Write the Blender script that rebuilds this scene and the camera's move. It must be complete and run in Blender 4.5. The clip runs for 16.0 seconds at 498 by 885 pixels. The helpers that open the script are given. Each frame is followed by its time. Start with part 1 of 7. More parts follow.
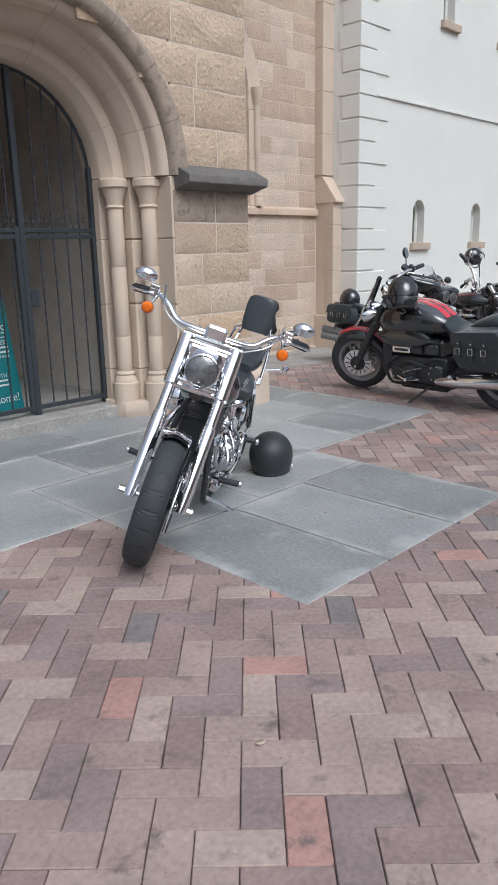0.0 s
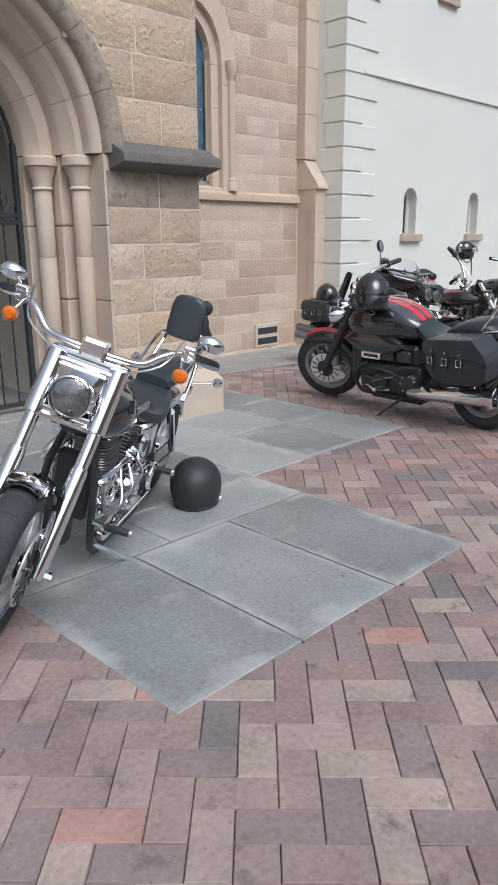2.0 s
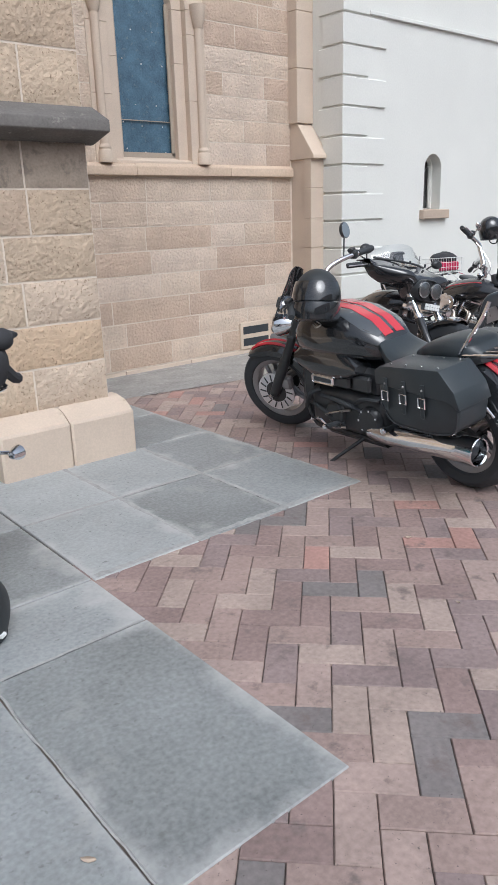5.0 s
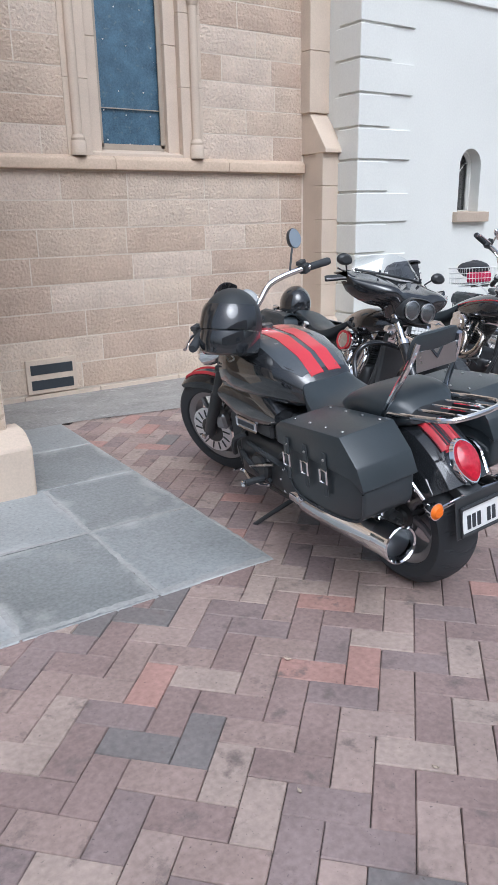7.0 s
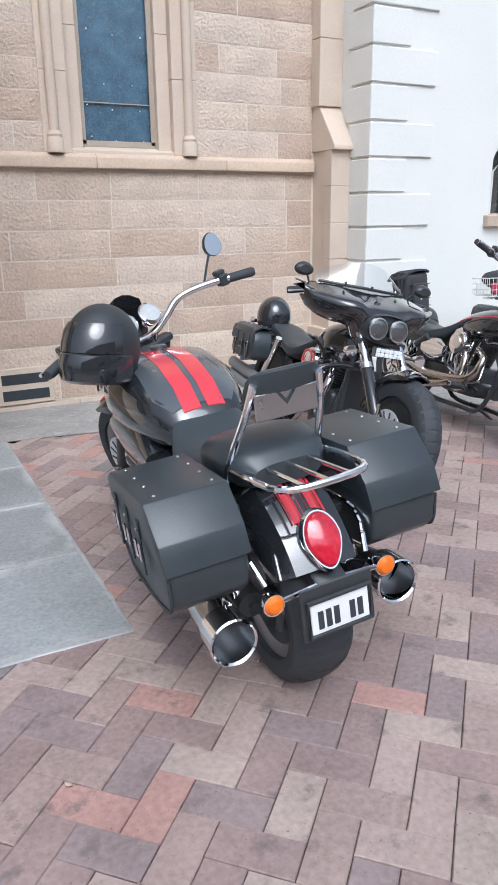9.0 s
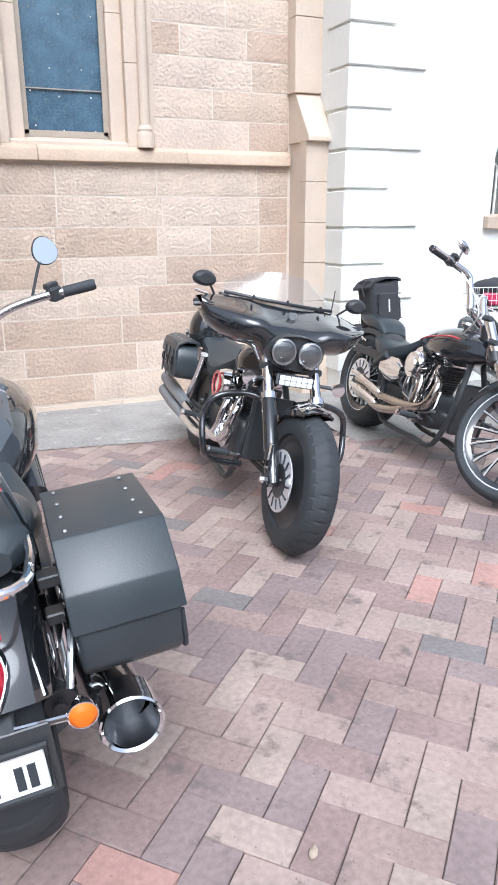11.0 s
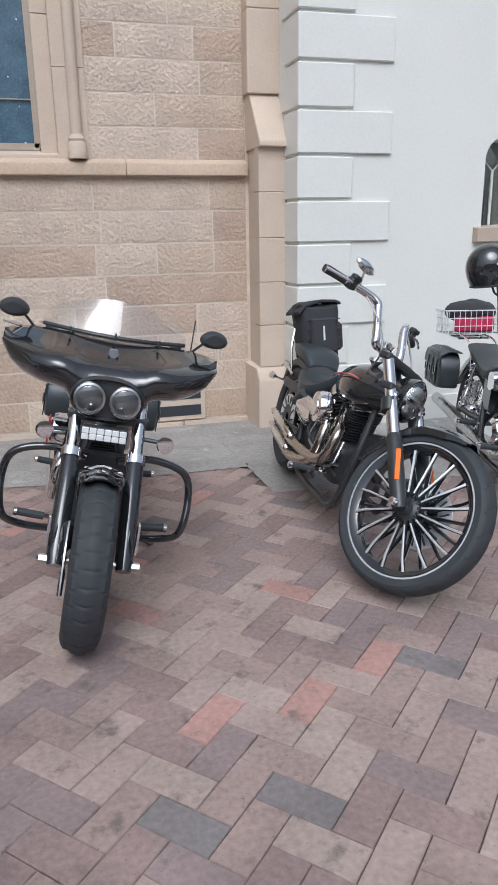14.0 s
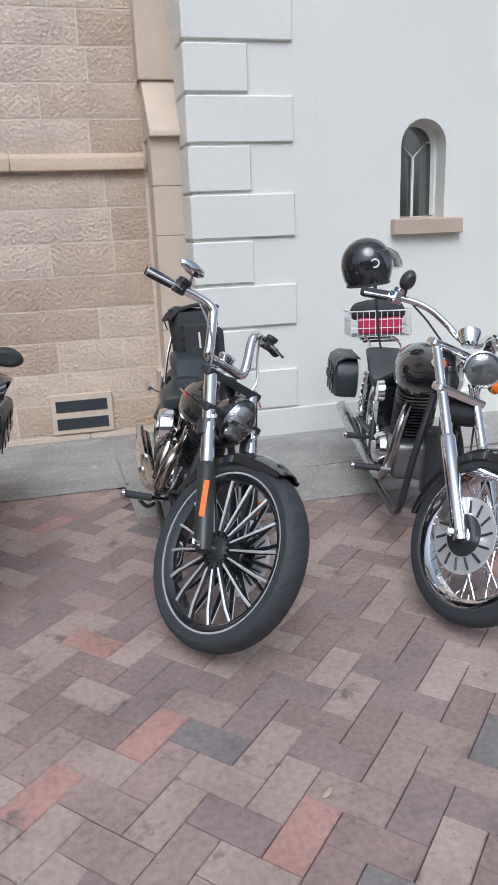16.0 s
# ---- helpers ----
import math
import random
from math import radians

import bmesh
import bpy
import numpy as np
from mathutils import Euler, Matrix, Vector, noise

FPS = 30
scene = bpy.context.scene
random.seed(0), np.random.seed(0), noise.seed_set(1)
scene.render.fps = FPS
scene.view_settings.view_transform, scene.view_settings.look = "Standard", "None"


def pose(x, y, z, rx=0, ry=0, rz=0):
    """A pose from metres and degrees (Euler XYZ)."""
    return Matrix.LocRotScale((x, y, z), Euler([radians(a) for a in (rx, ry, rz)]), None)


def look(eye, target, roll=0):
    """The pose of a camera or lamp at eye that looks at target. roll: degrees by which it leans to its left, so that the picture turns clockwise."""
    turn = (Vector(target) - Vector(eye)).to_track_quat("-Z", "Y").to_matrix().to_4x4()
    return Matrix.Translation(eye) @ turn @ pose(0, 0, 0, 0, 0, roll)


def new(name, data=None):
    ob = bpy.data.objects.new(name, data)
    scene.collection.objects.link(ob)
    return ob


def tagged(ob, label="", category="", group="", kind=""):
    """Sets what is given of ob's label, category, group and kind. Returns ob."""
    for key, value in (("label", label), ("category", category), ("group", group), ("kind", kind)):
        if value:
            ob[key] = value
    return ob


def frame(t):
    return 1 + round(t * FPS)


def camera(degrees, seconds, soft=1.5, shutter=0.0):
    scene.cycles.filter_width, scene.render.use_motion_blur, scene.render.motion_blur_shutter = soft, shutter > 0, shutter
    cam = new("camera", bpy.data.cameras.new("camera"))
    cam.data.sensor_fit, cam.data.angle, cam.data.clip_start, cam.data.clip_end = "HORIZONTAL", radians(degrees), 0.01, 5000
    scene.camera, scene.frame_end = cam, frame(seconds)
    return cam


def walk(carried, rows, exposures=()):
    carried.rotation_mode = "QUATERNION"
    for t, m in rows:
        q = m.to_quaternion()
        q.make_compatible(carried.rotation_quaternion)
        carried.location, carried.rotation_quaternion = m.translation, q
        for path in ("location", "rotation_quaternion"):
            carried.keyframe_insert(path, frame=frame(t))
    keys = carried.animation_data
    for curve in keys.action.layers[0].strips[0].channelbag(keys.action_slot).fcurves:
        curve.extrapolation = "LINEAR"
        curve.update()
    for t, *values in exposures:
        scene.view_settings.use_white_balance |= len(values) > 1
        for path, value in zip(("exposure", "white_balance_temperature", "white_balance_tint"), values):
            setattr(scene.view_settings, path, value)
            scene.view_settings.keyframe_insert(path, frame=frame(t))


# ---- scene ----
cam = camera(38.2, 16.0, soft=0.6)
PATH = [
    (0, (0.039, -0.011, 1.446), (1.418, 1.341, 0.927), -1.2),
    (0.5, (0.214, 0.066, 1.44), (1.543, 1.457, 0.894), -0.9),
    (1, (0.36, 0.188, 1.461), (1.709, 1.547, 0.884), -1.3),
    (1.5, (0.627, 0.218, 1.426), (1.975, 1.58, 0.854), -2.1),
    (2, (0.925, 0.187, 1.464), (2.287, 1.544, 0.914), -0.3),
    (2.5, (1.219, 0.241, 1.473), (2.586, 1.601, 0.943), -0.2),
    (3, (1.527, 0.314, 1.478), (2.826, 1.731, 0.925), -1.0),
    (3.5, (1.887, 0.351, 1.476), (3.111, 1.834, 0.928), -0.7),
    (4, (2.183, 0.423, 1.499), (3.389, 1.911, 0.926), -0.8),
    (4.5, (2.465, 0.54, 1.49), (3.693, 2.01, 0.914), -2.4),
    (4.7, (2.575, 0.576, 1.489), (3.801, 2.039, 0.892), -2.1),
    (6.8, (3.901, 0.812, 1.515), (4.982, 2.394, 0.941), -0.8),
    (7, (4.004, 0.8, 1.508), (5.059, 2.388, 0.903), -1.0),
    (7.5, (4.255, 0.824, 1.482), (5.296, 2.434, 0.914), -1.0),
    (8, (4.494, 0.871, 1.499), (5.505, 2.493, 0.911), -0.6),
    (8.2, (4.609, 0.853, 1.492), (5.591, 2.491, 0.897), -1.2),
    (10.3, (5.724, 0.997, 1.501), (6.441, 2.763, 0.896), 0.7),
    (10.5, (5.847, 1.011, 1.508), (6.554, 2.776, 0.887), -0.7),
    (11, (6.1, 1.111, 1.511), (6.835, 2.87, 0.906), -0.1),
    (11.5, (6.292, 1.191, 1.539), (7.041, 2.951, 0.952), -0.6),
    (12, (6.551, 1.211, 1.521), (7.19, 3.012, 0.931), -0.2),
    (12.5, (6.764, 1.238, 1.511), (7.375, 3.047, 0.915), -0.7),
    (13, (6.961, 1.328, 1.528), (7.57, 3.148, 0.962), -1.4),
    (13.5, (7.167, 1.401, 1.503), (7.746, 3.233, 0.949), -1.7),
    (14, (7.436, 1.393, 1.501), (7.946, 3.242, 0.934), -0.9),
    (14.5, (7.64, 1.438, 1.492), (8.172, 3.281, 0.924), -1.8),
    (15, (7.839, 1.53, 1.512), (8.378, 3.377, 0.965), -2.3),
    (15.5, (8.108, 1.564, 1.487), (8.601, 3.426, 0.948), -1.6),
    (16, (8.356, 1.589, 1.487), (8.824, 3.446, 0.91), -2.2),
]
LIGHT = [(0, 0.0), (3.5, 0.05), (4.7, 0.1), (6.8, 0.12), (7.5, 0.42), (8.2, 0.34), (10.3, 0.68), (11.0, 0.82), (11.5, 0.55), (12.0, 0.12), (13.0, 0.08), (14.5, -0.04), (16.0, -0.05)]
walk(cam, [(t, look(eye, target, roll)) for t, eye, target, roll in PATH], [(t, stops, 5840 if t < 5 else 5560 if t < 11.7 else 5690, 9) for t, stops in LIGHT])

# ---- world and light ----
world = bpy.data.worlds.new("overcast_sky")
scene.world = world
world.use_nodes = True
_wn = world.node_tree.nodes
_sky = _wn.new("ShaderNodeTexSky")
_sky.sky_type = "NISHITA"
_sky.sun_disc = False
_sky.sun_elevation, _sky.sun_rotation = radians(52), radians(200)
_sky.air_density, _sky.dust_density, _sky.ozone_density = 1.0, 6.0, 1.0
_hs = _wn.new("ShaderNodeHueSaturation")
_hs.inputs["Saturation"].default_value = 0.45
world.node_tree.links.new(_sky.outputs[0], _hs.inputs["Color"])
world.node_tree.links.new(_hs.outputs[0], _wn["Background"].inputs[0])
_wn["Background"].inputs[1].default_value = 0.13
_sun = bpy.data.lights.new("sun", "SUN")
_sun.energy, _sun.angle, _sun.color = 1.1, radians(40), (1.0, 0.97, 0.93)
sun = new("sun", _sun)
sun.matrix_world = look((4.0, -6.0, 12.0), (6.0, 4.0, 0.0))


# ---- materials ----
def mat(name, base, rough=0.6, metal=0.0, var=0.12, scale=6.0, fine=60.0, bump=0.15, spot=None, coat=0.0, isl=0, depth=0.002,
        palette=None, spec=0.5, spot_at=0.62, pick_var=None, speck=None, speck_scale=110.0, speck_at=0.6):
    """A surface with variation at two scales. isl: 1 varies by island, 2 by object; palette: colours picked by that number."""
    m = bpy.data.materials.new(name)
    m.use_nodes = True
    nt = m.node_tree
    n, L = nt.nodes, nt.links
    b = n["Principled BSDF"]
    b.inputs["Metallic"].default_value = metal
    b.inputs["Specular IOR Level"].default_value = spec
    b.inputs["Coat Weight"].default_value = coat
    b.inputs["Coat Roughness"].default_value = 0.04
    geo = n.new("ShaderNodeNewGeometry")
    oi = n.new("ShaderNodeObjectInfo")
    pick = geo.outputs["Random Per Island"] if isl == 1 else oi.outputs["Random"]
    big = n.new("ShaderNodeTexNoise")
    big.inputs["Scale"].default_value, big.inputs["Detail"].default_value = scale, 5
    small = n.new("ShaderNodeTexNoise")
    small.inputs["Scale"].default_value, small.inputs["Detail"].default_value = fine, 6
    for q in (big, small):
        L.new(geo.outputs["Position"], q.inputs["Vector"])
    if palette:
        ramp = n.new("ShaderNodeValToRGB")
        ramp.color_ramp.interpolation = "CONSTANT"
        els = ramp.color_ramp.elements
        while len(els) < len(palette):
            els.new(0.5)
        at = 0.0
        for e, (c, wgt) in zip(els, palette):
            e.position, e.color = at, (*c, 1)
            at += wgt
        L.new(pick, ramp.inputs[0])
        col = ramp.outputs[0]
    else:
        rgb = n.new("ShaderNodeRGB")
        rgb.outputs[0].default_value = (*base, 1)
        col = rgb.outputs[0]
    hsv = n.new("ShaderNodeHueSaturation")
    L.new(col, hsv.inputs["Color"])
    # value = 1 + var * (big + small + pick - 1.5)
    a1 = n.new("ShaderNodeMath"); a1.operation = "ADD"
    L.new(big.outputs["Fac"], a1.inputs[0]); L.new(small.outputs["Fac"], a1.inputs[1])
    a2 = n.new("ShaderNodeMath"); a2.operation = "MULTIPLY_ADD"
    a2.inputs[1].default_value, a2.inputs[2].default_value = 2.0 * var, 1 - 2.0 * var
    L.new(a1.outputs[0], a2.inputs[0])
    last = a2
    if isl:
        a3 = n.new("ShaderNodeMath"); a3.operation = "MULTIPLY_ADD"
        a3.inputs[1].default_value = 1.4 * var if pick_var is None else pick_var
        L.new(pick, a3.inputs[0]); L.new(a2.outputs[0], a3.inputs[2])
        last = a3
    L.new(last.outputs[0], hsv.inputs["Value"])
    out = hsv.outputs[0]
    if spot:
        mx = n.new("ShaderNodeMix"); mx.data_type = "RGBA"
        sp = n.new("ShaderNodeTexNoise")
        sp.inputs["Scale"].default_value, sp.inputs["Detail"].default_value, sp.inputs["Roughness"].default_value = scale * 2.3, 8, 0.65
        L.new(geo.outputs["Position"], sp.inputs["Vector"])
        mr = n.new("ShaderNodeMapRange")
        mr.inputs["From Min"].default_value, mr.inputs["From Max"].default_value = spot_at, spot_at + 0.12
        L.new(sp.outputs["Fac"], mr.inputs["Value"])
        L.new(mr.outputs[0], mx.inputs["Factor"])
        L.new(out, mx.inputs["A"])
        mx.inputs["B"].default_value = (*spot, 1)
        out = mx.outputs["Result"]
    if speck:
        mx = n.new("ShaderNodeMix"); mx.data_type = "RGBA"
        sp = n.new("ShaderNodeTexNoise")
        sp.inputs["Scale"].default_value, sp.inputs["Detail"].default_value, sp.inputs["Roughness"].default_value = speck_scale, 3, 0.6
        L.new(geo.outputs["Position"], sp.inputs["Vector"])
        mr = n.new("ShaderNodeMapRange")
        mr.inputs["From Min"].default_value, mr.inputs["From Max"].default_value, mr.inputs["To Max"].default_value = speck_at, speck_at + 0.08, 0.8
        L.new(sp.outputs["Fac"], mr.inputs["Value"])
        L.new(mr.outputs[0], mx.inputs["Factor"])
        L.new(out, mx.inputs["A"])
        mx.inputs["B"].default_value = (*speck, 1)
        out = mx.outputs["Result"]
    L.new(out, b.inputs["Base Color"])
    ro = n.new("ShaderNodeMapRange")
    ro.inputs["To Min"].default_value, ro.inputs["To Max"].default_value = max(0.02, rough * 0.8), min(1.0, rough * 1.2)
    L.new(big.outputs["Fac"], ro.inputs["Value"]); L.new(ro.outputs[0], b.inputs["Roughness"])
    if bump:
        bp = n.new("ShaderNodeBump")
        bp.inputs["Strength"].default_value, bp.inputs["Distance"].default_value = bump, depth
        L.new(small.outputs["Fac"], bp.inputs["Height"])
        L.new(bp.outputs[0], b.inputs["Normal"])
    return m


PAVER = [((0.268, 0.194, 0.178), .20), ((0.30, 0.222, 0.198), .20), ((0.235, 0.18, 0.172), .17), ((0.335, 0.264, 0.23), .17),
         ((0.175, 0.157, 0.152), .06), ((0.31, 0.236, 0.21), .155), ((0.335, 0.2, 0.172), .045)]
M_PAVER = mat("fired_clay_paver", None, 0.72, var=0.42, scale=3.4, fine=48, bump=0.75, isl=2, pick_var=0.2, palette=PAVER, spot=(0.165, 0.13, 0.122), spot_at=0.57, speck=(0.09, 0.075, 0.07), speck_scale=78, speck_at=0.655)
M_PAVER_I = mat("fired_clay_paver_far", None, 0.72, var=0.42, scale=3.4, fine=48, bump=0.75, isl=1, pick_var=0.2, palette=PAVER, spot=(0.165, 0.13, 0.122), spot_at=0.57, speck=(0.09, 0.075, 0.07), speck_scale=78, speck_at=0.655)
M_JOINT = mat("sandy_joint", (0.14, 0.115, 0.1), 0.95, var=0.3, bump=0.5)
M_SLAB = mat("grey_flagstone", (0.22, 0.232, 0.232), 0.5, var=0.5, scale=1.9, fine=60, bump=0.3, isl=2, spot=(0.33, 0.335, 0.325), spot_at=0.58, speck=(0.16, 0.165, 0.16), speck_scale=34, speck_at=0.64)
M_CHALK = mat("chalky_joint_mortar", (0.37, 0.37, 0.36), 0.9, var=0.3, scale=8, bump=0.3)
M_BRIGHT = mat("machined_aluminium", (0.8, 0.8, 0.81), 0.32, metal=0.55, var=0.05, bump=0)
M_CONC = mat("worn_concrete", (0.33, 0.32, 0.30), 0.85, var=0.4, scale=3, fine=40, bump=0.9, depth=0.01, spot=(0.5, 0.485, 0.46), spot_at=0.58, speck=(0.6, 0.59, 0.57), speck_scale=45, speck_at=0.68)
STONE = [((0.50, 0.395, 0.29), .24), ((0.48, 0.375, 0.275), .2), ((0.53, 0.42, 0.31), .2), ((0.46, 0.36, 0.27), .14), ((0.52, 0.42, 0.325), .12), ((0.50, 0.375, 0.26), .10)]
M_STONE = mat("rock_faced_sandstone", None, 0.9, var=0.2, scale=4, fine=30, bump=1.0, depth=0.02, isl=2, palette=STONE, pick_var=0.12, speck=(0.24, 0.17, 0.11), speck_scale=55, speck_at=0.6)
STONE_N = [((0.55, 0.44, 0.345), .24), ((0.51, 0.395, 0.305), .22), ((0.58, 0.475, 0.38), .2), ((0.475, 0.365, 0.285), .18), ((0.565, 0.465, 0.38), .16)]
M_STONE_N = mat("tooled_pink_sandstone", None, 0.9, var=0.24, scale=4, fine=38, bump=1.0, depth=0.02, isl=2, palette=STONE_N, pick_var=0.1, speck=(0.36, 0.27, 0.2), speck_scale=60, speck_at=0.64)
M_STONE_S = mat("dressed_sandstone", (0.58, 0.48, 0.385), 0.85, var=0.14, scale=3, fine=90, bump=0.25)
M_BAND = mat("orange_dressed_sandstone", (0.55, 0.43, 0.325), 0.88, var=0.22, scale=3, fine=60, bump=0.4)
M_STONE_D = mat("dark_mottled_sandstone", (0.36, 0.295, 0.235), 0.9, var=0.3, scale=6, fine=70, bump=0.5, spot=(0.24, 0.2, 0.165), spot_at=0.52, depth=0.006)
M_BLACKCRUST = mat("blackened_sandstone", (0.15, 0.14, 0.13), 0.95, var=0.35, scale=7, fine=70, bump=0.7, spot=(0.30, 0.28, 0.25), spot_at=0.6)
M_MORTAR = mat("pale_lime_mortar", (0.66, 0.58, 0.49), 0.95, var=0.15, bump=0.4)
M_WHITE = mat("painted_render", (0.735, 0.738, 0.695), 0.7, var=0.07, scale=1.2, fine=50, bump=0.12)
M_SILL = mat("sandstone_sill", (0.47, 0.38, 0.30), 0.85, var=0.15, bump=0.3)
M_IRON = mat("painted_iron", (0.035, 0.042, 0.05), 0.45, var=0.2, bump=0.1)
M_DARK = mat("porch_plaster", (0.66, 0.62, 0.56), 0.9, var=0.3, scale=2, bump=0.2)
M_DOORWOOD = mat("varnished_door_wood", (0.26, 0.11, 0.07), 0.5, var=0.3, scale=3, bump=0.2)
# Pale grey: the dial's own colour, and reflected light painted behind the small windows.
M_PALE = mat("pale_dial_and_pane_sheen", (0.42, 0.43, 0.43), 0.8, var=0.2, bump=0.1)
M_LEAD = mat("leaded_glass", (0.075, 0.135, 0.19), 0.22, var=0.5, scale=9, fine=60, bump=0.5, spot=(0.15, 0.2, 0.22), spot_at=0.58, spec=0.6, speck=(0.6, 0.62, 0.62), speck_scale=26, speck_at=0.72)
M_WIRE = mat("wire_mesh_frame", (0.42, 0.36, 0.29), 0.6, metal=0.3, var=0.1, bump=0)
M_SIGN = mat("teal_sign_print", (0.012, 0.19, 0.22), 0.35, var=0.08, bump=0.0)
M_INK = mat("white_print", (0.8, 0.8, 0.78), 0.5, var=0.03, bump=0)
M_CHROME = mat("chrome", (0.83, 0.84, 0.86), 0.06, metal=1.0, var=0.02, bump=0)
M_STEEL = mat("brushed_steel", (0.5, 0.5, 0.5), 0.28, metal=1.0, var=0.1, fine=200, bump=0.05)
M_DULLM = mat("cast_aluminium", (0.33, 0.33, 0.34), 0.4, metal=0.9, var=0.2, fine=150, bump=0.15)
M_BLK = mat("gloss_black_paint", (0.02, 0.022, 0.025), 0.1, var=0.1, bump=0, coat=1.0)
M_SATIN = mat("satin_black_paint", (0.036, 0.039, 0.042), 0.36, var=0.15, bump=0.03)
M_MATTE = mat("matte_black", (0.03, 0.034, 0.037), 0.48, var=0.12, bump=0.05, fine=300)
M_RUB = mat("tyre_rubber", (0.036, 0.041, 0.046), 0.7, var=0.2, fine=180, bump=0.25)
M_LEATHER = mat("black_leather", (0.036, 0.045, 0.051), 0.34, var=0.2, scale=10, fine=220, bump=0.2)
M_CLOTH = mat("black_nylon", (0.038, 0.039, 0.043), 0.85, var=0.2, fine=300, bump=0.4)
M_RED = mat("red_stripe_paint", (0.6, 0.045, 0.06), 0.2, var=0.05, bump=0, coat=0.8)
M_REDLENS = mat("red_lens", (0.5, 0.015, 0.035), 0.1, var=0.4, scale=70, bump=0.3, coat=0.6)
M_AMBER = mat("amber_lens", (0.8, 0.17, 0.012), 0.45, var=0.12, scale=80, bump=0.3, spec=0.25)
M_GREY = mat("grey_paint", (0.2, 0.21, 0.22), 0.4, var=0.1, bump=0)
M_GRAPH = mat("graphite_paint", (0.075, 0.085, 0.095), 0.25, var=0.08, bump=0, coat=0.8)
M_PLATE = mat("number_plate_white", (0.75, 0.76, 0.75), 0.5, var=0.05, bump=0)
M_MIRROR = mat("mirror_glass", (0.75, 0.78, 0.8), 0.02, metal=1.0, var=0.0, bump=0)
M_PINK = mat("crimson_cloth", (0.55, 0.03, 0.10), 0.85, var=0.15, bump=0.3)
M_LENS = mat("clear_lamp_lens", (0.6, 0.62, 0.63), 0.12, metal=0.5, var=0.5, scale=50, fine=90, bump=0.3)
# Chrome of the swept pipes, with a beige reflection mixed into the colour.
M_EXH = mat("beige_reflection_steel", (0.5, 0.465, 0.42), 0.22, metal=1.0, var=0.15, bump=0)


def chalk_edges(m, tone):
    """Pale lime bloom that creeps in unevenly from the rim of each slab."""
    n, L = m.node_tree.nodes, m.node_tree.links
    b = n["Principled BSDF"]
    old = b.inputs["Base Color"].links[0].from_socket
    tc, sep = n.new("ShaderNodeTexCoord"), n.new("ShaderNodeSeparateXYZ")
    L.new(tc.outputs["Generated"], sep.inputs[0])
    def op(kind, a, v):
        q = n.new("ShaderNodeMath"); q.operation = kind
        for k, s in enumerate((a, v)):
            if isinstance(s, float):
                q.inputs[k].default_value = s
            else:
                L.new(s, q.inputs[k])
        return q.outputs[0]
    far = [op("ABSOLUTE", op("SUBTRACT", sep.outputs[k], 0.5), 0.0) for k in (0, 1)]
    rim = op("MAXIMUM", far[0], far[1])
    geo = n.new("ShaderNodeNewGeometry")
    no = n.new("ShaderNodeTexNoise")
    no.inputs["Scale"].default_value, no.inputs["Detail"].default_value, no.inputs["Roughness"].default_value = 2.4, 9, 0.62
    L.new(geo.outputs["Position"], no.inputs["Vector"])
    mr = n.new("ShaderNodeMapRange")
    mr.inputs["From Min"].default_value, mr.inputs["From Max"].default_value, mr.inputs["To Max"].default_value = 0.53, 0.66, 0.8
    L.new(op("ADD", rim, op("MULTIPLY", op("SUBTRACT", no.outputs["Fac"], 0.33), 0.6)), mr.inputs["Value"])
    mx = n.new("ShaderNodeMix"); mx.data_type = "RGBA"
    L.new(mr.outputs[0], mx.inputs["Factor"])
    L.new(old, mx.inputs["A"])
    mx.inputs["B"].default_value = (*tone, 1)
    L.new(mx.outputs["Result"], b.inputs["Base Color"])


chalk_edges(M_SLAB, (0.5, 0.5, 0.49))


def glass(name, tint, rough=0.02, alpha=0.22):
    m = bpy.data.materials.new(name)
    m.use_nodes = True
    nt = m.node_tree
    n, L = nt.nodes, nt.links
    n.remove(n["Principled BSDF"])
    tr = n.new("ShaderNodeBsdfTransparent"); tr.inputs[0].default_value = (*tint, 1)
    gl = n.new("ShaderNodeBsdfGlossy"); gl.inputs["Roughness"].default_value = rough
    fr = n.new("ShaderNodeFresnel"); fr.inputs[0].default_value = 1.5
    ad = n.new("ShaderNodeMath"); ad.operation = "ADD"; ad.inputs[1].default_value = alpha
    mx = n.new("ShaderNodeMixShader")
    L.new(fr.outputs[0], ad.inputs[0]); L.new(ad.outputs[0], mx.inputs[0])
    L.new(tr.outputs[0], mx.inputs[1]); L.new(gl.outputs[0], mx.inputs[2])
    L.new(mx.outputs[0], n["Material Output"].inputs[0])
    return m


M_SCREEN = glass("clear_windscreen", (0.93, 0.95, 0.96), 0.03, 0.12)
M_VISOR = glass("clear_visor", (0.85, 0.87, 0.88), 0.03, 0.12)
M_PANE = glass("window_pane", (0.85, 0.88, 0.88), 0.05, 0.2)


# ---- mesh helpers ----
def mesh_of(name, bm, material, smooth=True):
    me = bpy.data.meshes.new(name)
    bmesh.ops.recalc_face_normals(bm, faces=bm.faces[:])
    bm.to_mesh(me)
    bm.free()
    if smooth:
        me.shade_smooth()
        me.set_sharp_from_angle(angle=radians(34))
    if material:
        me.materials.append(material)
    return me


def part(name, bm, material, parent=None, label="", m=None):
    """One mesh object, under a thing or a part."""
    ob = new(name, bm if isinstance(bm, bpy.types.Mesh) else mesh_of(name, bm, material))
    if parent:
        ob.parent = parent
    if m is not None:
        ob.matrix_local = m
    if label:
        tagged(ob, label)
    return ob


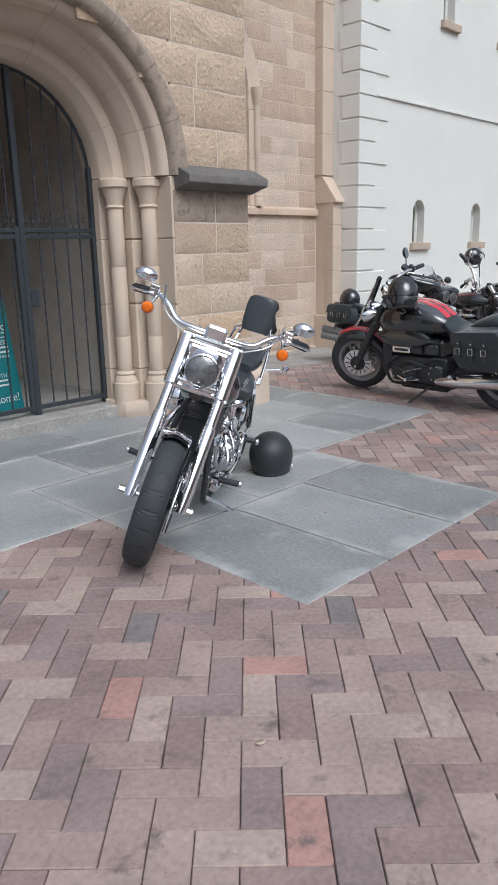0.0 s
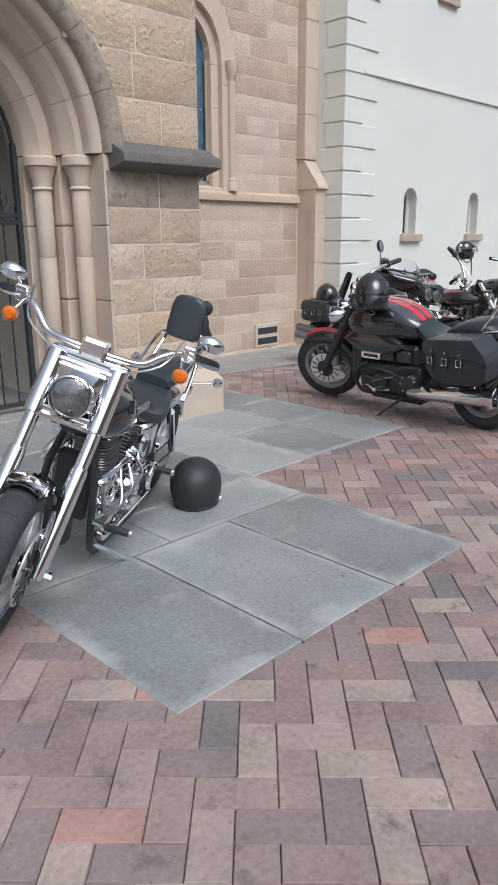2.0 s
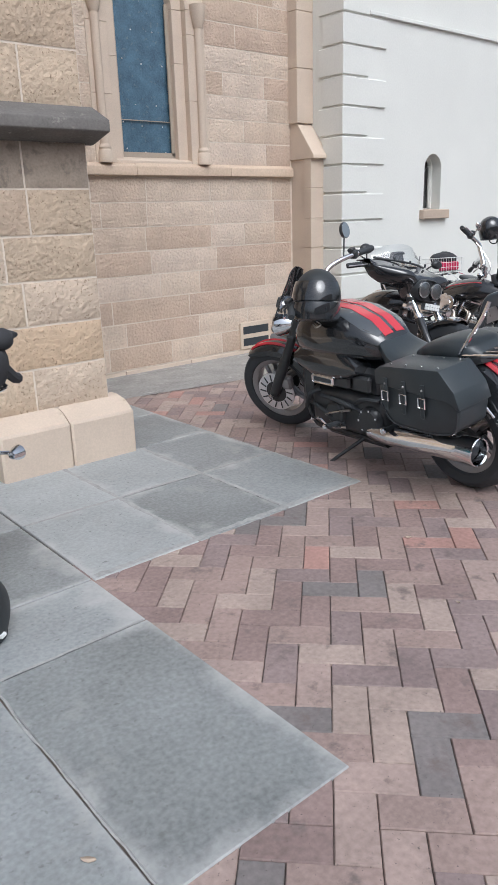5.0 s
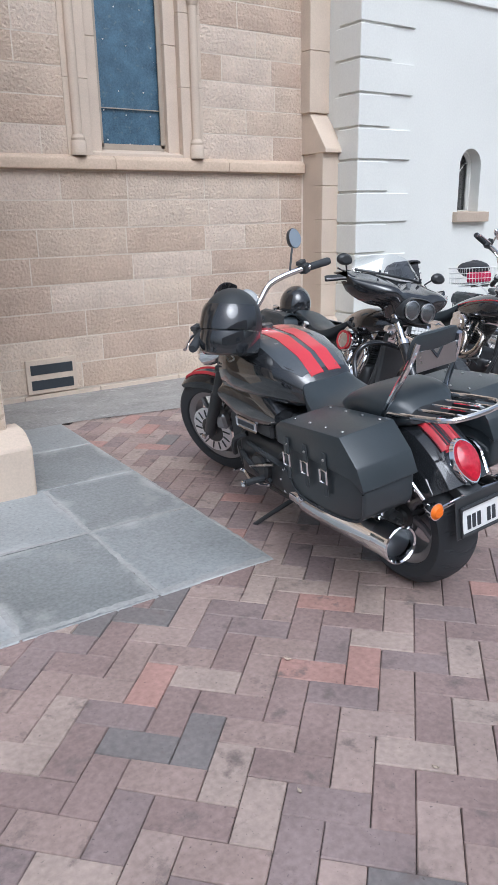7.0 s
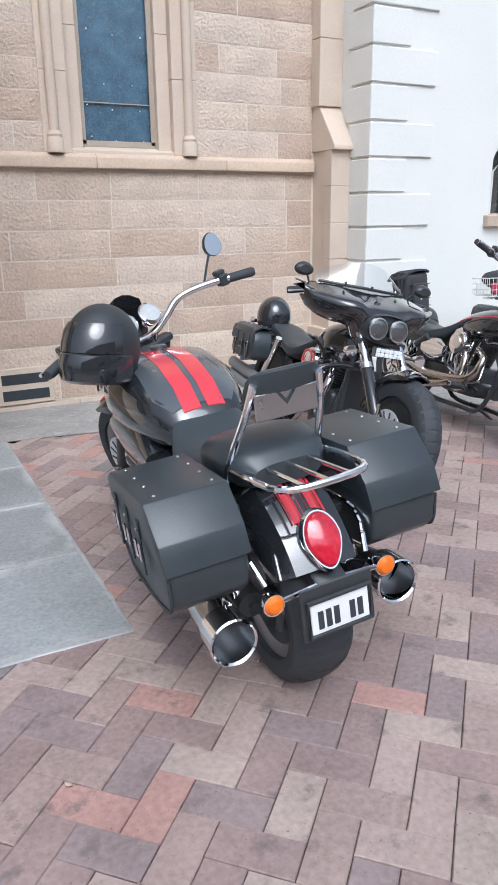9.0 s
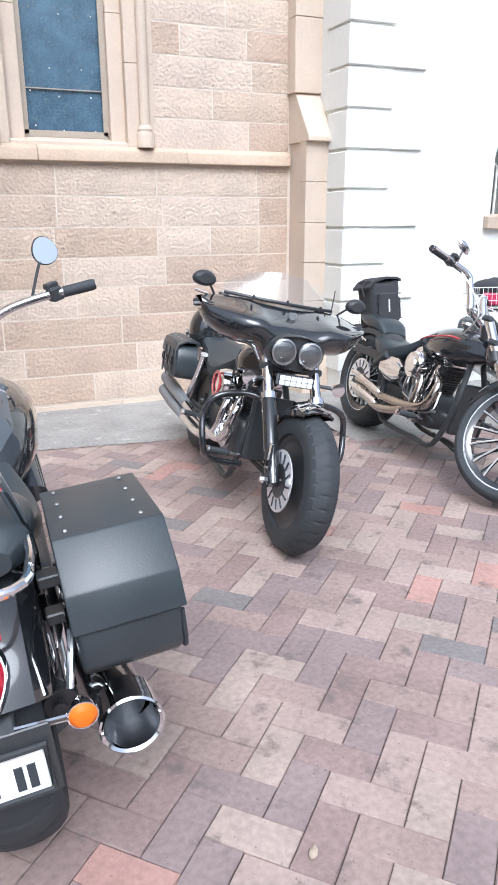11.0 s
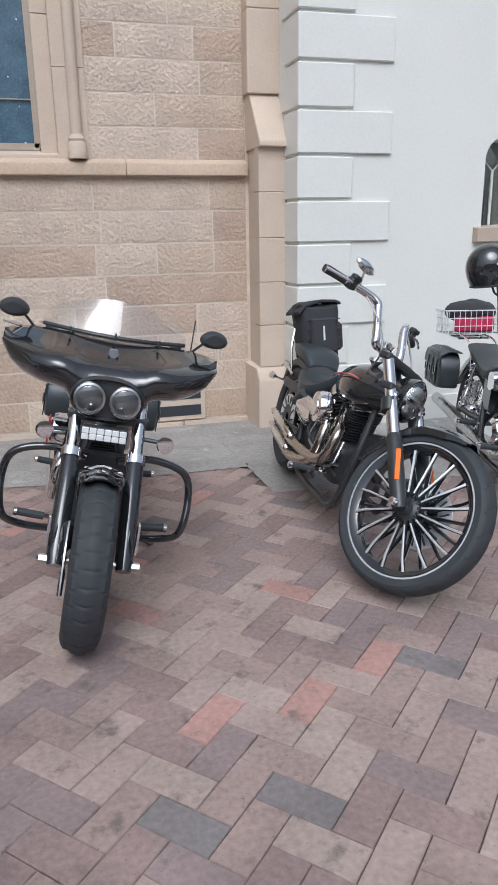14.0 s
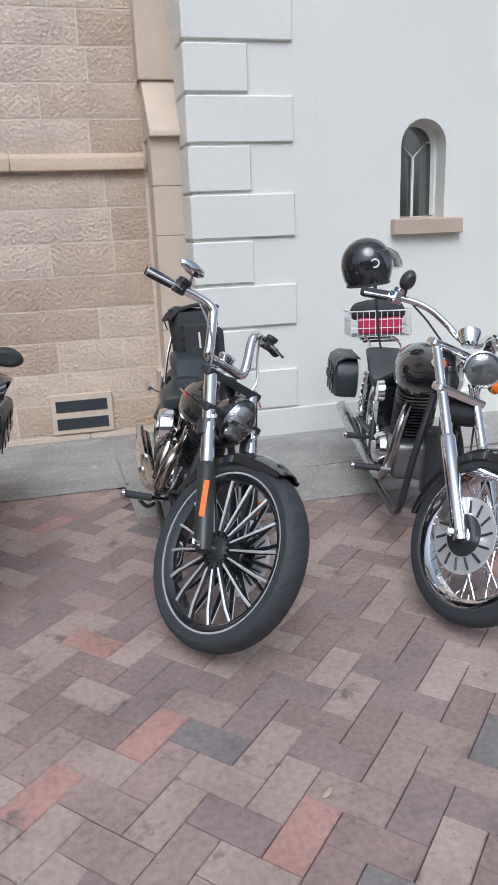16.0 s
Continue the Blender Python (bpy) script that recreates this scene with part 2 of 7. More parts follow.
def box(x0, y0, z0, x1, y1, z1, bevel=0.0, bm=None, seg=1):
    bm = bm or bmesh.new()
    r = bmesh.ops.create_cube(bm, size=1)
    for v in r["verts"]:
        v.co = Vector(((x0 + x1) / 2 + v.co.x * (x1 - x0), (y0 + y1) / 2 + v.co.y * (y1 - y0), (z0 + z1) / 2 + v.co.z * (z1 - z0)))
    if bevel:
        es = list({e for v in r["verts"] for e in v.link_edges})
        bmesh.ops.bevel(bm, geom=es, offset=bevel, segments=seg, profile=0.5, affect="EDGES")
    return bm


def curve_pts(pts, n=6):
    """Catmull-Rom through the points."""
    P = [Vector(p) for p in pts]
    if len(P) < 3:
        return P
    P = [2 * P[0] - P[1]] + P + [2 * P[-1] - P[-2]]
    out = []
    for i in range(1, len(P) - 2):
        a, b, c, d = P[i - 1:i + 3]
        for k in range(n):
            t = k / n
            out.append(0.5 * ((2 * b) + (c - a) * t + (2 * a - 5 * b + 4 * c - d) * t * t + (3 * b - a - 3 * c + d) * t ** 3))
    out.append(P[-2])
    return out


def tube(pts, r, seg=10, smooth=6, bm=None, closed=False, cap=True):
    """A round tube along points; r may be a list, one for each given point."""
    bm = bm or bmesh.new()
    P = curve_pts(pts, smooth) if smooth and len(pts) > 2 else [Vector(p) for p in pts]
    n = len(P)
    if isinstance(r, (list, tuple)):
        rr = []
        for k in range(n):
            f = k / (n - 1) * (len(r) - 1)
            i = min(int(f), len(r) - 2)
            rr.append(r[i] + (r[i + 1] - r[i]) * (f - i))
    else:
        rr = [r] * n
    rings = []
    up = None
    for k in range(n):
        if closed:
            d = (P[(k + 1) % n] - P[k - 1])
        else:
            d = P[min(k + 1, n - 1)] - P[max(k - 1, 0)]
        d.normalize()
        if up is None:
            up = Vector((0, 0, 1)) if abs(d.z) < 0.9 else Vector((1, 0, 0))
        up = (up - d * up.dot(d)).normalized()
        s = d.cross(up)
        rings.append([bm.verts.new(P[k] + (up * math.cos(a) + s * math.sin(a)) * rr[k]) for a in (2 * math.pi * j / seg for j in range(seg))])
    for k in range(n if closed else n - 1):
        A, B = rings[k], rings[(k + 1) % n]
        for j in range(seg):
            bm.faces.new((A[j], A[(j + 1) % seg], B[(j + 1) % seg], B[j]))
    if cap and not closed:
        bm.faces.new(rings[0][::-1])
        bm.faces.new(rings[-1])
    return bm


def lathe(profile, seg=32, axis="Z", bm=None, at=(0, 0, 0), closed=False):
    """Turn a profile of (radius, height) about an axis."""
    bm = bm or bmesh.new()
    at = Vector(at)
    rings = []
    for r, h in profile:
        ring = []
        for j in range(seg):
            a = 2 * math.pi * j / seg
            c, s = r * math.cos(a), r * math.sin(a)
            ring.append(bm.verts.new(at + (Vector((c, s, h)) if axis == "Z" else Vector((c, h, s)) if axis == "Y" else Vector((h, c, s)))))
        rings.append(ring)
    n = len(rings)
    for k in range(n if closed else n - 1):
        A, B = rings[k], rings[(k + 1) % n]
        for j in range(seg):
            bm.faces.new((A[j], A[(j + 1) % seg], B[(j + 1) % seg], B[j]))
    if not closed:
        for ring in (rings[0], rings[-1]):
            if (ring[0].co - ring[seg // 2].co).length > 1e-4:
                bm.faces.new(ring)
    bmesh.ops.remove_doubles(bm, verts=bm.verts[:], dist=1e-5)
    return bm


def loft(rings, bm=None, cap=True, closed=True):
    bm = bm or bmesh.new()
    V = [[bm.verts.new(p) for p in ring] for ring in rings]
    n = len(V[0])
    for A, B in zip(V, V[1:]):
        for j in range(n if closed else n - 1):
            bm.faces.new((A[j], A[(j + 1) % n], B[(j + 1) % n], B[j]))
    if cap and closed:
        bm.faces.new(V[0][::-1])
        bm.faces.new(V[-1])
    return bm


def prism(poly, axis, a, b, bevel=0.0, bm=None):
    """Extrude a polygon given in two axes along the third, from a to b."""
    bm = bm or bmesh.new()
    def put(p, q):
        return {"X": (q, p[0], p[1]), "Y": (p[0], q, p[1]), "Z": (p[0], p[1], q)}[axis]
    A = [bm.verts.new(put(p, a)) for p in poly]
    B = [bm.verts.new(put(p, b)) for p in poly]
    f = [bm.faces.new(A[::-1]), bm.faces.new(B)]
    n = len(poly)
    for j in range(n):
        f.append(bm.faces.new((A[j], A[(j + 1) % n], B[(j + 1) % n], B[j])))
    if bevel:
        es = list({e for q in f for e in q.edges})
        bmesh.ops.bevel(bm, geom=es, offset=bevel, segments=1, profile=0.5, affect="EDGES")
    return bm


def oval(x, cy, cz, ry, rz, n=20, p=2.4, low=None):
    """A rounded cross-section in the YZ plane at x."""
    out = []
    for j in range(n):
        a = 2 * math.pi * j / n
        c, s = math.cos(a), math.sin(a)
        q = rz if s >= 0 or low is None else low
        out.append((x, cy + ry * math.copysign(abs(c) ** (2 / p), c), cz + q * math.copysign(abs(s) ** (2 / p), s)))
    return out


def ell(c, rx, ry, rz, seg=20, rings=12, bm=None):
    bm = bm or bmesh.new()
    r = bmesh.ops.create_uvsphere(bm, u_segments=seg, v_segments=rings, radius=1)
    for v in r["verts"]:
        v.co = Vector((c[0] + v.co.x * rx, c[1] + v.co.y * ry, c[2] + v.co.z * rz))
    return bm


def thing(name, m, label, category, group=""):
    ob = new(name)
    ob.empty_display_size = 0.1
    ob.matrix_world = m
    return tagged(ob, label, category, group)


# ---- the ground ----
def ground_sheet():
    bm = bmesh.new()
    rows = [(-60, -0.012), (5.75, -0.012), (7.2, -0.112), (60, -0.112)]
    rings = [[(x, y, z) for x in (-60, 60)] for y, z in rows]
    loft(rings, bm, closed=False)
    ob = part("ground", bm, M_JOINT)
    return tagged(ob, "sandy grey ground under the paving", "ground", kind="structure")


ground = ground_sheet()


def slab_mesh(x0, y0, x1, y1, rng, z=0.004):
    g = 0.0045
    bm = box(x0 + g, y0 + g, -0.03, x1 - g, y1 - g, z + rng.uniform(-0.001, 0.002), 0.004, seg=1)
    return mesh_of("flagstone", bm, M_SLAB)


paving = tagged(new("flagstone_paving"), "large worn grey flagstones laid in front of the church porch", "paving", kind="structure")
for bx in ((2.15, 1.735, 4.01, 3.24), (-1.6, 3.24, 4.01, 5.46), (4.01, 3.22, 5.745, 4.70), (5.05, 4.70, 5.745, 6.06)):
    part("joint_bed", box(bx[0] + 0.004, bx[1] + 0.004, -0.04, bx[2] - 0.004, bx[3] - 0.004, -0.007), M_JOINT, paving, "dark gritty joints between flagstones")
rng = random.Random(4)
FLAGS = []
xs = (2.15, 2.765, 3.385, 4.01)
for a, b in zip(xs, xs[1:]):
    FLAGS.append((a, 1.735, b, 2.80))
for a, b in ((2.15, 3.0), (3.0, 4.01)):
    FLAGS.append((a, 2.80, b, 3.24))
for j, (ya, yb) in enumerate(((3.24, 3.99), (3.99, 4.70), (4.70, 5.46))):
    cuts = (-1.6, -0.7, 0.25, 1.2, 2.15, 3.05, 4.01) if j % 2 == 0 else (-1.6, -0.3, 0.7, 1.65, 2.6, 3.55, 4.01)
    for a, b in zip(cuts, cuts[1:]):
        FLAGS.append((a, ya, b, yb))
for a, b in ((4.01, 4.58), (4.58, 5.16), (5.16, 5.745)):
    for ya, yb in ((3.22, 3.99), (3.99, 4.70)):
        FLAGS.append((a, ya, b, yb))
FLAGS += [(5.05, 4.70, 5.745, 5.40), (5.05, 5.40, 5.745, 6.06), (4.01, 4.70, 5.05, 5.46)]
for f in FLAGS:
    part("flagstone", slab_mesh(*f, rng), None, paving)

def chalk_line(x0, y0, x1, y1, wide, rng):
    """A ragged ribbon of lime bloom along a joint."""
    a, b = Vector((x0, y0, 0)), Vector((x1, y1, 0))
    n = max(6, int((b - a).length / 0.02))
    d = (b - a).normalized()
    q = Vector((-d.y, d.x, 0))
    rings = []
    for k in range(n + 1):
        f = k / n
        c = a.lerp(b, f) + q * 0.006 * noise.noise(Vector((f * 9, x0 * 7, y0)))
        w1, w2 = (wide * (0.3 + 0.7 * abs(noise.noise(Vector((f * n * 0.21, x0 + e, y0 * 3)))) + rng.uniform(0, 0.4)) for e in (0, 5))
        rings.append([c + q * w1 + Vector((0, 0, 0.0062)), c + Vector((0, 0, 0.0082)), c - q * w2 + Vector((0, 0, 0.0062))])
    part("joint_mortar", loft(rings, closed=False, cap=False), M_CHALK, paving, "chalky pale joint mortar")


rng = random.Random(9)
for ln in ((4.58, 3.24, 4.58, 4.68, 0.02), (5.16, 3.24, 5.16, 4.68, 0.02), (4.03, 3.99, 5.72, 3.99, 0.018), (4.03, 3.25, 5.72, 3.25, 0.026), (4.04, 4.68, 5.04, 4.68, 0.014),
           (2.17, 2.80, 3.99, 2.80, 0.009), (3.385, 1.76, 3.385, 2.78, 0.006), (2.765, 1.76, 2.765, 2.78, 0.005), (0.3, 3.99, 3.9, 3.99, 0.01), (5.73, 3.3, 5.73, 4.6, 0.012)):
    chalk_line(*ln, rng)

# concrete strip along the walls, falling towards them
bm = bmesh.new()
poly = [[(x, y0 + 0.02 * math.sin(3.1 * x), 0.0045), (x, y0 + 0.22, 0.0045), (x, 6.5, -0.045), (x, 7.4, -0.104)] for x, y0 in
        [(5.0, 6.0), (5.9, 6.0), (6.66, 5.85), (7.4, 5.78), (8.0, 5.75), (8.62, 5.72), (8.64, 5.2), (9.3, 5.16), (10.2, 5.14), (12, 5.1), (16, 5.05)]]
loft(poly, bm, closed=False)
strip = tagged(part("concrete_strip", bm, M_CONC), "worn grey concrete apron along the foot of the walls", "concrete apron", kind="structure")

# ---- the sandstone walls ----
YN, YP, XP = 7.32, 4.83, 5.03          # church wall, porch front, porch side
XC, ZC = 3.0, 2.05                     # arch centre
XB, YW = 9.315, 6.70                   # corner and face of the painted building


def stone_mesh(p0, U, Nn, w, h, rng, rough=0.008, proud=0.0):
    """A rock-faced block: p0 lower corner on the wall plane, U along, N out."""
    p0, U, Nn, Zv = Vector(p0), Vector(U), Vector(Nn), Vector((0, 0, 1))
    bm = bmesh.new()
    g = 0.0065
    nu, nv = max(3, int(w / 0.065)), max(3, int(h / 0.065))
    grid = []
    for j in range(nv + 1):
        row = []
        for i in range(nu + 1):
            edge = i in (0, nu) or j in (0, nv)
            u = g + (w - 2 * g) * i / nu
            v = g + (h - 2 * g) * j / nv
            d = proud + (0.001 if edge else 0.003 + rng.uniform(0, 1.25) * rough)
            row.append(bm.verts.new(p0 + U * u + Zv * v + Nn * d))
        grid.append(row)
    for j in range(nv):
        for i in range(nu):
            bm.faces.new((grid[j][i], grid[j][i + 1], grid[j + 1][i + 1], grid[j + 1][i]))
    rim = grid[0][:] + [r[-1] for r in grid[1:]] + grid[-1][-2::-1] + [r[0] for r in grid[-2:0:-1]]
    back = [bm.verts.new(v.co - Nn * 0.03) for v in rim]
    for k in range(len(rim)):
        bm.faces.new((rim[k], back[k], back[(k + 1) % len(rim)], rim[(k + 1) % len(rim)]))
    return bm


def courses(parent, plane, spans, z0, z1, h, rng, lens=(0.45, 0.85), rough=0.008, material=None, proud=0.0):
    """Lay courses of blocks. plane(u) gives the foot point; spans(z) gives the (u0, u1) runs of a course."""
    U, Nn, base = plane
    n = max(1, round((z1 - z0) / h))
    hh = (z1 - z0) / n
    for k in range(n):
        za = z0 + k * hh
        for u0, u1 in spans(za + hh / 2):
            u = u0
            first = True
            while u < u1 - 1e-4:
                w = rng.uniform(*lens) * (0.6 if first and k % 2 else 1)
                first = False
                if u1 - (u + w) < 0.22:
                    w = u1 - u
                p0 = Vector(base) + Vector(U) * u + Vector((0, 0, za))
                part("stone", stone_mesh(p0, U, Nn, w, hh, rng, rough, proud), material or M_STONE, parent)
                u += w


def arc(r, a0, a1, n, c=(XC, ZC)):
    return [(c[0] + r * math.cos(a0 + (a1 - a0) * k / n), c[1] + r * math.sin(a0 + (a1 - a0) * k / n)) for k in range(n + 1)]


TOP = 7.2
wall_north = tagged(part("wall_north", box(XP - 0.6, YN + 0.002, -0.3, XB + 0.4, YN + 0.6, 2.0), M_MORTAR),
                    "honey sandstone church wall of coursed blocks", "wall", kind="structure")
# the upper part of the wall, with the window opening
WX, WR = 7.17, 0.36
hole = [(XP - 0.6, 2.0), (WX - 0.52, 2.0), (WX - 0.52, 3.5)] + \
       [(WX + 0.52 * math.cos(a), 3.5 + 0.75 * math.sin(a)) for a in (math.pi - math.pi * k / 16 for k in range(1, 16))] + \
       [(WX + 0.52, 3.5), (WX + 0.52, 2.0), (XB + 0.4, 2.0), (XB + 0.4, TOP), (XP - 0.6, TOP)]
part("wall_upper", prism(hole, "Y", YN + 0.002, YN + 0.6), M_MORTAR, wall_north)

rng = random.Random(11)
plane_n = ((1, 0, 0), (0, -1, 0), (0, YN, 0))


def north_low(z):
    return [(XP + 0.02, 9.08)]


def north_high(z):
    half = 0.53 if z < 3.5 else (0.53 * math.sqrt(max(0, 1 - ((z - 3.5) / 0.78) ** 2)) if z < 4.28 else 0)
    half += 0.14 if z < 4.25 else 0
    return [(XP + 0.02, WX - half), (WX + half, 9.08)] if half else [(XP + 0.02, 9.08)]


# ---- the porch ----
porch = tagged(part("porch_wall", box(4.16, YP + 0.002, -0.05, XP - 0.002, YN + 0.1, 4.9), M_MORTAR),
               "projecting sandstone church porch with a round arch", "porch", kind="structure")
part("porch_pier", box(0.95, YP + 0.04, -0.05, 1.86, YN + 0.1, 4.9), M_MORTAR, porch)
over = arc(1.14, 0, math.pi, 24)
part("porch_spandrel", prism([(XC + 1.14, ZC)] + over[1:-1] + [(XC - 1.14, ZC), (0.95, ZC), (0.95, 4.9), (4.14, 4.9), (4.14, ZC)], "Y", YP + 0.003, YP + 0.3), M_MORTAR, porch)
part("porch_roof", box(0.8, YP - 0.1, 4.9, XP + 0.1, YN + 0.2, 5.05, 0.03), M_STONE_S, porch)


def arch_order(name, section, n_stone, material):
    """A ring of wedge-shaped arch stones, each one a piece; section in (radius, y)."""
    for k in range(n_stone):
        a0, a1 = math.pi * k / n_stone + 0.0015, math.pi * (k + 1) / n_stone - 0.0015
        rings = []
        for q in range(8):
            a = a0 + (a1 - a0) * q / 7
            rings.append([(XC + r * math.cos(a), y, ZC + r * math.sin(a)) for r, y in section])
        part(name, loft(rings), material, porch)


arch_order("arch_stone", [(0.80, 5.62), (0.80, 5.40), (0.815, 5.36), (0.85, 5.32), (0.87, 5.28), (0.92, 5.255), (0.985, 5.25), (0.985, 5.62)], 7, M_STONE_S)
arch_order("arch_stone", [(0.955, 5.29), (0.955, 5.17), (0.97, 5.12), (1.0, 5.08), (1.02, 5.03), (1.07, 5.0), (1.15, 4.995), (1.15, 5.29)], 9, M_STONE_S)
arch_order("arch_stone", [(1.06, 5.02), (1.06, 4.93), (1.075, 4.89), (1.11, 4.865), (1.15, 4.86), (1.15, 5.02)], 9, M_STONE_S)
arch_order("hood_stone", [(1.13, 4.97), (1.13, 4.83), (1.145, 4.79), (1.18, 4.765), (1.235, 4.76), (1.275, 4.785), (1.29, 4.84), (1.29, 4.97)], 9, M_STONE_D)


def column(x, y, side):
    c = thing("colonnette", pose(x, y, 0), "slender round sandstone colonnette beside the porch gate", "column", "porch colonnettes")
    part("base", lathe([(0.0, 0.0), (0.115, 0.0), (0.115, 0.30), (0.10, 0.31), (0.10, 0.33), (0.088, 0.35), (0.078, 0.37), (0.086, 0.385), (0.072, 0.41), (0.0, 0.41)], 20), M_STONE_S, c)
    for za, zb in ((0.41, 0.72), (0.722, 1.32), (1.322, 1.80)):
        part("shaft", lathe([(0.0, za), (0.066, za), (0.068, za + 0.004), (0.068, zb - 0.004), (0.066, zb), (0.0, zb)], 20), M_STONE_S, c)
    part("capital", lathe([(0.0, 1.80), (0.072, 1.80), (0.084, 1.812), (0.072, 1.83), (0.08, 1.88), (0.112, 1.97), (0.128, 1.975), (0.128, 2.03), (0.115, 2.045), (0.0, 2.045)], 20), M_STONE_S, c)
    return c


for sgn in (1, -1):
    column(XC + sgn * 1.075, 5.09, sgn)
    column(XC + sgn * 0.885, 5.31, sgn)
    x1, x2 = sorted((XC + sgn * 0.80, XC + sgn * 0.96))
    for k, (za, zb) in enumerate(((0.12, 0.42), (0.42, 1.0), (1.0, 1.55), (1.55, 2.05))):
        part("jamb_stone", box(x1, 5.42, za, x2 + 0.2 if sgn > 0 else x2, 5.62, zb - 0.003, 0.006), M_STONE_S, porch)
        a, b = sorted((XC + sgn * 0.97, XC + sgn * 1.16))
        part("jamb_stone", box(a, 5.2, za, b, 5.44, zb - 0.003, 0.012), M_STONE_S, porch)
        a, b = sorted((XC + sgn * 1.12, XC + sgn * 1.2))
        part("jamb_stone", box(a, YP + 0.004, za, b, 5.22, zb - 0.003, 0.008), M_STONE_S, porch)
    # plinth of the jambs
    a, b = sorted((XC + sgn * 0.78, XC + sgn * 1.2))
    part("jamb_plinth", prism([(a, 5.62), (a, 5.2), (b, 4.95), (b, 5.62)] if sgn > 0 else [(a, 4.95), (b, 5.2), (b, 5.62), (a, 5.62)], "Z", -0.02, 0.14, 0.01), M_STONE_S, porch)
    # black-crusted string course at the springing
    a, b = sorted((XC + sgn * 1.16, XC + sgn * 2.1))
    part("impost_ledge", prism([(YP - 0.19, 1.985), (YP + 0.02, 1.93), (YP + 0.06, 1.93), (YP + 0.06, 2.14), (YP + 0.0, 2.14), (YP - 0.19, 2.05)], "X", a, b, 0.006), M_BLACKCRUST, porch)
    # plinth
    a, b = sorted((XC + sgn * 1.2, XC + sgn * 2.12))
    mid = (a + b) / 2
    for u, v in ((a, mid), (mid, b)):
        part("plinth_stone", prism([(YP - 0.17, -0.03), (YP + 0.1, -0.03), (YP + 0.1, 0.37), (YP + 0.0, 0.37), (YP - 0.06, 0.33), (YP - 0.17, 0.29)], "X", u + 0.003, v - 0.003, 0.014), M_STONE_S, porch)
part("plinth_stone", box(XP - 0.02, YP - 0.02, -0.03, XP + 0.09, YN, 0.31, 0.015), M_STONE_S, porch)

rng = random.Random(5)
plane_p = ((1, 0, 0), (0, -1, 0), (0, YP, 0))


def porch_low(z):
    return [(4.13, XP), (0.97, 1.87)]


def porch_high(z):
    d = 1.2 ** 2 - (z - ZC) ** 2
    if d > 0:
        return [(XC + math.sqrt(d), XP), (0.97, XC - math.sqrt(d))]
    return [(0.97, XP)]


# The single course right below the ledge is laid in the darker, mottled stone.
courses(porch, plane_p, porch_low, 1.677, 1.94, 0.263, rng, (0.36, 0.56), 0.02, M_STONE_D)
courses(porch, plane_p, porch_low, 0.36, 1.677, 0.263, rng, (0.36, 0.56), 0.02)
courses(porch, plane_p, porch_high, 2.13, 4.9, 0.31, rng, (0.4, 0.75), 0.022)
plane_s = ((0, 1, 0), (1, 0, 0), (XP, 0, 0))
courses(porch, plane_s, lambda z: [(YP, YN)], 0.31, 4.9, 0.263, rng, (0.5, 0.8), 0.012)

# threshold, porch floor and inside walls
part("threshold", box(1.9, 5.3, -0.02, 4.1, 6.0, 0.105, 0.01), M_CONC, porch)
part("porch_floor", box(1.86, 6.0, -0.02, 4.14, 7.9, 0.1), M_CONC, porch)
part("porch_inside_wall", box(1.86, 7.9, 0, 4.16, 8.0, 4.9), M_DARK, porch)
part("porch_side_wall", box(4.06, 5.62, 0.1, 4.14, 7.9, 4.9), M_DARK, porch)
part("porch_side_wall", box(1.86, 5.62, 0.1, 1.94, 7.9, 4.9), M_DARK, porch)
part("porch_ceiling", box(1.86, 5.2, 3.6, 4.14, 7.95, 3.7), M_DARK, porch)
part("inner_door", box(2.2, 7.84, 0.1, 3.3, 7.9, 2.4, 0.01), M_DOORWOOD, porch)

# ---- string course, window, buttress of the church wall ----
for a, b in ((XP + 0.02, 6.9), (6.903, 8.12), (8.123, 9.075)):
    part("string_course", prism([(YN - 0.062, 1.915), (YN + 0.05, 1.90), (YN + 0.05, 2.035), (YN - 0.012, 2.035), (YN - 0.062, 2.0)], "X", a, b, 0.004), M_BAND, wall_north)
courses(wall_north, plane_n, north_low, -0.33, -0.055, 0.27, rng, (0.7, 1.2), 0.004, M_STONE_S, 0.05)
courses(wall_north, plane_n, north_low, -0.055, 1.90, 0.245, rng, (0.45, 1.05), 0.008, M_STONE_N)
courses(wall_north, plane_n, north_high, 2.03, TOP, 0.24, rng, (0.4, 0.95), 0.008, M_STONE_N)


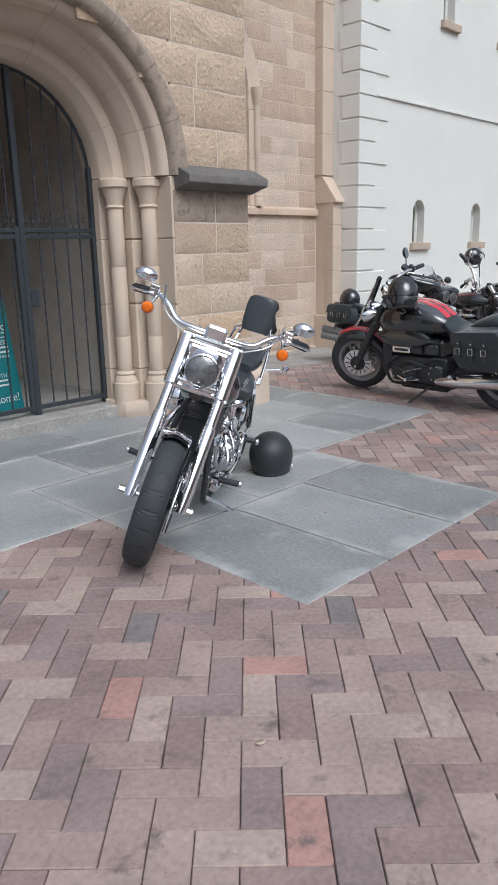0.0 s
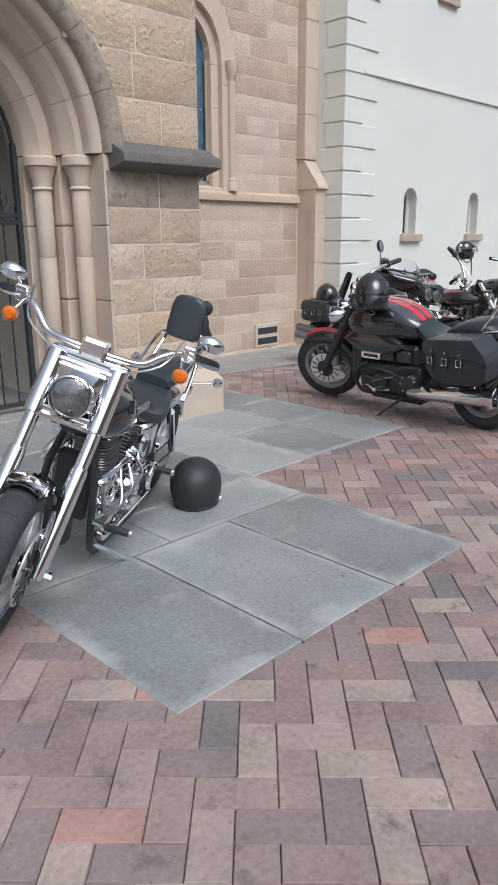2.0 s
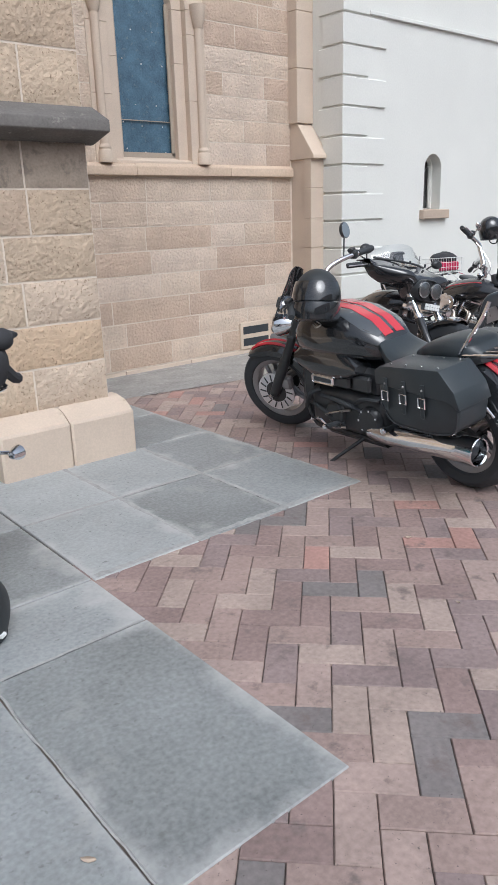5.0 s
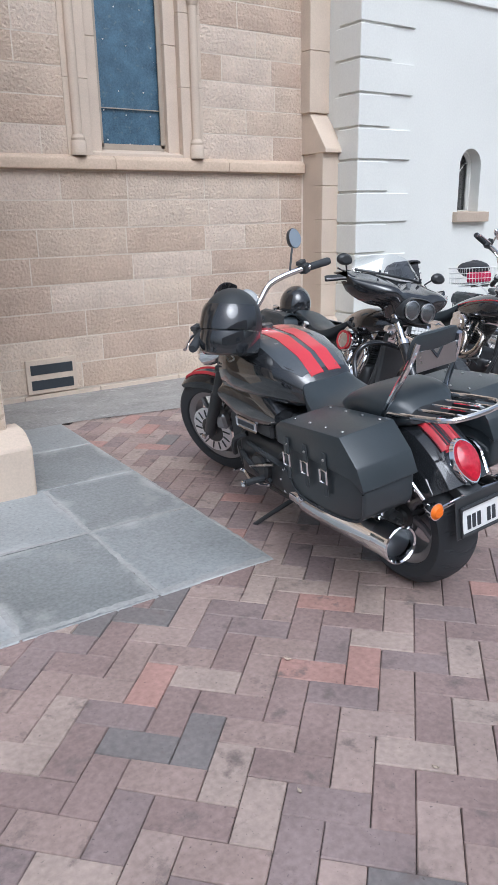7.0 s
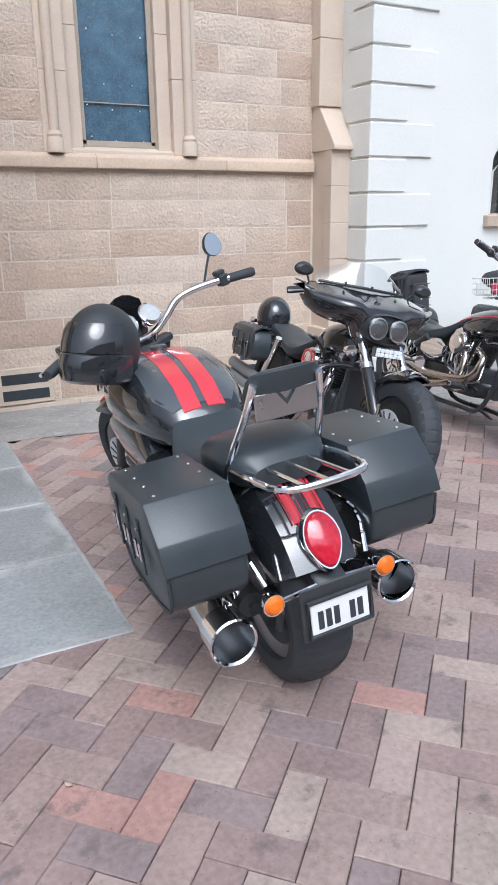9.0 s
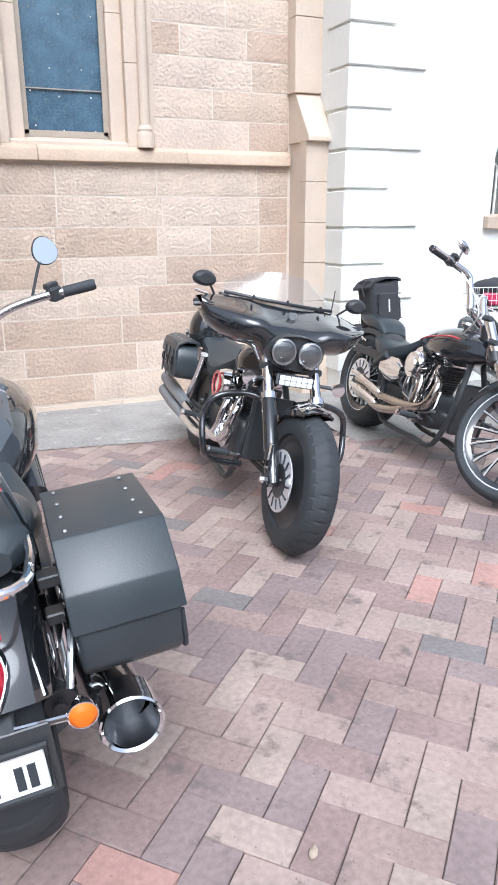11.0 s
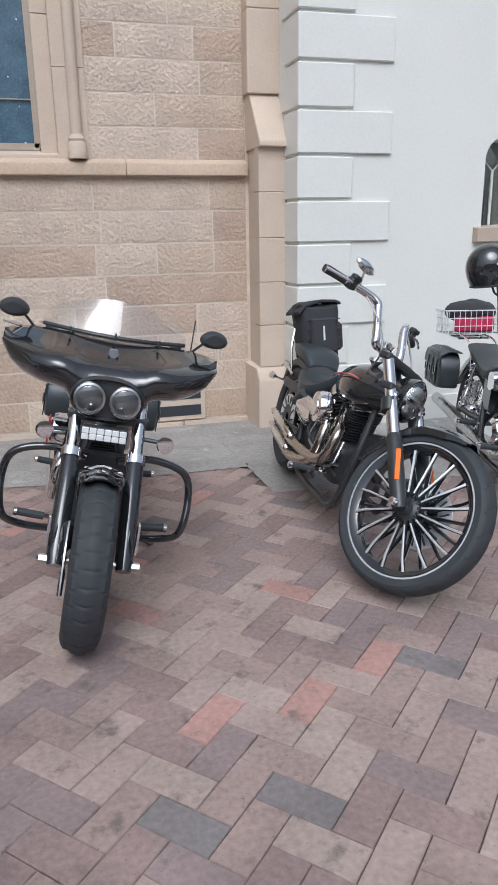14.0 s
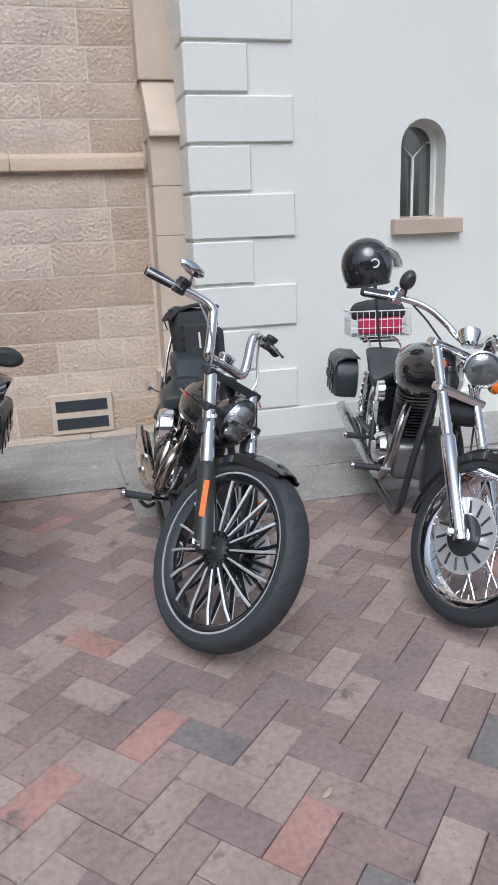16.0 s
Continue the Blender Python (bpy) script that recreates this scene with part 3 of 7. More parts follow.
def church_window():
    w = thing("window_church", pose(WX, YN, 0), "narrow leaded church window behind wire mesh, bluish glass", "window")
    tagged(w, kind="structure")
    def lancet(half, z0, rise, zs=3.5, n=12):
        return [(-half, z0), (half, z0), (half, zs)] + [(half * math.cos(math.pi * k / n), zs + rise * math.sin(math.pi * k / n)) for k in range(1, n)] + [(-half, zs)]
    g = prism(lancet(0.335, 2.1, 0.5), "Y", 0.165, 0.18)
    part("glass", g, M_LEAD, w, "bluish leaded glass")
    # stone surround in two stepped orders
    def ring(h0, r0, h1, r1, z0, ya, yb, name, bev):
        # side posts and arch as separate stones
        for s in (-1, 1):
            zz = z0
            while zz < 3.49:
                zt = min(3.5, zz + (0.62 if name == "surround_stone" else 0.95))
                a, b = sorted((s * h0, s * h1))
                part(name, box(a, ya, zz, b, yb, zt - 0.003, bev), M_STONE_S, w)
                zz = zt
        n = 8
        for k in range(n):
            a0, a1 = math.pi * k / n, math.pi * (k + 1) / n
            P = [(h1 * math.cos(a0 + (a1 - a0) * q / 3), 3.5 + r1 * math.sin(a0 + (a1 - a0) * q / 3)) for q in range(4)]
            Q = [(h0 * math.cos(a0 + (a1 - a0) * q / 3), 3.5 + r0 * math.sin(a0 + (a1 - a0) * q / 3)) for q in range(4)]
            part(name, prism(P + Q[::-1], "Y", ya, yb, bev), M_STONE_S, w)
    ring(0.34, 0.5, 0.46, 0.64, 2.06, 0.06, 0.4, "reveal_stone", 0.003)
    ring(0.46, 0.64, 0.69, 0.9, 2.035, -0.012, 0.3, "surround_stone", 0.003)
    part("sill", prism([(-0.005, 2.03), (0.2, 2.03), (0.2, 2.12), (-0.005, 2.06)], "X", -0.46, 0.46, 0.004), M_STONE_S, w)
    for s in (-1, 1):
        part("colonnette_shaft", tube([(s * 0.60, -0.03, 2.2), (s * 0.60, -0.03, 3.36)], 0.042, 14, 0), M_STONE_S, w)
        part("colonnette_base", lathe([(0, 2.03), (0.07, 2.03), (0.07, 2.13), (0.058, 2.15), (0.062, 2.17), (0.045, 2.2), (0, 2.2)], 16, at=(s * 0.60, -0.03, 0)), M_STONE_S, w)
        part("colonnette_capital", lathe([(0, 3.34), (0.046, 3.34), (0.056, 3.37), (0.085, 3.48), (0.09, 3.55), (0, 3.55)], 16, at=(s * 0.60, -0.03, 0)), M_STONE_S, w)
    for s in (-0.318, 0.318):
        part("mesh_frame", box(s - 0.022, 0.12, 2.12, s + 0.022, 0.135, 3.55), M_WIRE, w)
    part("mesh_frame", box(-0.33, 0.12, 2.10, 0.33, 0.135, 2.15), M_WIRE, w)
    part("glazing_bar", box(-0.33, 0.145, 2.452, 0.33, 0.158, 2.46), M_WIRE, w)
    for z in (2.17, 2.42, 2.62, 3.0, 3.3):
        for x in (-0.27, -0.05, 0.2):
            part("mesh_clip", ell((x + 0.05 * math.sin(9 * z), 0.15, z + 0.02 * math.sin(20 * x)), 0.007, 0.007, 0.007, 8, 6), M_INK, w)
    return w


church_window()


def church_vent(x):
    v = thing("wall_vent", pose(x, YN, 0), "two-slot stone air vent low in the wall", "vent")
    part("frame", box(-0.24, -0.034, -0.052, 0.24, 0.0, 0.27, 0.006), M_STONE_S, v)
    # Dark blocks set on the frame put the shade of open slots into colour.
    for z in (-0.012, 0.13):
        part("slot", box(-0.2, -0.039, z, 0.2, -0.01, z + 0.09, 0.002), M_IRON, v, "dark block for the shade of an open slot")
    return v


church_vent(6.13)
church_vent(8.44)

buttress = tagged(part("buttress", box(9.1, 6.99, -0.3, 9.33, 7.4, 2.1, 0.006), M_STONE_S), "smooth dressed sandstone buttress with a sloped offset", "buttress", kind="structure")
part("weathering", prism([(6.93, 2.1), (7.4, 2.1), (7.4, 2.56), (7.2, 2.5), (6.93, 2.14)], "X", 9.08, 9.345, 0.006), M_STONE_S, buttress)
for k in range(8):
    part("shaft_stone", box(9.06, 7.17, 2.5 + 0.58 * k, 9.33, 7.4, 2.5 + 0.58 * k + 0.577, 0.006), M_STONE_S, buttress)
part("buttress_plinth", prism([(6.9, -0.3), (7.4, -0.3), (7.4, 0.42), (6.985, 0.42), (6.9, 0.32)], "X", 9.05, 9.36, 0.01), M_STONE_S, buttress)
for k in range(5):
    part("shaft_stone", box(9.085, 6.98, 0.42 + 0.34 * k, 9.335, 7.1, 0.42 + 0.34 * k + 0.337, 0.004), M_STONE_S, buttress)

# ---- the painted building ----
white = tagged(new("painted_building"), "off-white rendered building with raised corner quoins", "building", kind="structure")


def white_panel(x0, z0, x1, z1):
    part("wall", box(x0, YW, z0, x1, YW + 0.45, z1), M_WHITE, white)


def arch_panel(x0, x1, z0, z1, a, b, zs):
    c, r = (a + b) / 2, (b - a) / 2
    P = [(x0, z0), (a, z0), (a, zs)] + [(c - r * math.cos(math.pi * k / 14), zs + r * math.sin(math.pi * k / 14)) for k in range(1, 14)] + [(b, zs), (b, z0), (x1, z0), (x1, z1), (x0, z1)]
    part("wall", prism(P, "Y", YW, YW + 0.45), M_WHITE, white)


white_panel(XB, -0.3, 17.0, 1.49)
N1, N2 = (10.86, 11.22), (12.84, 13.20)
arch_panel(XB, 12.0, 1.49, 2.6, *N1, 2.0)
arch_panel(12.0, 17.0, 1.49, 2.6, *N2, 2.0)
white_panel(XB, 2.6, 17.0, 4.93)
arch_panel(XB, 12.4, 4.93, 6.4, 11.55, 11.91, 5.6)
arch_panel(12.4, 17.0, 4.93, 6.4, 13.5, 13.86, 5.6)
white_panel(XB, 6.4, 17.0, 8.5)
part("side_wall", box(XB, YW + 0.45, -0.3, XB + 0.45, 11.0, 8.5), M_WHITE, white)
part("parapet", box(XB - 0.12, YW - 0.12, 8.5, 17.0, YW + 0.5, 8.8, 0.03), M_WHITE, white)
part("drip_string", box(9.72, YW - 0.035, 3.60, 17.0, YW + 0.01, 3.64, 0.004), M_WHITE, white)
part("plinth", box(XB - 0.0, YW - 0.03, -0.3, 17.0, YW + 0.01, 0.145, 0.006), M_WHITE, white)
zq, long = 0.148, True
while zq < 8.2:
    h = 0.312
    x1 = 10.04 if long else 9.727
    part("quoin", box(XB - 0.022, YW - 0.024, zq + 0.011, x1, YW + (0.30 if long else 0.36), zq + h - 0.011, 0.007), M_WHITE, white)
    zq += h
    long = not long


def small_window(a, b, z0, zs, pale):
    w = thing("window_small", pose((a + b) / 2, YW, 0), "small round-headed leaded window in a deep reveal with stone sill", "window", "round-headed windows")
    tagged(w, kind="structure")
    r = (b - a) / 2
    P = [(-r, z0), (r, z0), (r, zs)] + [(r * math.cos(math.pi * k / 12), zs + r * math.sin(math.pi * k / 12)) for k in range(1, 12)] + [(-r, zs)]
    # The backing's pale colour stands in for grey light reflected in the pane.
    part("backing", prism(P, "Y", 0.30, 0.34), M_PALE, w, "pale backing whose colour stands in for reflection on the glass")
    part("pane", prism(P, "Y", 0.20, 0.204), M_PANE, w)
    q = [(x * 0.99, 0.17, z0 + 0.01 + (z - z0) * 0.985) for x, z in P]
    part("frame", tube(q, 0.034, 6, 0, closed=True), M_WHITE, w, "white painted frame")
    part("glazing_bar", box(-0.009, 0.165, z0, 0.009, 0.18, zs - 0.06), M_WHITE, w)
    d = 0.105
    pts = [(0, 0.17, zs - 0.07), (d, 0.17, zs + 0.035), (0, 0.17, zs + 0.14), (-d, 0.17, zs + 0.035)]
    part("lozenge_bar", tube(pts, 0.011, 6, 0, closed=True), M_WHITE, w)
    for s in (-1, 1):
        part("glazing_bar", tube([(s * d, 0.17, zs + 0.035), (s * r, 0.17, zs + 0.035)], 0.006, 6, 0), M_WHITE, w)
    part("sill", prism([(-0.07, z0 - 0.11), (0.2, z0 - 0.11), (0.2, z0 + 0.02), (-0.07, z0)], "X", -r - 0.07, r + 0.13, 0.006), M_SILL, w, "sandstone sill")
    return w


small_window(*N1, 1.49, 2.0, True)
small_window(*N2, 1.49, 2.0, True)
small_window(11.55, 11.91, 4.93, 5.6, True)
small_window(13.5, 13.86, 4.93, 5.6, True)


# ---- gate and sign in the porch ----
def gate():
    yg = 5.52
    g = thing("iron_gate", pose(0, yg, 0), "dark grey wrought-iron double gate filling the porch arch, closed", "gate")
    def bar(name, a, b, r):
        return part(name, tube([a, b], r, 6, 0), M_IRON, g)
    for x in (XC - 0.79, XC + 0.10, XC + 0.79):
        half = math.sqrt(max(0.0, 0.79 ** 2 - (x - XC) ** 2))
        part("post", box(x - 0.025, -0.025, 0.11, x + 0.025, 0.025, ZC + max(half, 0.1), 0.004), M_IRON, g)
    part("post", box(XC + 0.035, -0.02, 0.13, XC + 0.075, 0.02, 1.66, 0.004), M_IRON, g)
    for z in (0.17, 1.58, 1.63):
        part("rail", box(XC - 0.78, -0.018, z - 0.018, XC + 0.78, 0.018, z + 0.018, 0.003), M_IRON, g)
    for k in range(12):
        x = XC - 0.78 + 0.13 * k
        if abs(x - XC - 0.10) < 0.05:
            continue
        bar("bar", (x, 0, 0.17), (x, 0, ZC + math.sqrt(max(0.0, 0.79 ** 2 - (x - XC) ** 2)) - 0.01), 0.008)
    for k in range(26):
        x = XC - 0.74 + 0.06 * k
        part("scroll", tube([(x, 0, 1.64), (x + 0.025, 0, 1.68), (x + 0.01, 0, 1.71), (x - 0.01, 0, 1.69), (x, 0, 1.73), (x, 0, 1.77)], 0.004, 5, 3), M_IRON, g)
    part("arch_bar", tube([(x, 0, z) for x, z in arc(0.785, 0, math.pi, 24)], 0.016, 6, 0), M_IRON, g)
    part("lock_box", box(XC + 0.12, -0.03, 1.02, XC + 0.2, 0.03, 1.16, 0.006), M_IRON, g)
    return g


gate()


def text_part(body, x, z, size, parent, name, material, y=-0.004):
    cu = bpy.data.curves.new(name, "FONT")
    cu.body, cu.size, cu.extrude = body, size, 0.0006
    cu.align_x = "RIGHT"
    tmp = bpy.data.objects.new(name, cu)
    scene.collection.objects.link(tmp)
    dg = bpy.context.evaluated_depsgraph_get()
    me = bpy.data.meshes.new_from_object(tmp.evaluated_get(dg))
    bpy.data.objects.remove(tmp)
    me.materials.clear()
    me.materials.append(material)
    ob = new(name, me)
    ob.parent = parent
    ob.matrix_local = pose(x, y, z, 90, 0, 0)
    return ob


sign = thing("notice_board", pose(2.83, 5.86, 0.1, -9, 0, 8), "teal printed church services board leaning behind the gate", "sign board")
part("board", box(-0.36, 0.0, 0.0, 0.36, 0.02, 1.0, 0.004), M_SIGN, sign)
part("leg", box(-0.3, 0.02, 0.0, -0.26, 0.05, 0.95, 0.003), M_IRON, sign)
part("leg", box(0.26, 0.02, 0.0, 0.30, 0.05, 0.95, 0.003), M_IRON, sign)
text_part("SERVICES", 0.31, 0.68, 0.105, sign, "writing", M_INK)
part("rule", box(-0.3, -0.003, 0.645, 0.31, 0.0, 0.652), M_INK, sign)
text_part("CHINESE", 0.31, 0.585, 0.055, sign, "writing", M_INK)
text_part("PARISH HALL", 0.31, 0.47, 0.035, sign, "writing", M_INK)
for z, w in ((0.552, 0.22), (0.512, 0.2)):
    part("writing_bar", box(0.31 - w, -0.003, z, 0.31, 0.0, z + 0.016), M_INK, sign)
text_part("YOUTH", 0.24, 0.30, 0.05, sign, "writing", M_INK)
for z, w in ((0.265, 0.14), (0.225, 0.15)):
    part("writing_bar", box(0.24 - w, -0.003, z, 0.24, 0.0, z + 0.016), M_INK, sign)
text_part("welcome!", 0.33, 0.08, 0.10, sign, "writing", M_INK)

# plain pale wall added out of view behind the walker, closing the court
part_back = tagged(part("wall_south", box(-14, -16, -0.1, 22, -15.5, 7.0), M_SILL), "unseen plain wall added across the court", "wall", kind="structure")


# ---- motorcycles: X forward from the rear tyre's foot, Y to the left, Z up ----
def tyre_bm(r, w, rim, seg=264, groove=4, depth=0.008):
    """A tyre with a rounded crown and slanting tread grooves."""
    bm = bmesh.new()
    prof = []
    for k in range(13):
        a = math.pi * k / 12
        y = -w / 2 * math.cos(a) * (1.0 if k not in (0, 12) else 0.9)
        rr = rim + (r - rim) * (math.sin(a) ** 0.55 if 0 < k < 12 else 0.0)
        prof.append((rr, y, 3 <= k <= 9, k))
    prof += [(rim - 0.006, w * 0.34, False, -1), (rim - 0.006, -w * 0.34, False, -1)]
    rings = []
    for rr, y, tread, k in prof:
        ring = []
        for j in range(seg):
            cut = depth if tread and k != 6 and groove and ((j + (2 if groove > 3 else 1) * abs(k - 6)) % (12 if groove > 3 else 8) == 0 or (groove < 4 and k in (4, 8))) else 0
            a = 2 * math.pi * j / seg
            ring.append(bm.verts.new(((rr - cut) * math.cos(a), y, (rr - cut) * math.sin(a))))
        rings.append(ring)
    for A, B in zip(rings, rings[1:] + rings[:1]):
        for j in range(seg):
            bm.faces.new((A[j], A[(j + 1) % seg], B[(j + 1) % seg], B[j]))
    return bm


def spun(parent, name, bm, material, n, label="", off=0.0):
    """n copies of one piece round the Y axis, sharing one mesh."""
    me = mesh_of(name, bm, material)
    for k in range(n):
        part(name, me, None, parent, label, pose(0, 0, 0, 0, off + 360 * k / n, 0))


def wheel(parent, name, m, r, w, rim, style, discs=(), rim_mat=None, tyre_groove=4):
    rw = w * 0.36
    rm = rim_mat or M_BLK
    wh = part(name, lathe([(rim + 0.012, -rw), (rim + 0.012, -rw + 0.008), (rim - 0.012, -rw + 0.014), (rim - 0.02, 0), (rim - 0.012, rw - 0.014), (rim + 0.012, rw - 0.008), (rim + 0.012, rw),
                           (rim - 0.004, rw), (rim - 0.034, rw - 0.018), (rim - 0.036, 0), (rim - 0.034, -rw + 0.018), (rim - 0.004, -rw)], 56, "Y", closed=True), rm, parent, m=m)
    part("tyre", tyre_bm(r, w, rim + 0.006, groove=tyre_groove, depth=0.008 if tyre_groove == 3 else 0.007), M_RUB, wh, "black rubber tyre")
    hub_mat = M_CHROME if style in ("wire", "fan") else M_SATIN
    part("hub", lathe([(0, -0.075), (0.028, -0.075), (0.034, -0.06), (0.055, -0.05), (0.034, -0.035), (0.034, 0.035), (0.055, 0.05), (0.034, 0.06), (0.028, 0.075), (0, 0.075)], 20, "Y"), hub_mat, wh)
    if style == "turbine":
        for s in (-1, 1):
            bm = bmesh.new()
            tube([(0.045, s * 0.045, 0), (rim * 0.72, s * 0.034, 0.0), (rim - 0.03, s * 0.024, rim * 0.015)], [0.010, 0.0075, 0.007], 6, 0, bm)
            spun(wh, "spoke", bm, M_BLK, 16, off=s * 5.6)
            bm = bmesh.new()
            tube([(0.07, s * 0.056, 0), (rim * 0.72, s * 0.0415, 0.0), (rim - 0.03, s * 0.031, rim * 0.015)], [0.004, 0.0055, 0.006], 5, 0, bm)
            spun(wh, "spoke_edge", bm, M_BRIGHT, 16, "bright machined spoke edge", off=s * 5.6)
            part("rim_edge", lathe([(rim + 0.011, s * (rw + 0.001)), (rim + 0.011, s * (rw + 0.004)), (rim - 0.004, s * (rw + 0.004)), (rim - 0.004, s * (rw + 0.001))], 56, "Y", closed=True), M_BRIGHT, wh, "bright machined rim edge")
    elif style == "fan":
        for s in (-1, 1):
            bm = bmesh.new()
            tube([(0.05, s * 0.04, 0), (rim - 0.03, s * 0.02, 0.03)], [0.009, 0.015], 6, 0, bm)
            spun(wh, "spoke", bm, M_BRIGHT, 16, off=s * 5)
        part("rim_edge", lathe([(rim + 0.013, rw), (rim + 0.013, rw + 0.004), (rim - 0.02, rw + 0.002), (rim - 0.02, rw - 0.002)], 56, "Y", closed=True), M_CHROME, wh)
    elif style == "wire":
        for s in (-1, 1):
            for d in (-1, 1):
                bm = bmesh.new()
                tube([(0.045 * math.cos(0.9 * d), s * 0.05, 0.045 * math.sin(0.9 * d)), (rim - 0.02, 0, 0)], 0.0028, 5, 0, bm)
                spun(wh, "spoke", bm, M_CHROME, 10, off=9 * s + 4.5 * d)
    elif style == "five":
        for s in (-1, 1):
            bm = bmesh.new()
            tube([(0.04, s * 0.03, 0), (rim * 0.5, s * 0.026, 0.014), (rim - 0.03, s * 0.022, 0.05)], [0.02, 0.014, 0.016], 8, 3, bm)
            spun(wh, "spoke", bm, M_DULLM, 5, off=18 + s * 6)
    elif style == "solid":
        for s in (-1, 1):
            part("wheel_disc", lathe([(0.03, s * 0.045), (rim - 0.06, s * 0.03), (rim - 0.02, s * 0.04)], 40, "Y"), M_SATIN, wh)
    for y in discs:
        part("brake_disc", lathe([(0.075, y - 0.003), (0.145, y - 0.003), (0.145, y + 0.003), (0.075, y + 0.003)], 44, "Y", closed=True), M_BRIGHT, wh, "bare steel brake disc")
        bm = bmesh.new()
        tube([(0.085, y - 0.0045, 0), (0.132, y - 0.0045, 0.012)], 0.005, 5, 0, bm)
        tube([(0.085, y + 0.0045, 0), (0.132, y + 0.0045, 0.012)], 0.005, 5, 0, bm)
        spun(wh, "disc_slot", bm, M_IRON, 14)
        part("disc_carrier", lathe([(0.03, y - 0.002), (0.08, y - 0.005), (0.08, y + 0.005), (0.03, y + 0.002)], 24, "Y", closed=True), M_SATIN, wh)
    return wh


def fender_bm(cx, cz, R, a0, a1, w, drop=0.05, th=0.006, n=20, taper=0.0):
    """A mudguard: an arched strip with turned-down sides, from angle a0 to a1 in degrees about (cx, cz)."""
    rings = []
    for k in range(n + 1):
        f = k / n
        a = radians(a0 + (a1 - a0) * f)
        e = min(1.0, 0.45 + 3.0 * min(f, 1 - f)) if taper == 0 else 1 - taper * f
        ww = w / 2 * (0.75 + 0.25 * e)
        ring = []
        sec = [(-ww, -drop * e), (-ww * 0.97, -drop * 0.45 * e), (-ww * 0.72, -0.008), (-ww * 0.35, 0.004), (0, 0.008), (ww * 0.35, 0.004), (ww * 0.72, -0.008), (ww * 0.97, -drop * 0.45 * e), (ww, -drop * e)]
        for y, d in sec:
            ring.append((cx + (R + d) * math.cos(a), y, cz + (R + d) * math.sin(a)))
        for y, d in sec[::-1]:
            ring.append((cx + (R + d - th) * math.cos(a), y * (1 - th / ww), cz + (R + d - th) * math.sin(a)))
        rings.append(ring)
    return loft(rings)


def tank_bm(x0, x1, z, h, w, low=0.06, nose=0.75, tail=0.45, drop=0.05):
    """A teardrop tank: nose at x1, tail at x0."""
    rings = []
    n = 14
    for k in range(n + 1):
        f = k / n
        x = x0 + (x1 - x0) * f
        s = math.sin(math.pi * (0.06 + 0.88 * f)) ** 0.6
        g = tail + (1 - tail) * min(1, f / 0.62) ** 0.8
        g *= 1 - (1 - nose) * max(0, (f - 0.7) / 0.3) ** 2
        rings.append(oval(x, 0, z - drop * (1 - f), w / 2 * s * g, h * s * (0.55 + 0.45 * g), 24, 2.3, low * s))
    return loft(rings)


def seat_bm(pts, n=20):
    """pts: (x, z_top, half width, thickness)."""
    rings = []
    P = curve_pts([Vector((x, z, hw)) for x, z, hw, th in pts], 5)
    T = curve_pts([Vector((th, 0, 0)) for x, z, hw, th in pts], 5)
    for k, (p, t) in enumerate(zip(P, T)):
        rings.append(oval(p.x, 0, p.y - t.x / 2, max(0.012, p.z), t.x / 2, n, 3.0))
    return loft(rings)


def fins_bm(base, top, w, d, n=9):
    """A finned cylinder between two points, fins across."""
    bm = bmesh.new()
    b, t = Vector(base), Vector(top)
    ax = (t - b).normalized()
    s = Vector((0, 1, 0))
    f = ax.cross(s)
    stack = [(b, 0.36)]
    step = (t - b).length / n
    for k in range(n):
        c = b.lerp(t, (k + 0.3) / n)
        stack += [(c, 0.36), (c, 0.5), (c + ax * step * 0.42, 0.5), (c + ax * step * 0.42, 0.36)]
    stack.append((t, 0.36))
    rings = []
    for c, q in stack:
        ring = []
        for j in range(16):
            a = 2 * math.pi * j / 16
            ca, sa = math.cos(a), math.sin(a)
            ring.append(c + f * (w * q * math.copysign(abs(ca) ** 0.6, ca)) + s * (d * q * math.copysign(abs(sa) ** 0.6, sa)))
        rings.append(ring)
    return loft(rings, bm)


def lamp_indicator(parent, at, aim, m=None, stalk=None, rad=0.032):
    """An amber turn signal on a chrome shell; aim is +1 forward, -1 back."""
    x, y, z = at
    b = part("indicator", lathe([(0, -0.045 * aim), (rad * 0.5, -0.042 * aim), (rad * 0.95, -0.01 * aim), (rad * 1.02, 0.008 * aim), (0, 0.008 * aim)], 18, "X", at=at), M_CHROME, parent, "chrome-backed turn signal", m)
    part("lens", lathe([(0, 0.024 * aim), (rad * 0.6, 0.02 * aim), (rad * 0.92, 0.008 * aim), (0, 0.008 * aim)], 18, "X", at=at), M_AMBER, b, "amber lens")
    if stalk:
        part("stalk", tube([at, stalk], 0.008, 8, 0), M_CHROME, b)
    return b


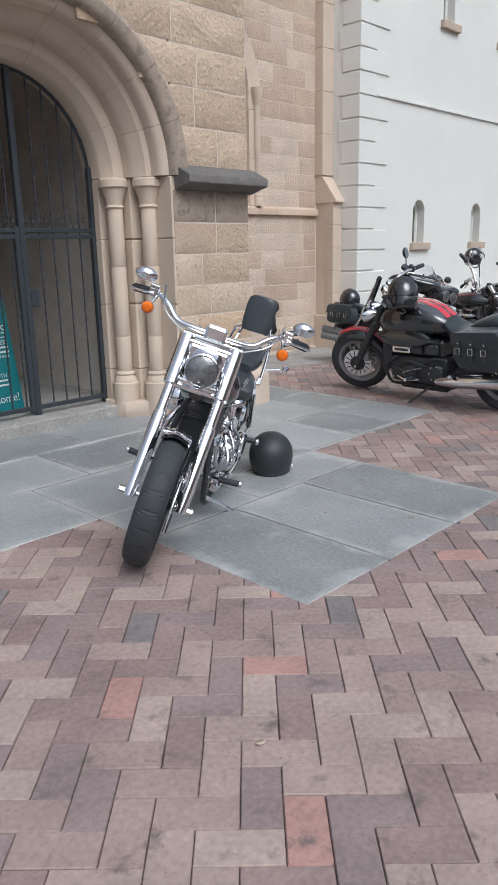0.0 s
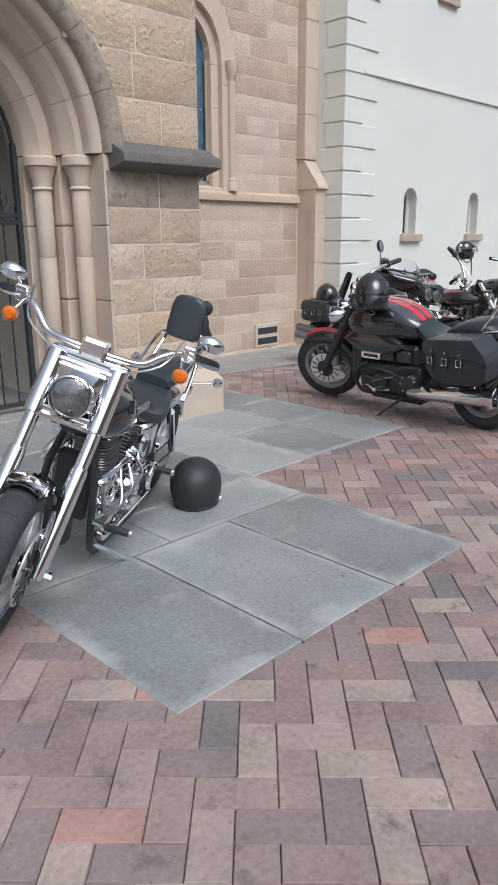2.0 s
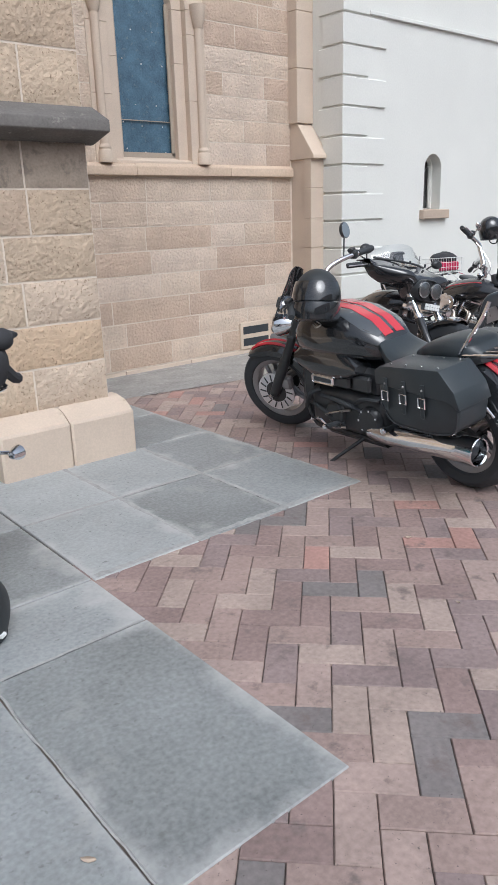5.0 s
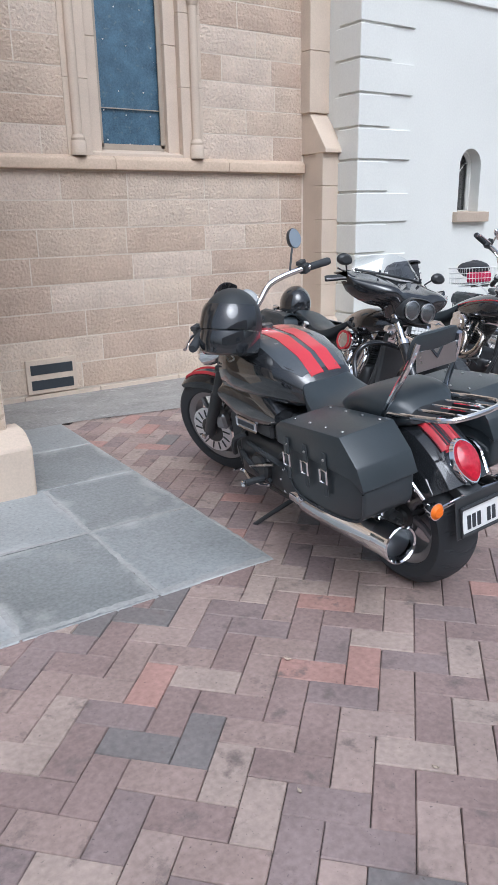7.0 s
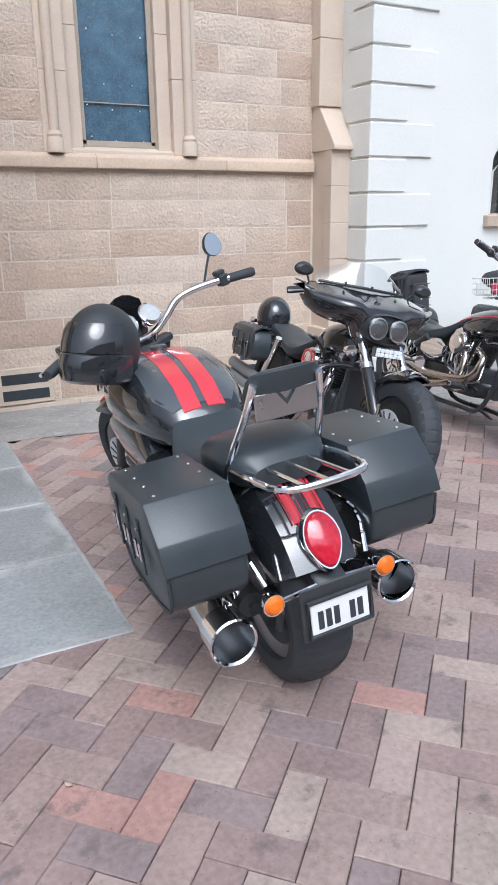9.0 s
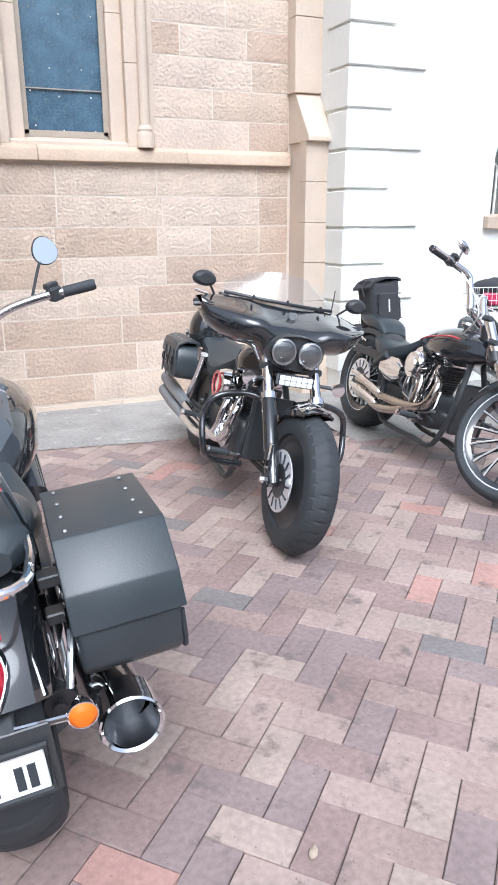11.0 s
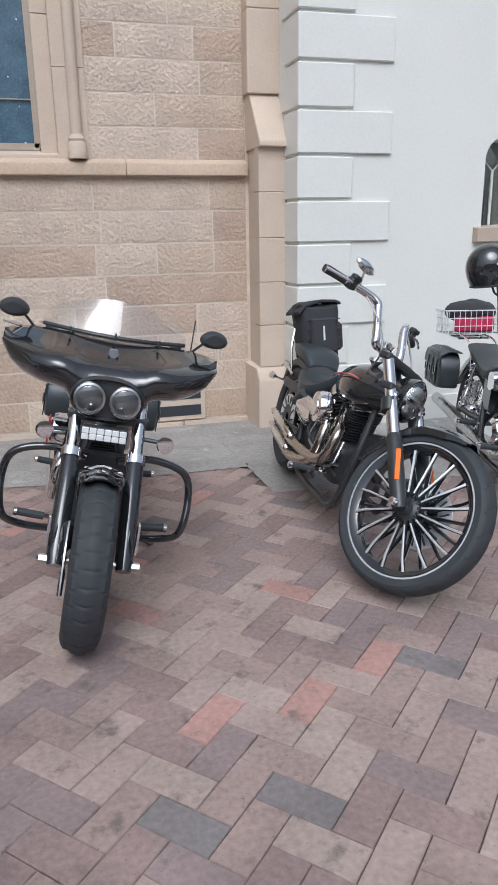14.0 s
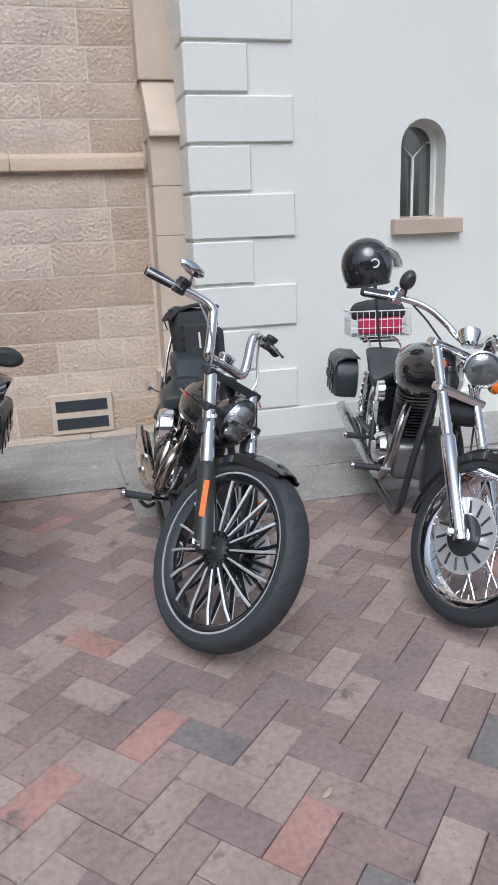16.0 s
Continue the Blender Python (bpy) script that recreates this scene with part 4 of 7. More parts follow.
def mirror(parent, foot, head, facing, size, m=None, material=None, shape="oval"):
    material = material or M_CHROME
    f, h = Vector(foot), Vector(head)
    mid = f.lerp(h, 0.55) + Vector((0, 0, 0.01))
    s = part("mirror", tube([f, mid, h], 0.006, 8, 4), material, parent, m=m)
    n = Vector(facing).normalized()
    R = n.to_track_quat("Z", "Y").to_matrix().to_4x4()
    M = Matrix.Translation(h) @ R
    a, b = size
    prof = [(0, -0.03), (0.6, -0.028), (0.9, -0.016), (1.0, 0.0), (0.96, 0.006)]
    bm = bmesh.new()
    rings = [[(a * r * math.cos(2 * math.pi * j / 24) * (1 - 0.12 * math.sin(2 * math.pi * j / 24)), b * r * math.sin(2 * math.pi * j / 24), q) for j in range(24)] for r, q in prof[1:]]
    loft(rings, bm)
    bmesh.ops.transform(bm, matrix=M, verts=bm.verts[:])
    part("shell", bm, material, s)
    bm = bmesh.new()
    loft([[(a * 0.93 * math.cos(2 * math.pi * j / 24) * (1 - 0.12 * math.sin(2 * math.pi * j / 24)), b * 0.93 * math.sin(2 * math.pi * j / 24), q) for j in range(24)] for q in (0.004, 0.0075)], bm)
    bmesh.ops.transform(bm, matrix=M, verts=bm.verts[:])
    part("glass", bm, M_MIRROR, s, "mirror glass")
    return s


def steer_matrix(axle, head, angle):
    ax = (Vector(head) - Vector(axle)).normalized()
    p = Vector(axle)
    return Matrix.Translation(p) @ Matrix.Rotation(radians(angle), 4, ax) @ Matrix.Translation(-p)


def fork(root, S, axle, top, half, r_in, r_low, low_len, mat_in, mat_low, trees=(0.94, 0.72), tree_mat=None):
    a, t = Vector(axle), Vector(top)
    d = t - a
    for s in (-1, 1):
        off = Vector((0, s * half, 0))
        part("fork_tube", tube([a + off + d * low_len * 0.9, t + off], r_in, 14, 0), mat_in, root, m=S)
        lo = part("fork_lower", tube([a + off - d * 0.03, a + off + d * 0.02, a + off + d * (low_len - 0.02), a + off + d * low_len], [r_low * 0.8, r_low, r_low, r_low * 0.88], 14, 0), mat_low, root, m=S)
        part("axle_nut", lathe([(0, 0), (0.017, 0), (0.017, s * 0.03), (0.012, s * 0.036), (0, s * 0.036)], 6, "Y", at=a + Vector((0, s * (half + r_low * 0.8), 0))), M_CHROME, lo)
    for f in trees:
        c = a + d * f
        part("fork_yoke", prism([(c.x - 0.03, -half - 0.036), (c.x + 0.03, -half - 0.036), (c.x + 0.036, 0), (c.x + 0.03, half + 0.036), (c.x - 0.03, half + 0.036), (c.x - 0.05, 0)], "Z", c.z - 0.017, c.z + 0.017, 0.008), tree_mat or mat_in, root, m=S)
    part("axle", tube([a + Vector((0, -half, 0)), a + Vector((0, half, 0))], 0.012, 10, 0), M_STEEL, root, m=S)


def handlebar(root, S, pts, r, material, grip_len=0.12, lever=True, grip_mat=None, sub_mat=None):
    """pts: the right half from the middle to the grip end (y negative); mirrored for the left."""
    full = [(x, -y, z) for x, y, z in pts[::-1]] + [p for p in pts if abs(p[1]) > 1e-4]
    hb = part("handlebar", tube(full, r, 12, 5), material, root, m=S)
    e, q = Vector(pts[-1]), Vector(pts[-2])
    u = (e - q).normalized()
    for s in (1, -1):
        fl = Vector((1, s, 1))
        E, U = e * fl, Vector((u.x, u.y * s, u.z))
        part("grip", tube([E - U * grip_len, E - U * 0.01, E + U * 0.004], [min(r * 1.45, 0.021), min(r * 1.5, 0.022), 0.018], 12, 0), grip_mat or M_RUB, hb)
        c = E - U * (grip_len + 0.03)
        sw = part("switch_box", box(-0.02, -0.026, -0.026, 0.03, 0.026, 0.026, 0.007), sub_mat or (M_CHROME if material == M_CHROME else M_SATIN), hb, m=Matrix.Translation(c))
        part("reservoir", box(0.0, -0.026, 0.02, 0.04, 0.026, 0.045, 0.006), sub_mat or (M_CHROME if material == M_CHROME else M_SATIN), sw)
        if lever:
            fw = Vector((1, 0, 0))
            part("lever", tube([c + fw * 0.03, c + fw * 0.055 + U * 0.05, c + fw * 0.05 + U * 0.12, c + fw * 0.045 + U * 0.165], [0.007, 0.007, 0.006, 0.008], 8, 4), M_CHROME if material == M_CHROME else M_DULLM, hb)
    return hb


def headlight(root, S, c, r, aim, material, depth=0.12):
    """A round lamp bowl facing along aim."""
    R = Vector(aim).normalized().to_track_quat("Z", "Y").to_matrix().to_4x4()
    M = S @ Matrix.Translation(c) @ R
    h = part("headlight", lathe([(0, -depth), (r * 0.45, -depth * 0.92), (r * 0.85, -depth * 0.5), (r, -0.01), (r * 1.03, 0.0), (r * 1.03, 0.012), (r * 0.95, 0.016), (r * 0.93, 0.006)], 28), material, root, m=M)
    part("reflector", lathe([(r * 0.93, 0.008), (r * 0.7, -depth * 0.32), (r * 0.35, -depth * 0.5), (0.012, -depth * 0.55)], 28), M_LENS, h, "silvered reflector")
    part("bulb_shield", lathe([(0, -0.012), (0.016, -0.014), (0.02, -0.022), (0.012, -0.05), (0, -0.05)], 16), M_CHROME, h)
    for k in range(6):
        a = math.pi * k / 3
        part("facet", box(-r * 0.16, -0.004, -0.003, r * 0.16, 0.004, 0.003, 0.001), M_CHROME, h, m=Matrix.Translation((r * 0.55 * math.cos(a), r * 0.55 * math.sin(a), -depth * 0.36)) @ pose(0, 0, 0, 0, 0, math.degrees(a) + 90))
    part("lens", lathe([(r * 0.94, 0.008), (r * 0.8, 0.017), (r * 0.4, 0.024), (0.001, 0.026)], 28), M_SCREEN, h, "clear lens")
    return h


def v_twin(root, x, z, metal, cover, dark, side_air=-1, air_r=0.085, fin=None, spread=24, cyl=0.25):
    """A V-twin engine block with gearbox, covers and air cleaner."""
    e = part("engine", box(x - 0.2, -0.13, z - 0.16, x + 0.2, 0.13, z + 0.06, 0.05, seg=3), dark, root, "V-twin engine")
    for k, a in enumerate((-spread, spread)):
        ax = Vector((math.sin(radians(a)), 0, math.cos(radians(a))))
        b = Vector((x, 0, z + 0.02)) + ax * 0.05
        part("cylinder", fins_bm(b, b + ax * cyl * 0.62, 0.165, 0.19, 9), fin or dark, e, "finned cylinder")
        part("cylinder_head", fins_bm(b + ax * cyl * 0.62, b + ax * cyl * 0.86, 0.18, 0.2, 4), fin or dark, e)
        c = b + ax * cyl * 0.95
        bm = box(-0.075, -0.1, -0.03, 0.075, 0.1, 0.035, 0.02, seg=2)
        part("rocker_cover", bm, metal, e, m=Matrix.Translation(c) @ pose(0, 0, 0, 0, a, 0))
        for s in (-0.03, 0.03):
            part("pushrod_tube", tube([(x + s + (0.03 if a > 0 else -0.03), -0.125, z), tuple(b + ax * cyl * 0.75 + Vector((s, -0.1, 0)))], 0.011, 8, 0), M_CHROME, e)
    # right side: cam cover and ribs; left side: primary case
    part("cam_cover", lathe([(0, -0.175), (0.07, -0.172), (0.095, -0.15), (0.1, -0.12), (0, -0.12)], 26, "Y", at=(x + 0.02, 0, z - 0.05)), cover, e)
    part("timer_cover", lathe([(0, -0.185), (0.035, -0.184), (0.042, -0.17), (0, -0.17)], 20, "Y", at=(x + 0.04, 0, z - 0.05)), metal, e)
    part("gearbox", box(x - 0.44, -0.12, z - 0.15, x - 0.16, 0.12, z + 0.03, 0.04, seg=2), dark, e)
    rings = []
    for y, q in ((0.13, 1.0), (0.165, 1.0), (0.19, 0.93), (0.2, 0.8)):
        ring = []
        for j in range(28):
            a = 2 * math.pi * j / 28
            cx = x - 0.17 + 0.21 * math.copysign(abs(math.cos(a)) ** 0.55, math.cos(a)) * q
            cz = z - 0.065 + (0.095 + 0.025 * math.cos(a)) * math.copysign(abs(math.sin(a)) ** 0.75, math.sin(a)) * q
            ring.append((cx, y, cz))
        rings.append(ring)
    pc = part("primary_case", loft(rings), cover, e, "polished primary case")
    part("derby_cover", lathe([(0, 0.214), (0.062, 0.213), (0.075, 0.203), (0.078, 0.19), (0, 0.19)], 26, "Y", at=(x - 0.3, 0, z - 0.065)), metal, pc)
    for k in range(8):
        a = 2 * math.pi * k / 8
        part("bolt", lathe([(0, 0.2), (0.007, 0.2), (0.007, 0.208), (0, 0.208)], 6, "Y", at=(x - 0.17 + 0.18 * math.cos(a), 0, z - 0.065 + 0.075 * math.sin(a))), M_CHROME, pc)
    if side_air:
        part("air_cleaner", lathe([(0, side_air * 0.235), (air_r * 0.55, side_air * 0.234), (air_r * 0.6, side_air * 0.226), (air_r * 0.92, side_air * 0.222), (air_r, side_air * 0.205), (air_r, side_air * 0.165), (air_r * 0.6, side_air * 0.14), (0, side_air * 0.14)], 30, "Y", at=(x + 0.01, 0, z + 0.2)), metal, e, "round air cleaner cover")
    part("spark_lead", tube([(x, 0.02, z + 0.1), (x + 0.06, 0.1, z + 0.22), (x + 0.1, 0.1, z + 0.27)], 0.005, 6, 4), M_RUB, e)
    part("oil_filter", lathe([(0, 0), (0.036, 0), (0.038, 0.01), (0.038, 0.085), (0.03, 0.095), (0, 0.095)], 18, "X", at=(x + 0.19, 0, z - 0.07)), metal, e)
    return e


def frame_tubes(root, wb, head, seat_z, material=None, low=0.14, xr=0.38):
    mt = material or M_SATIN
    h = Vector(head)
    for s in (-1, 1):
        part("frame_tube", tube([h + Vector((-0.03, s * 0.03, -0.1)), (h.x + 0.02, s * 0.11, h.z - 0.42), (h.x - 0.06, s * 0.13, low + 0.02), (h.x - 0.25, s * 0.14, low), (xr + 0.1, s * 0.14, low + 0.02), (xr, s * 0.13, 0.35), (xr - 0.05, s * 0.1, seat_z - 0.1)], 0.017, 8, 4), mt, root)
        part("swingarm", tube([(xr, s * 0.13, 0.34), (0.2, s * 0.135, 0.325), (-0.02, s * 0.135, 0.32)], [0.022, 0.02, 0.018], 8, 4), mt, root)
    part("backbone", tube([h + Vector((-0.02, 0, -0.06)), (h.x - 0.3, 0, h.z - 0.12), (xr + 0.05, 0, seat_z - 0.08)], 0.028, 10, 4), mt, root)
    part("steering_head", tube([h + Vector((0.035, 0, -0.1)), h + Vector((-0.035, 0, 0.08))], 0.035, 14, 0), mt, root)


def side_stand(root, foot, x, z=0.15, material=None):
    """foot: the stand's toe, in the bike's own axes."""
    p = part("side_stand", tube([(x, 0.13, z), (x + (foot[0] - x) * 0.5, 0.13 + (foot[1] - 0.13) * 0.55, z + (foot[2] - z) * 0.5), foot], [0.013, 0.012, 0.011], 8, 4), material or M_SATIN, root)
    part("stand_foot", ell((foot[0] + 0.012, foot[1] + 0.012, foot[2] + 0.004), 0.035, 0.02, 0.007), material or M_SATIN, p)


def peg(root, x, y, z, s, material=None, length=0.11):
    p = part("foot_peg", tube([(x, y, z), (x, y + s * length, z + 0.008)], 0.017, 10, 0), M_RUB, root)
    part("peg_end", lathe([(0, 0), (0.019, 0), (0.019, s * 0.012), (0.012, s * 0.017), (0, s * 0.017)], 12, "Y", at=(x, y + s * length, z + 0.008)), material or M_CHROME, p)
    part("peg_bracket", tube([(x - 0.02, y * 0.7, z - 0.01), (x, y, z)], 0.011, 8, 0), material or M_CHROME, p)


def bike(rear, front, lean, label):
    d = Vector(front) - Vector(rear)
    az = math.degrees(math.atan2(d.y, d.x))
    return thing("motorcycle", pose(rear[0], rear[1], 0.007) @ pose(0, 0, 0, 0, 0, az) @ pose(0, 0, 0, -lean, 0, 0), label, "motorcycle", "parked motorcycles"), d.length


def saddlebag(root, name, x0, x1, z0, z1, y, s, w, material, strap=True, lid=0.4):
    """A leather pannier with a rounded outer face, lid and buckled straps."""
    rings = []
    for f, e in ((0.0, 0.92), (0.04, 1.0), (0.75, 1.0), (0.93, 0.96), (1.0, 0.86)):
        yy = y + s * w * f
        ring = []
        cx, cz, hx, hz = (x0 + x1) / 2, (z0 + z1) / 2, (x1 - x0) / 2 * e, (z1 - z0) / 2 * e
        for j in range(28):
            t = 2 * math.pi * j / 28
            c, q = math.cos(t), math.sin(t)
            ring.append((cx + hx * math.copysign(abs(c) ** 0.42, c) - (0.06 * (q > 0) * q if c > 0 else 0), yy, cz + hz * math.copysign(abs(q) ** 0.42, q)))
        rings.append(ring)
    bag = part(name, loft(rings), material, root, "black leather pannier")
    zl = z1 - (z1 - z0) * lid
    path = [(y - s * 0.004, z1 + 0.006), (y + s * w * 0.6, z1 + 0.008), (y + s * w * 0.94, z1 - 0.02), (y + s * (w * 1.02), z1 - 0.06), (y + s * (w * 1.03), zl)]
    rings = []
    for xx in (x0 - 0.005, x0 + 0.05, (x0 + x1) / 2, x1 - 0.08, x1 - 0.03):
        rings.append([(xx, p, q) for p, q in path] + [(xx, p - s * 0.006, q - 0.008) for p, q in path[::-1]])
    part("lid", loft(rings), material, bag)
    for k in range(4):
        for yy in (0.15, 0.75):
            part("stud", ell((x0 + 0.06 + (x1 - x0 - 0.16) * k / 3, y + s * w * yy, z1 + 0.012), 0.006, 0.006, 0.004, 8, 6), M_STEEL, bag)
    if strap:
        for xx in (x0 + (x1 - x0) * 0.25, x0 + (x1 - x0) * 0.52, x0 + (x1 - x0) * 0.78):
            st = part("strap", box(xx - 0.014, min(y + s * w * 1.03, y + s * (w * 1.03 + 0.006)), zl - 0.13, xx + 0.014, max(y + s * w * 1.03, y + s * (w * 1.03 + 0.006)), zl + 0.05, 0.003), material, bag)
            yb = y + s * (w * 1.03 + 0.011)
            part("buckle", tube([(xx - 0.02, yb, zl - 0.055), (xx + 0.02, yb, zl - 0.055), (xx + 0.02, yb, zl - 0.005), (xx - 0.02, yb, zl - 0.005)], 0.004, 6, 0, closed=True), M_CHROME, st, "chrome buckle")
    return bag


def touring_bag(root, s):
    """A hard leather pannier seen from behind: sloped back, lid wrapped over the rear and outer side, three buckled straps."""
    def slab(poly, ya, yb, bevel, seg=3):
        bm = prism(poly, "Y", min(ya, yb), max(ya, yb))
        bmesh.ops.bevel(bm, geom=bm.edges[:], offset=bevel, segments=seg, profile=0.5, affect="EDGES")
        return bm
    y0, y1 = s * 0.205, s * 0.445
    body = [(0.31, 0.56), (0.315, 0.74), (0.28, 0.765), (-0.085, 0.79), (-0.165, 0.70), (-0.2, 0.61), (-0.185, 0.515), (-0.14, 0.475), (0.0, 0.455), (0.22, 0.465)]
    bag = part("pannier", slab(body, y0, y1, 0.018), M_LEATHER, root, "black leather pannier")
    lid = [(0.323, 0.675), (0.325, 0.75), (0.288, 0.776), (-0.087, 0.803), (-0.177, 0.707), (-0.209, 0.625), (-0.195, 0.622), (-0.14, 0.66)]
    part("lid", slab(lid, y0 - s * 0.006, y1 + s * 0.010, 0.005, 2), M_LEATHER, bag)
    part("piping", tube([(0.3, y1, 0.57), (0.215, y1, 0.474), (0.0, y1, 0.464), (-0.135, y1, 0.484), (-0.178, y1, 0.52), (-0.19, y1, 0.61)], 0.005, 6, 3), M_RUB, bag)
    for k in range(4):
        for f in (0.12, 0.85):
            part("stud", ell((0.25 - 0.1 * k, y0 + (y1 - y0) * f, 0.782 + 0.0066 * k), 0.006, 0.006, 0.004, 8, 6), M_STEEL, bag)
    for xx in (0.25, 0.13, 0.01):
        a, b = sorted((y1 + s * 0.010, y1 + s * 0.016))
        st = part("strap", box(xx - 0.013, a, 0.54, xx + 0.013, b, 0.72, 0.003), M_LEATHER, bag)
        yb = y1 + s * 0.021
        part("buckle", tube([(xx - 0.02, yb, 0.60), (xx + 0.02, yb, 0.60), (xx + 0.02, yb, 0.65), (xx - 0.02, yb, 0.65)], 0.005, 6, 0, closed=True), M_CHROME, st, "chrome buckle")
        part("stud", ell((xx, y1 + s * 0.018, 0.69), 0.006, 0.004, 0.006, 8, 6), M_STEEL, st)
    for z in (0.56, 0.66):
        a, b = sorted((s * 0.15, y0))
        part("mount", box(-0.03, a, z, 0.02, b, z + 0.03, 0.004), M_SATIN, bag)
    return bag


def plate(root, c, tilt, w=0.26, h=0.105, m=None):
    p = part("number_plate", box(-0.006, -w / 2, -h / 2, 0.0, w / 2, h / 2, 0.002), M_PLATE, root, "white number plate", (m or Matrix.Identity(4)) @ pose(*c, 0, tilt, 0))
    for k in range(6):
        if k == 3:
            continue
        y = w / 2 - 0.03 - k * (w - 0.06) / 5
        part("plate_bar", box(-0.009, y - 0.0085, -0.033, -0.006, y + 0.0085, 0.022), M_IRON, p)
    part("plate_frame", tube([(-0.005, -w / 2 - 0.006, -h / 2 - 0.006), (-0.005, w / 2 + 0.006, -h / 2 - 0.006), (-0.005, w / 2 + 0.006, h / 2 + 0.006), (-0.005, -w / 2 - 0.006, h / 2 + 0.006)], 0.008, 6, 0, closed=True), M_SATIN, p)


# -- chrome-forked cruiser beside the porch --
def chrome_cruiser():
    root, wb = bike((3.31, 3.52), (1.965, 2.62), 16, "black and chrome cruiser motorcycle leaning on its stand beside the porch")
    r = 0.32
    axle, head = (wb, 0, r), (wb - 0.44, 0, 1.03)
    S = steer_matrix(axle, head, 9)
    SU = S @ Matrix.Translation((0, 0, 0.04))
    SH = S @ Matrix.Translation((0.0, -0.01, 0.005))
    wheel(root, "front_wheel", S @ pose(*axle), r, 0.135, 0.235, "fan", (0.085,), M_BRIGHT, 4)
    wheel(root, "rear_wheel", pose(0, 0, r), r, 0.19, 0.215, "fan", (), M_BRIGHT, 4)
    fork(root, S, axle, head, 0.125, 0.027, 0.034, 0.5, M_CHROME, M_CHROME, (1.0, 0.72), M_CHROME)
    part("caliper", box(wb - 0.13, 0.07, r + 0.02, wb - 0.05, 0.105, r + 0.12, 0.012), M_CHROME, root, m=S)
    part("front_fender", fender_bm(wb, r, r + 0.022, 82, 170, 0.15, 0.05), M_BLK, root, "short gloss black front mudguard", S)
    part("fender_trim", fender_bm(wb, r, r + 0.034, 84, 98, 0.14, 0.03), M_CHROME, root, "chrome mudguard trim", S)
    # lamp in its chrome nacelle
    for s in (-1, 1):
        part("fork_cover", tube([(wb - 0.29, s * 0.125, 0.76), (wb - 0.42, s * 0.125, 0.985)], 0.04, 14, 0), M_CHROME, root, m=SU)
    headlight(root, SU, (wb - 0.275, 0, 0.875), 0.083, (1, 0, 0.1), M_CHROME, 0.08)
    part("lamp_frame", box(wb - 0.34, -0.15, 0.755, wb - 0.275, 0.15, 0.785, 0.008), M_CHROME, root, "chrome cross bar under the lamp", SU)
    part("lamp_frame", box(wb - 0.45, -0.15, 0.955, wb - 0.375, 0.15, 0.985, 0.008), M_CHROME, root, "chrome cross bar over the lamp", SU)
    part("lamp_shroud", box(wb - 0.42, -0.1, 0.76, wb - 0.36, 0.1, 0.97, 0.01), M_CHROME, root, m=SU)
    part("riser", box(wb - 0.5, -0.055, 0.995, wb - 0.43, 0.055, 1.075, 0.014), M_CHROME, root, "chrome handlebar clamp", SU)
    handlebar(root, SH, [(wb - 0.47, 0, 1.06), (wb - 0.47, -0.1, 1.06), (wb - 0.5, -0.2, 1.065), (wb - 0.53, -0.27, 1.12), (wb - 0.58, -0.34, 1.145), (wb - 0.68, -0.48, 1.12)], 0.0155, M_CHROME)
    for s in (-1, 1):
        lamp_indicator(root, (wb - 0.5, s * 0.36, 1.075), 1, SH, (wb - 0.57, s * 0.34, 1.13))
        mirror(root, (wb - 0.57, s * 0.345, 1.15), (wb - 0.62, s * 0.43, 1.215), (-1, 0, 0.5), (0.06, 0.038), SH)
        part("cable", tube([(wb - 0.55, s * 0.32, 1.17), (wb - 0.42, s * 0.27, 1.07), (wb - 0.4, s * 0.12, 0.98), (wb - 0.45, s * 0.06, 0.9)], 0.005, 6, 5), M_STEEL, root, m=SU)
    frame_tubes(root, wb, (wb - 0.5, 0, 0.93), 0.66)
    tk = part("fuel_tank", tank_bm(0.56, wb - 0.36, 0.78, 0.14, 0.34, 0.11), M_BLK, root, "gloss black teardrop tank")
    part("tank_console", loft([oval(x, 0, z, w, 0.014, 14) for x, z, w in ((0.66, 0.86, 0.03), (0.8, 0.915, 0.045), (1.0, 0.925, 0.05), (1.12, 0.905, 0.03))]), M_CHROME, tk, "chrome tank console")
    part("filler_cap", lathe([(0, 0.935), (0.032, 0.934), (0.036, 0.925), (0.036, 0.9), (0, 0.9)], 20, at=(1.0, 0, 0.005)), M_CHROME, tk)
    for s in (-1, 1):
        part("tank_badge", box(0.8, s * 0.168 - 0.006, 0.79, 0.95, s * 0.168 + 0.006, 0.825, 0.004), M_STEEL, tk)
    part("seat", seat_bm([(0.16, 0.74, 0.1, 0.05), (0.3, 0.72, 0.15, 0.09), (0.44, 0.69, 0.165, 0.1), (0.58, 0.72, 0.12, 0.09), (0.68, 0.76, 0.07, 0.05)]), M_LEATHER, root, "black leather solo seat")
    part("pillion_seat", seat_bm([(-0.2, 0.84, 0.11, 0.05), (-0.05, 0.83, 0.125, 0.09), (0.1, 0.81, 0.12, 0.09), (0.22, 0.78, 0.09, 0.06)]), M_LEATHER, root)
    # backrest pad with its hoop
    part("backrest_pad", loft([[(-0.19 - 0.04 * q + 0.03 * math.copysign(abs(math.cos(a)) ** 0.7, math.cos(a)), 0.105 * w * math.copysign(abs(math.sin(a)) ** 0.7, math.sin(a)), 0.93 + 0.24 * q) for a in (2 * math.pi * j / 20 for j in range(20))] for q, w in ((0, 0.8), (0.06, 0.95), (0.3, 1.0), (0.7, 1.0), (0.9, 0.9), (0.98, 0.68), (1.0, 0.45))]), M_LEATHER, root, "black padded backrest")
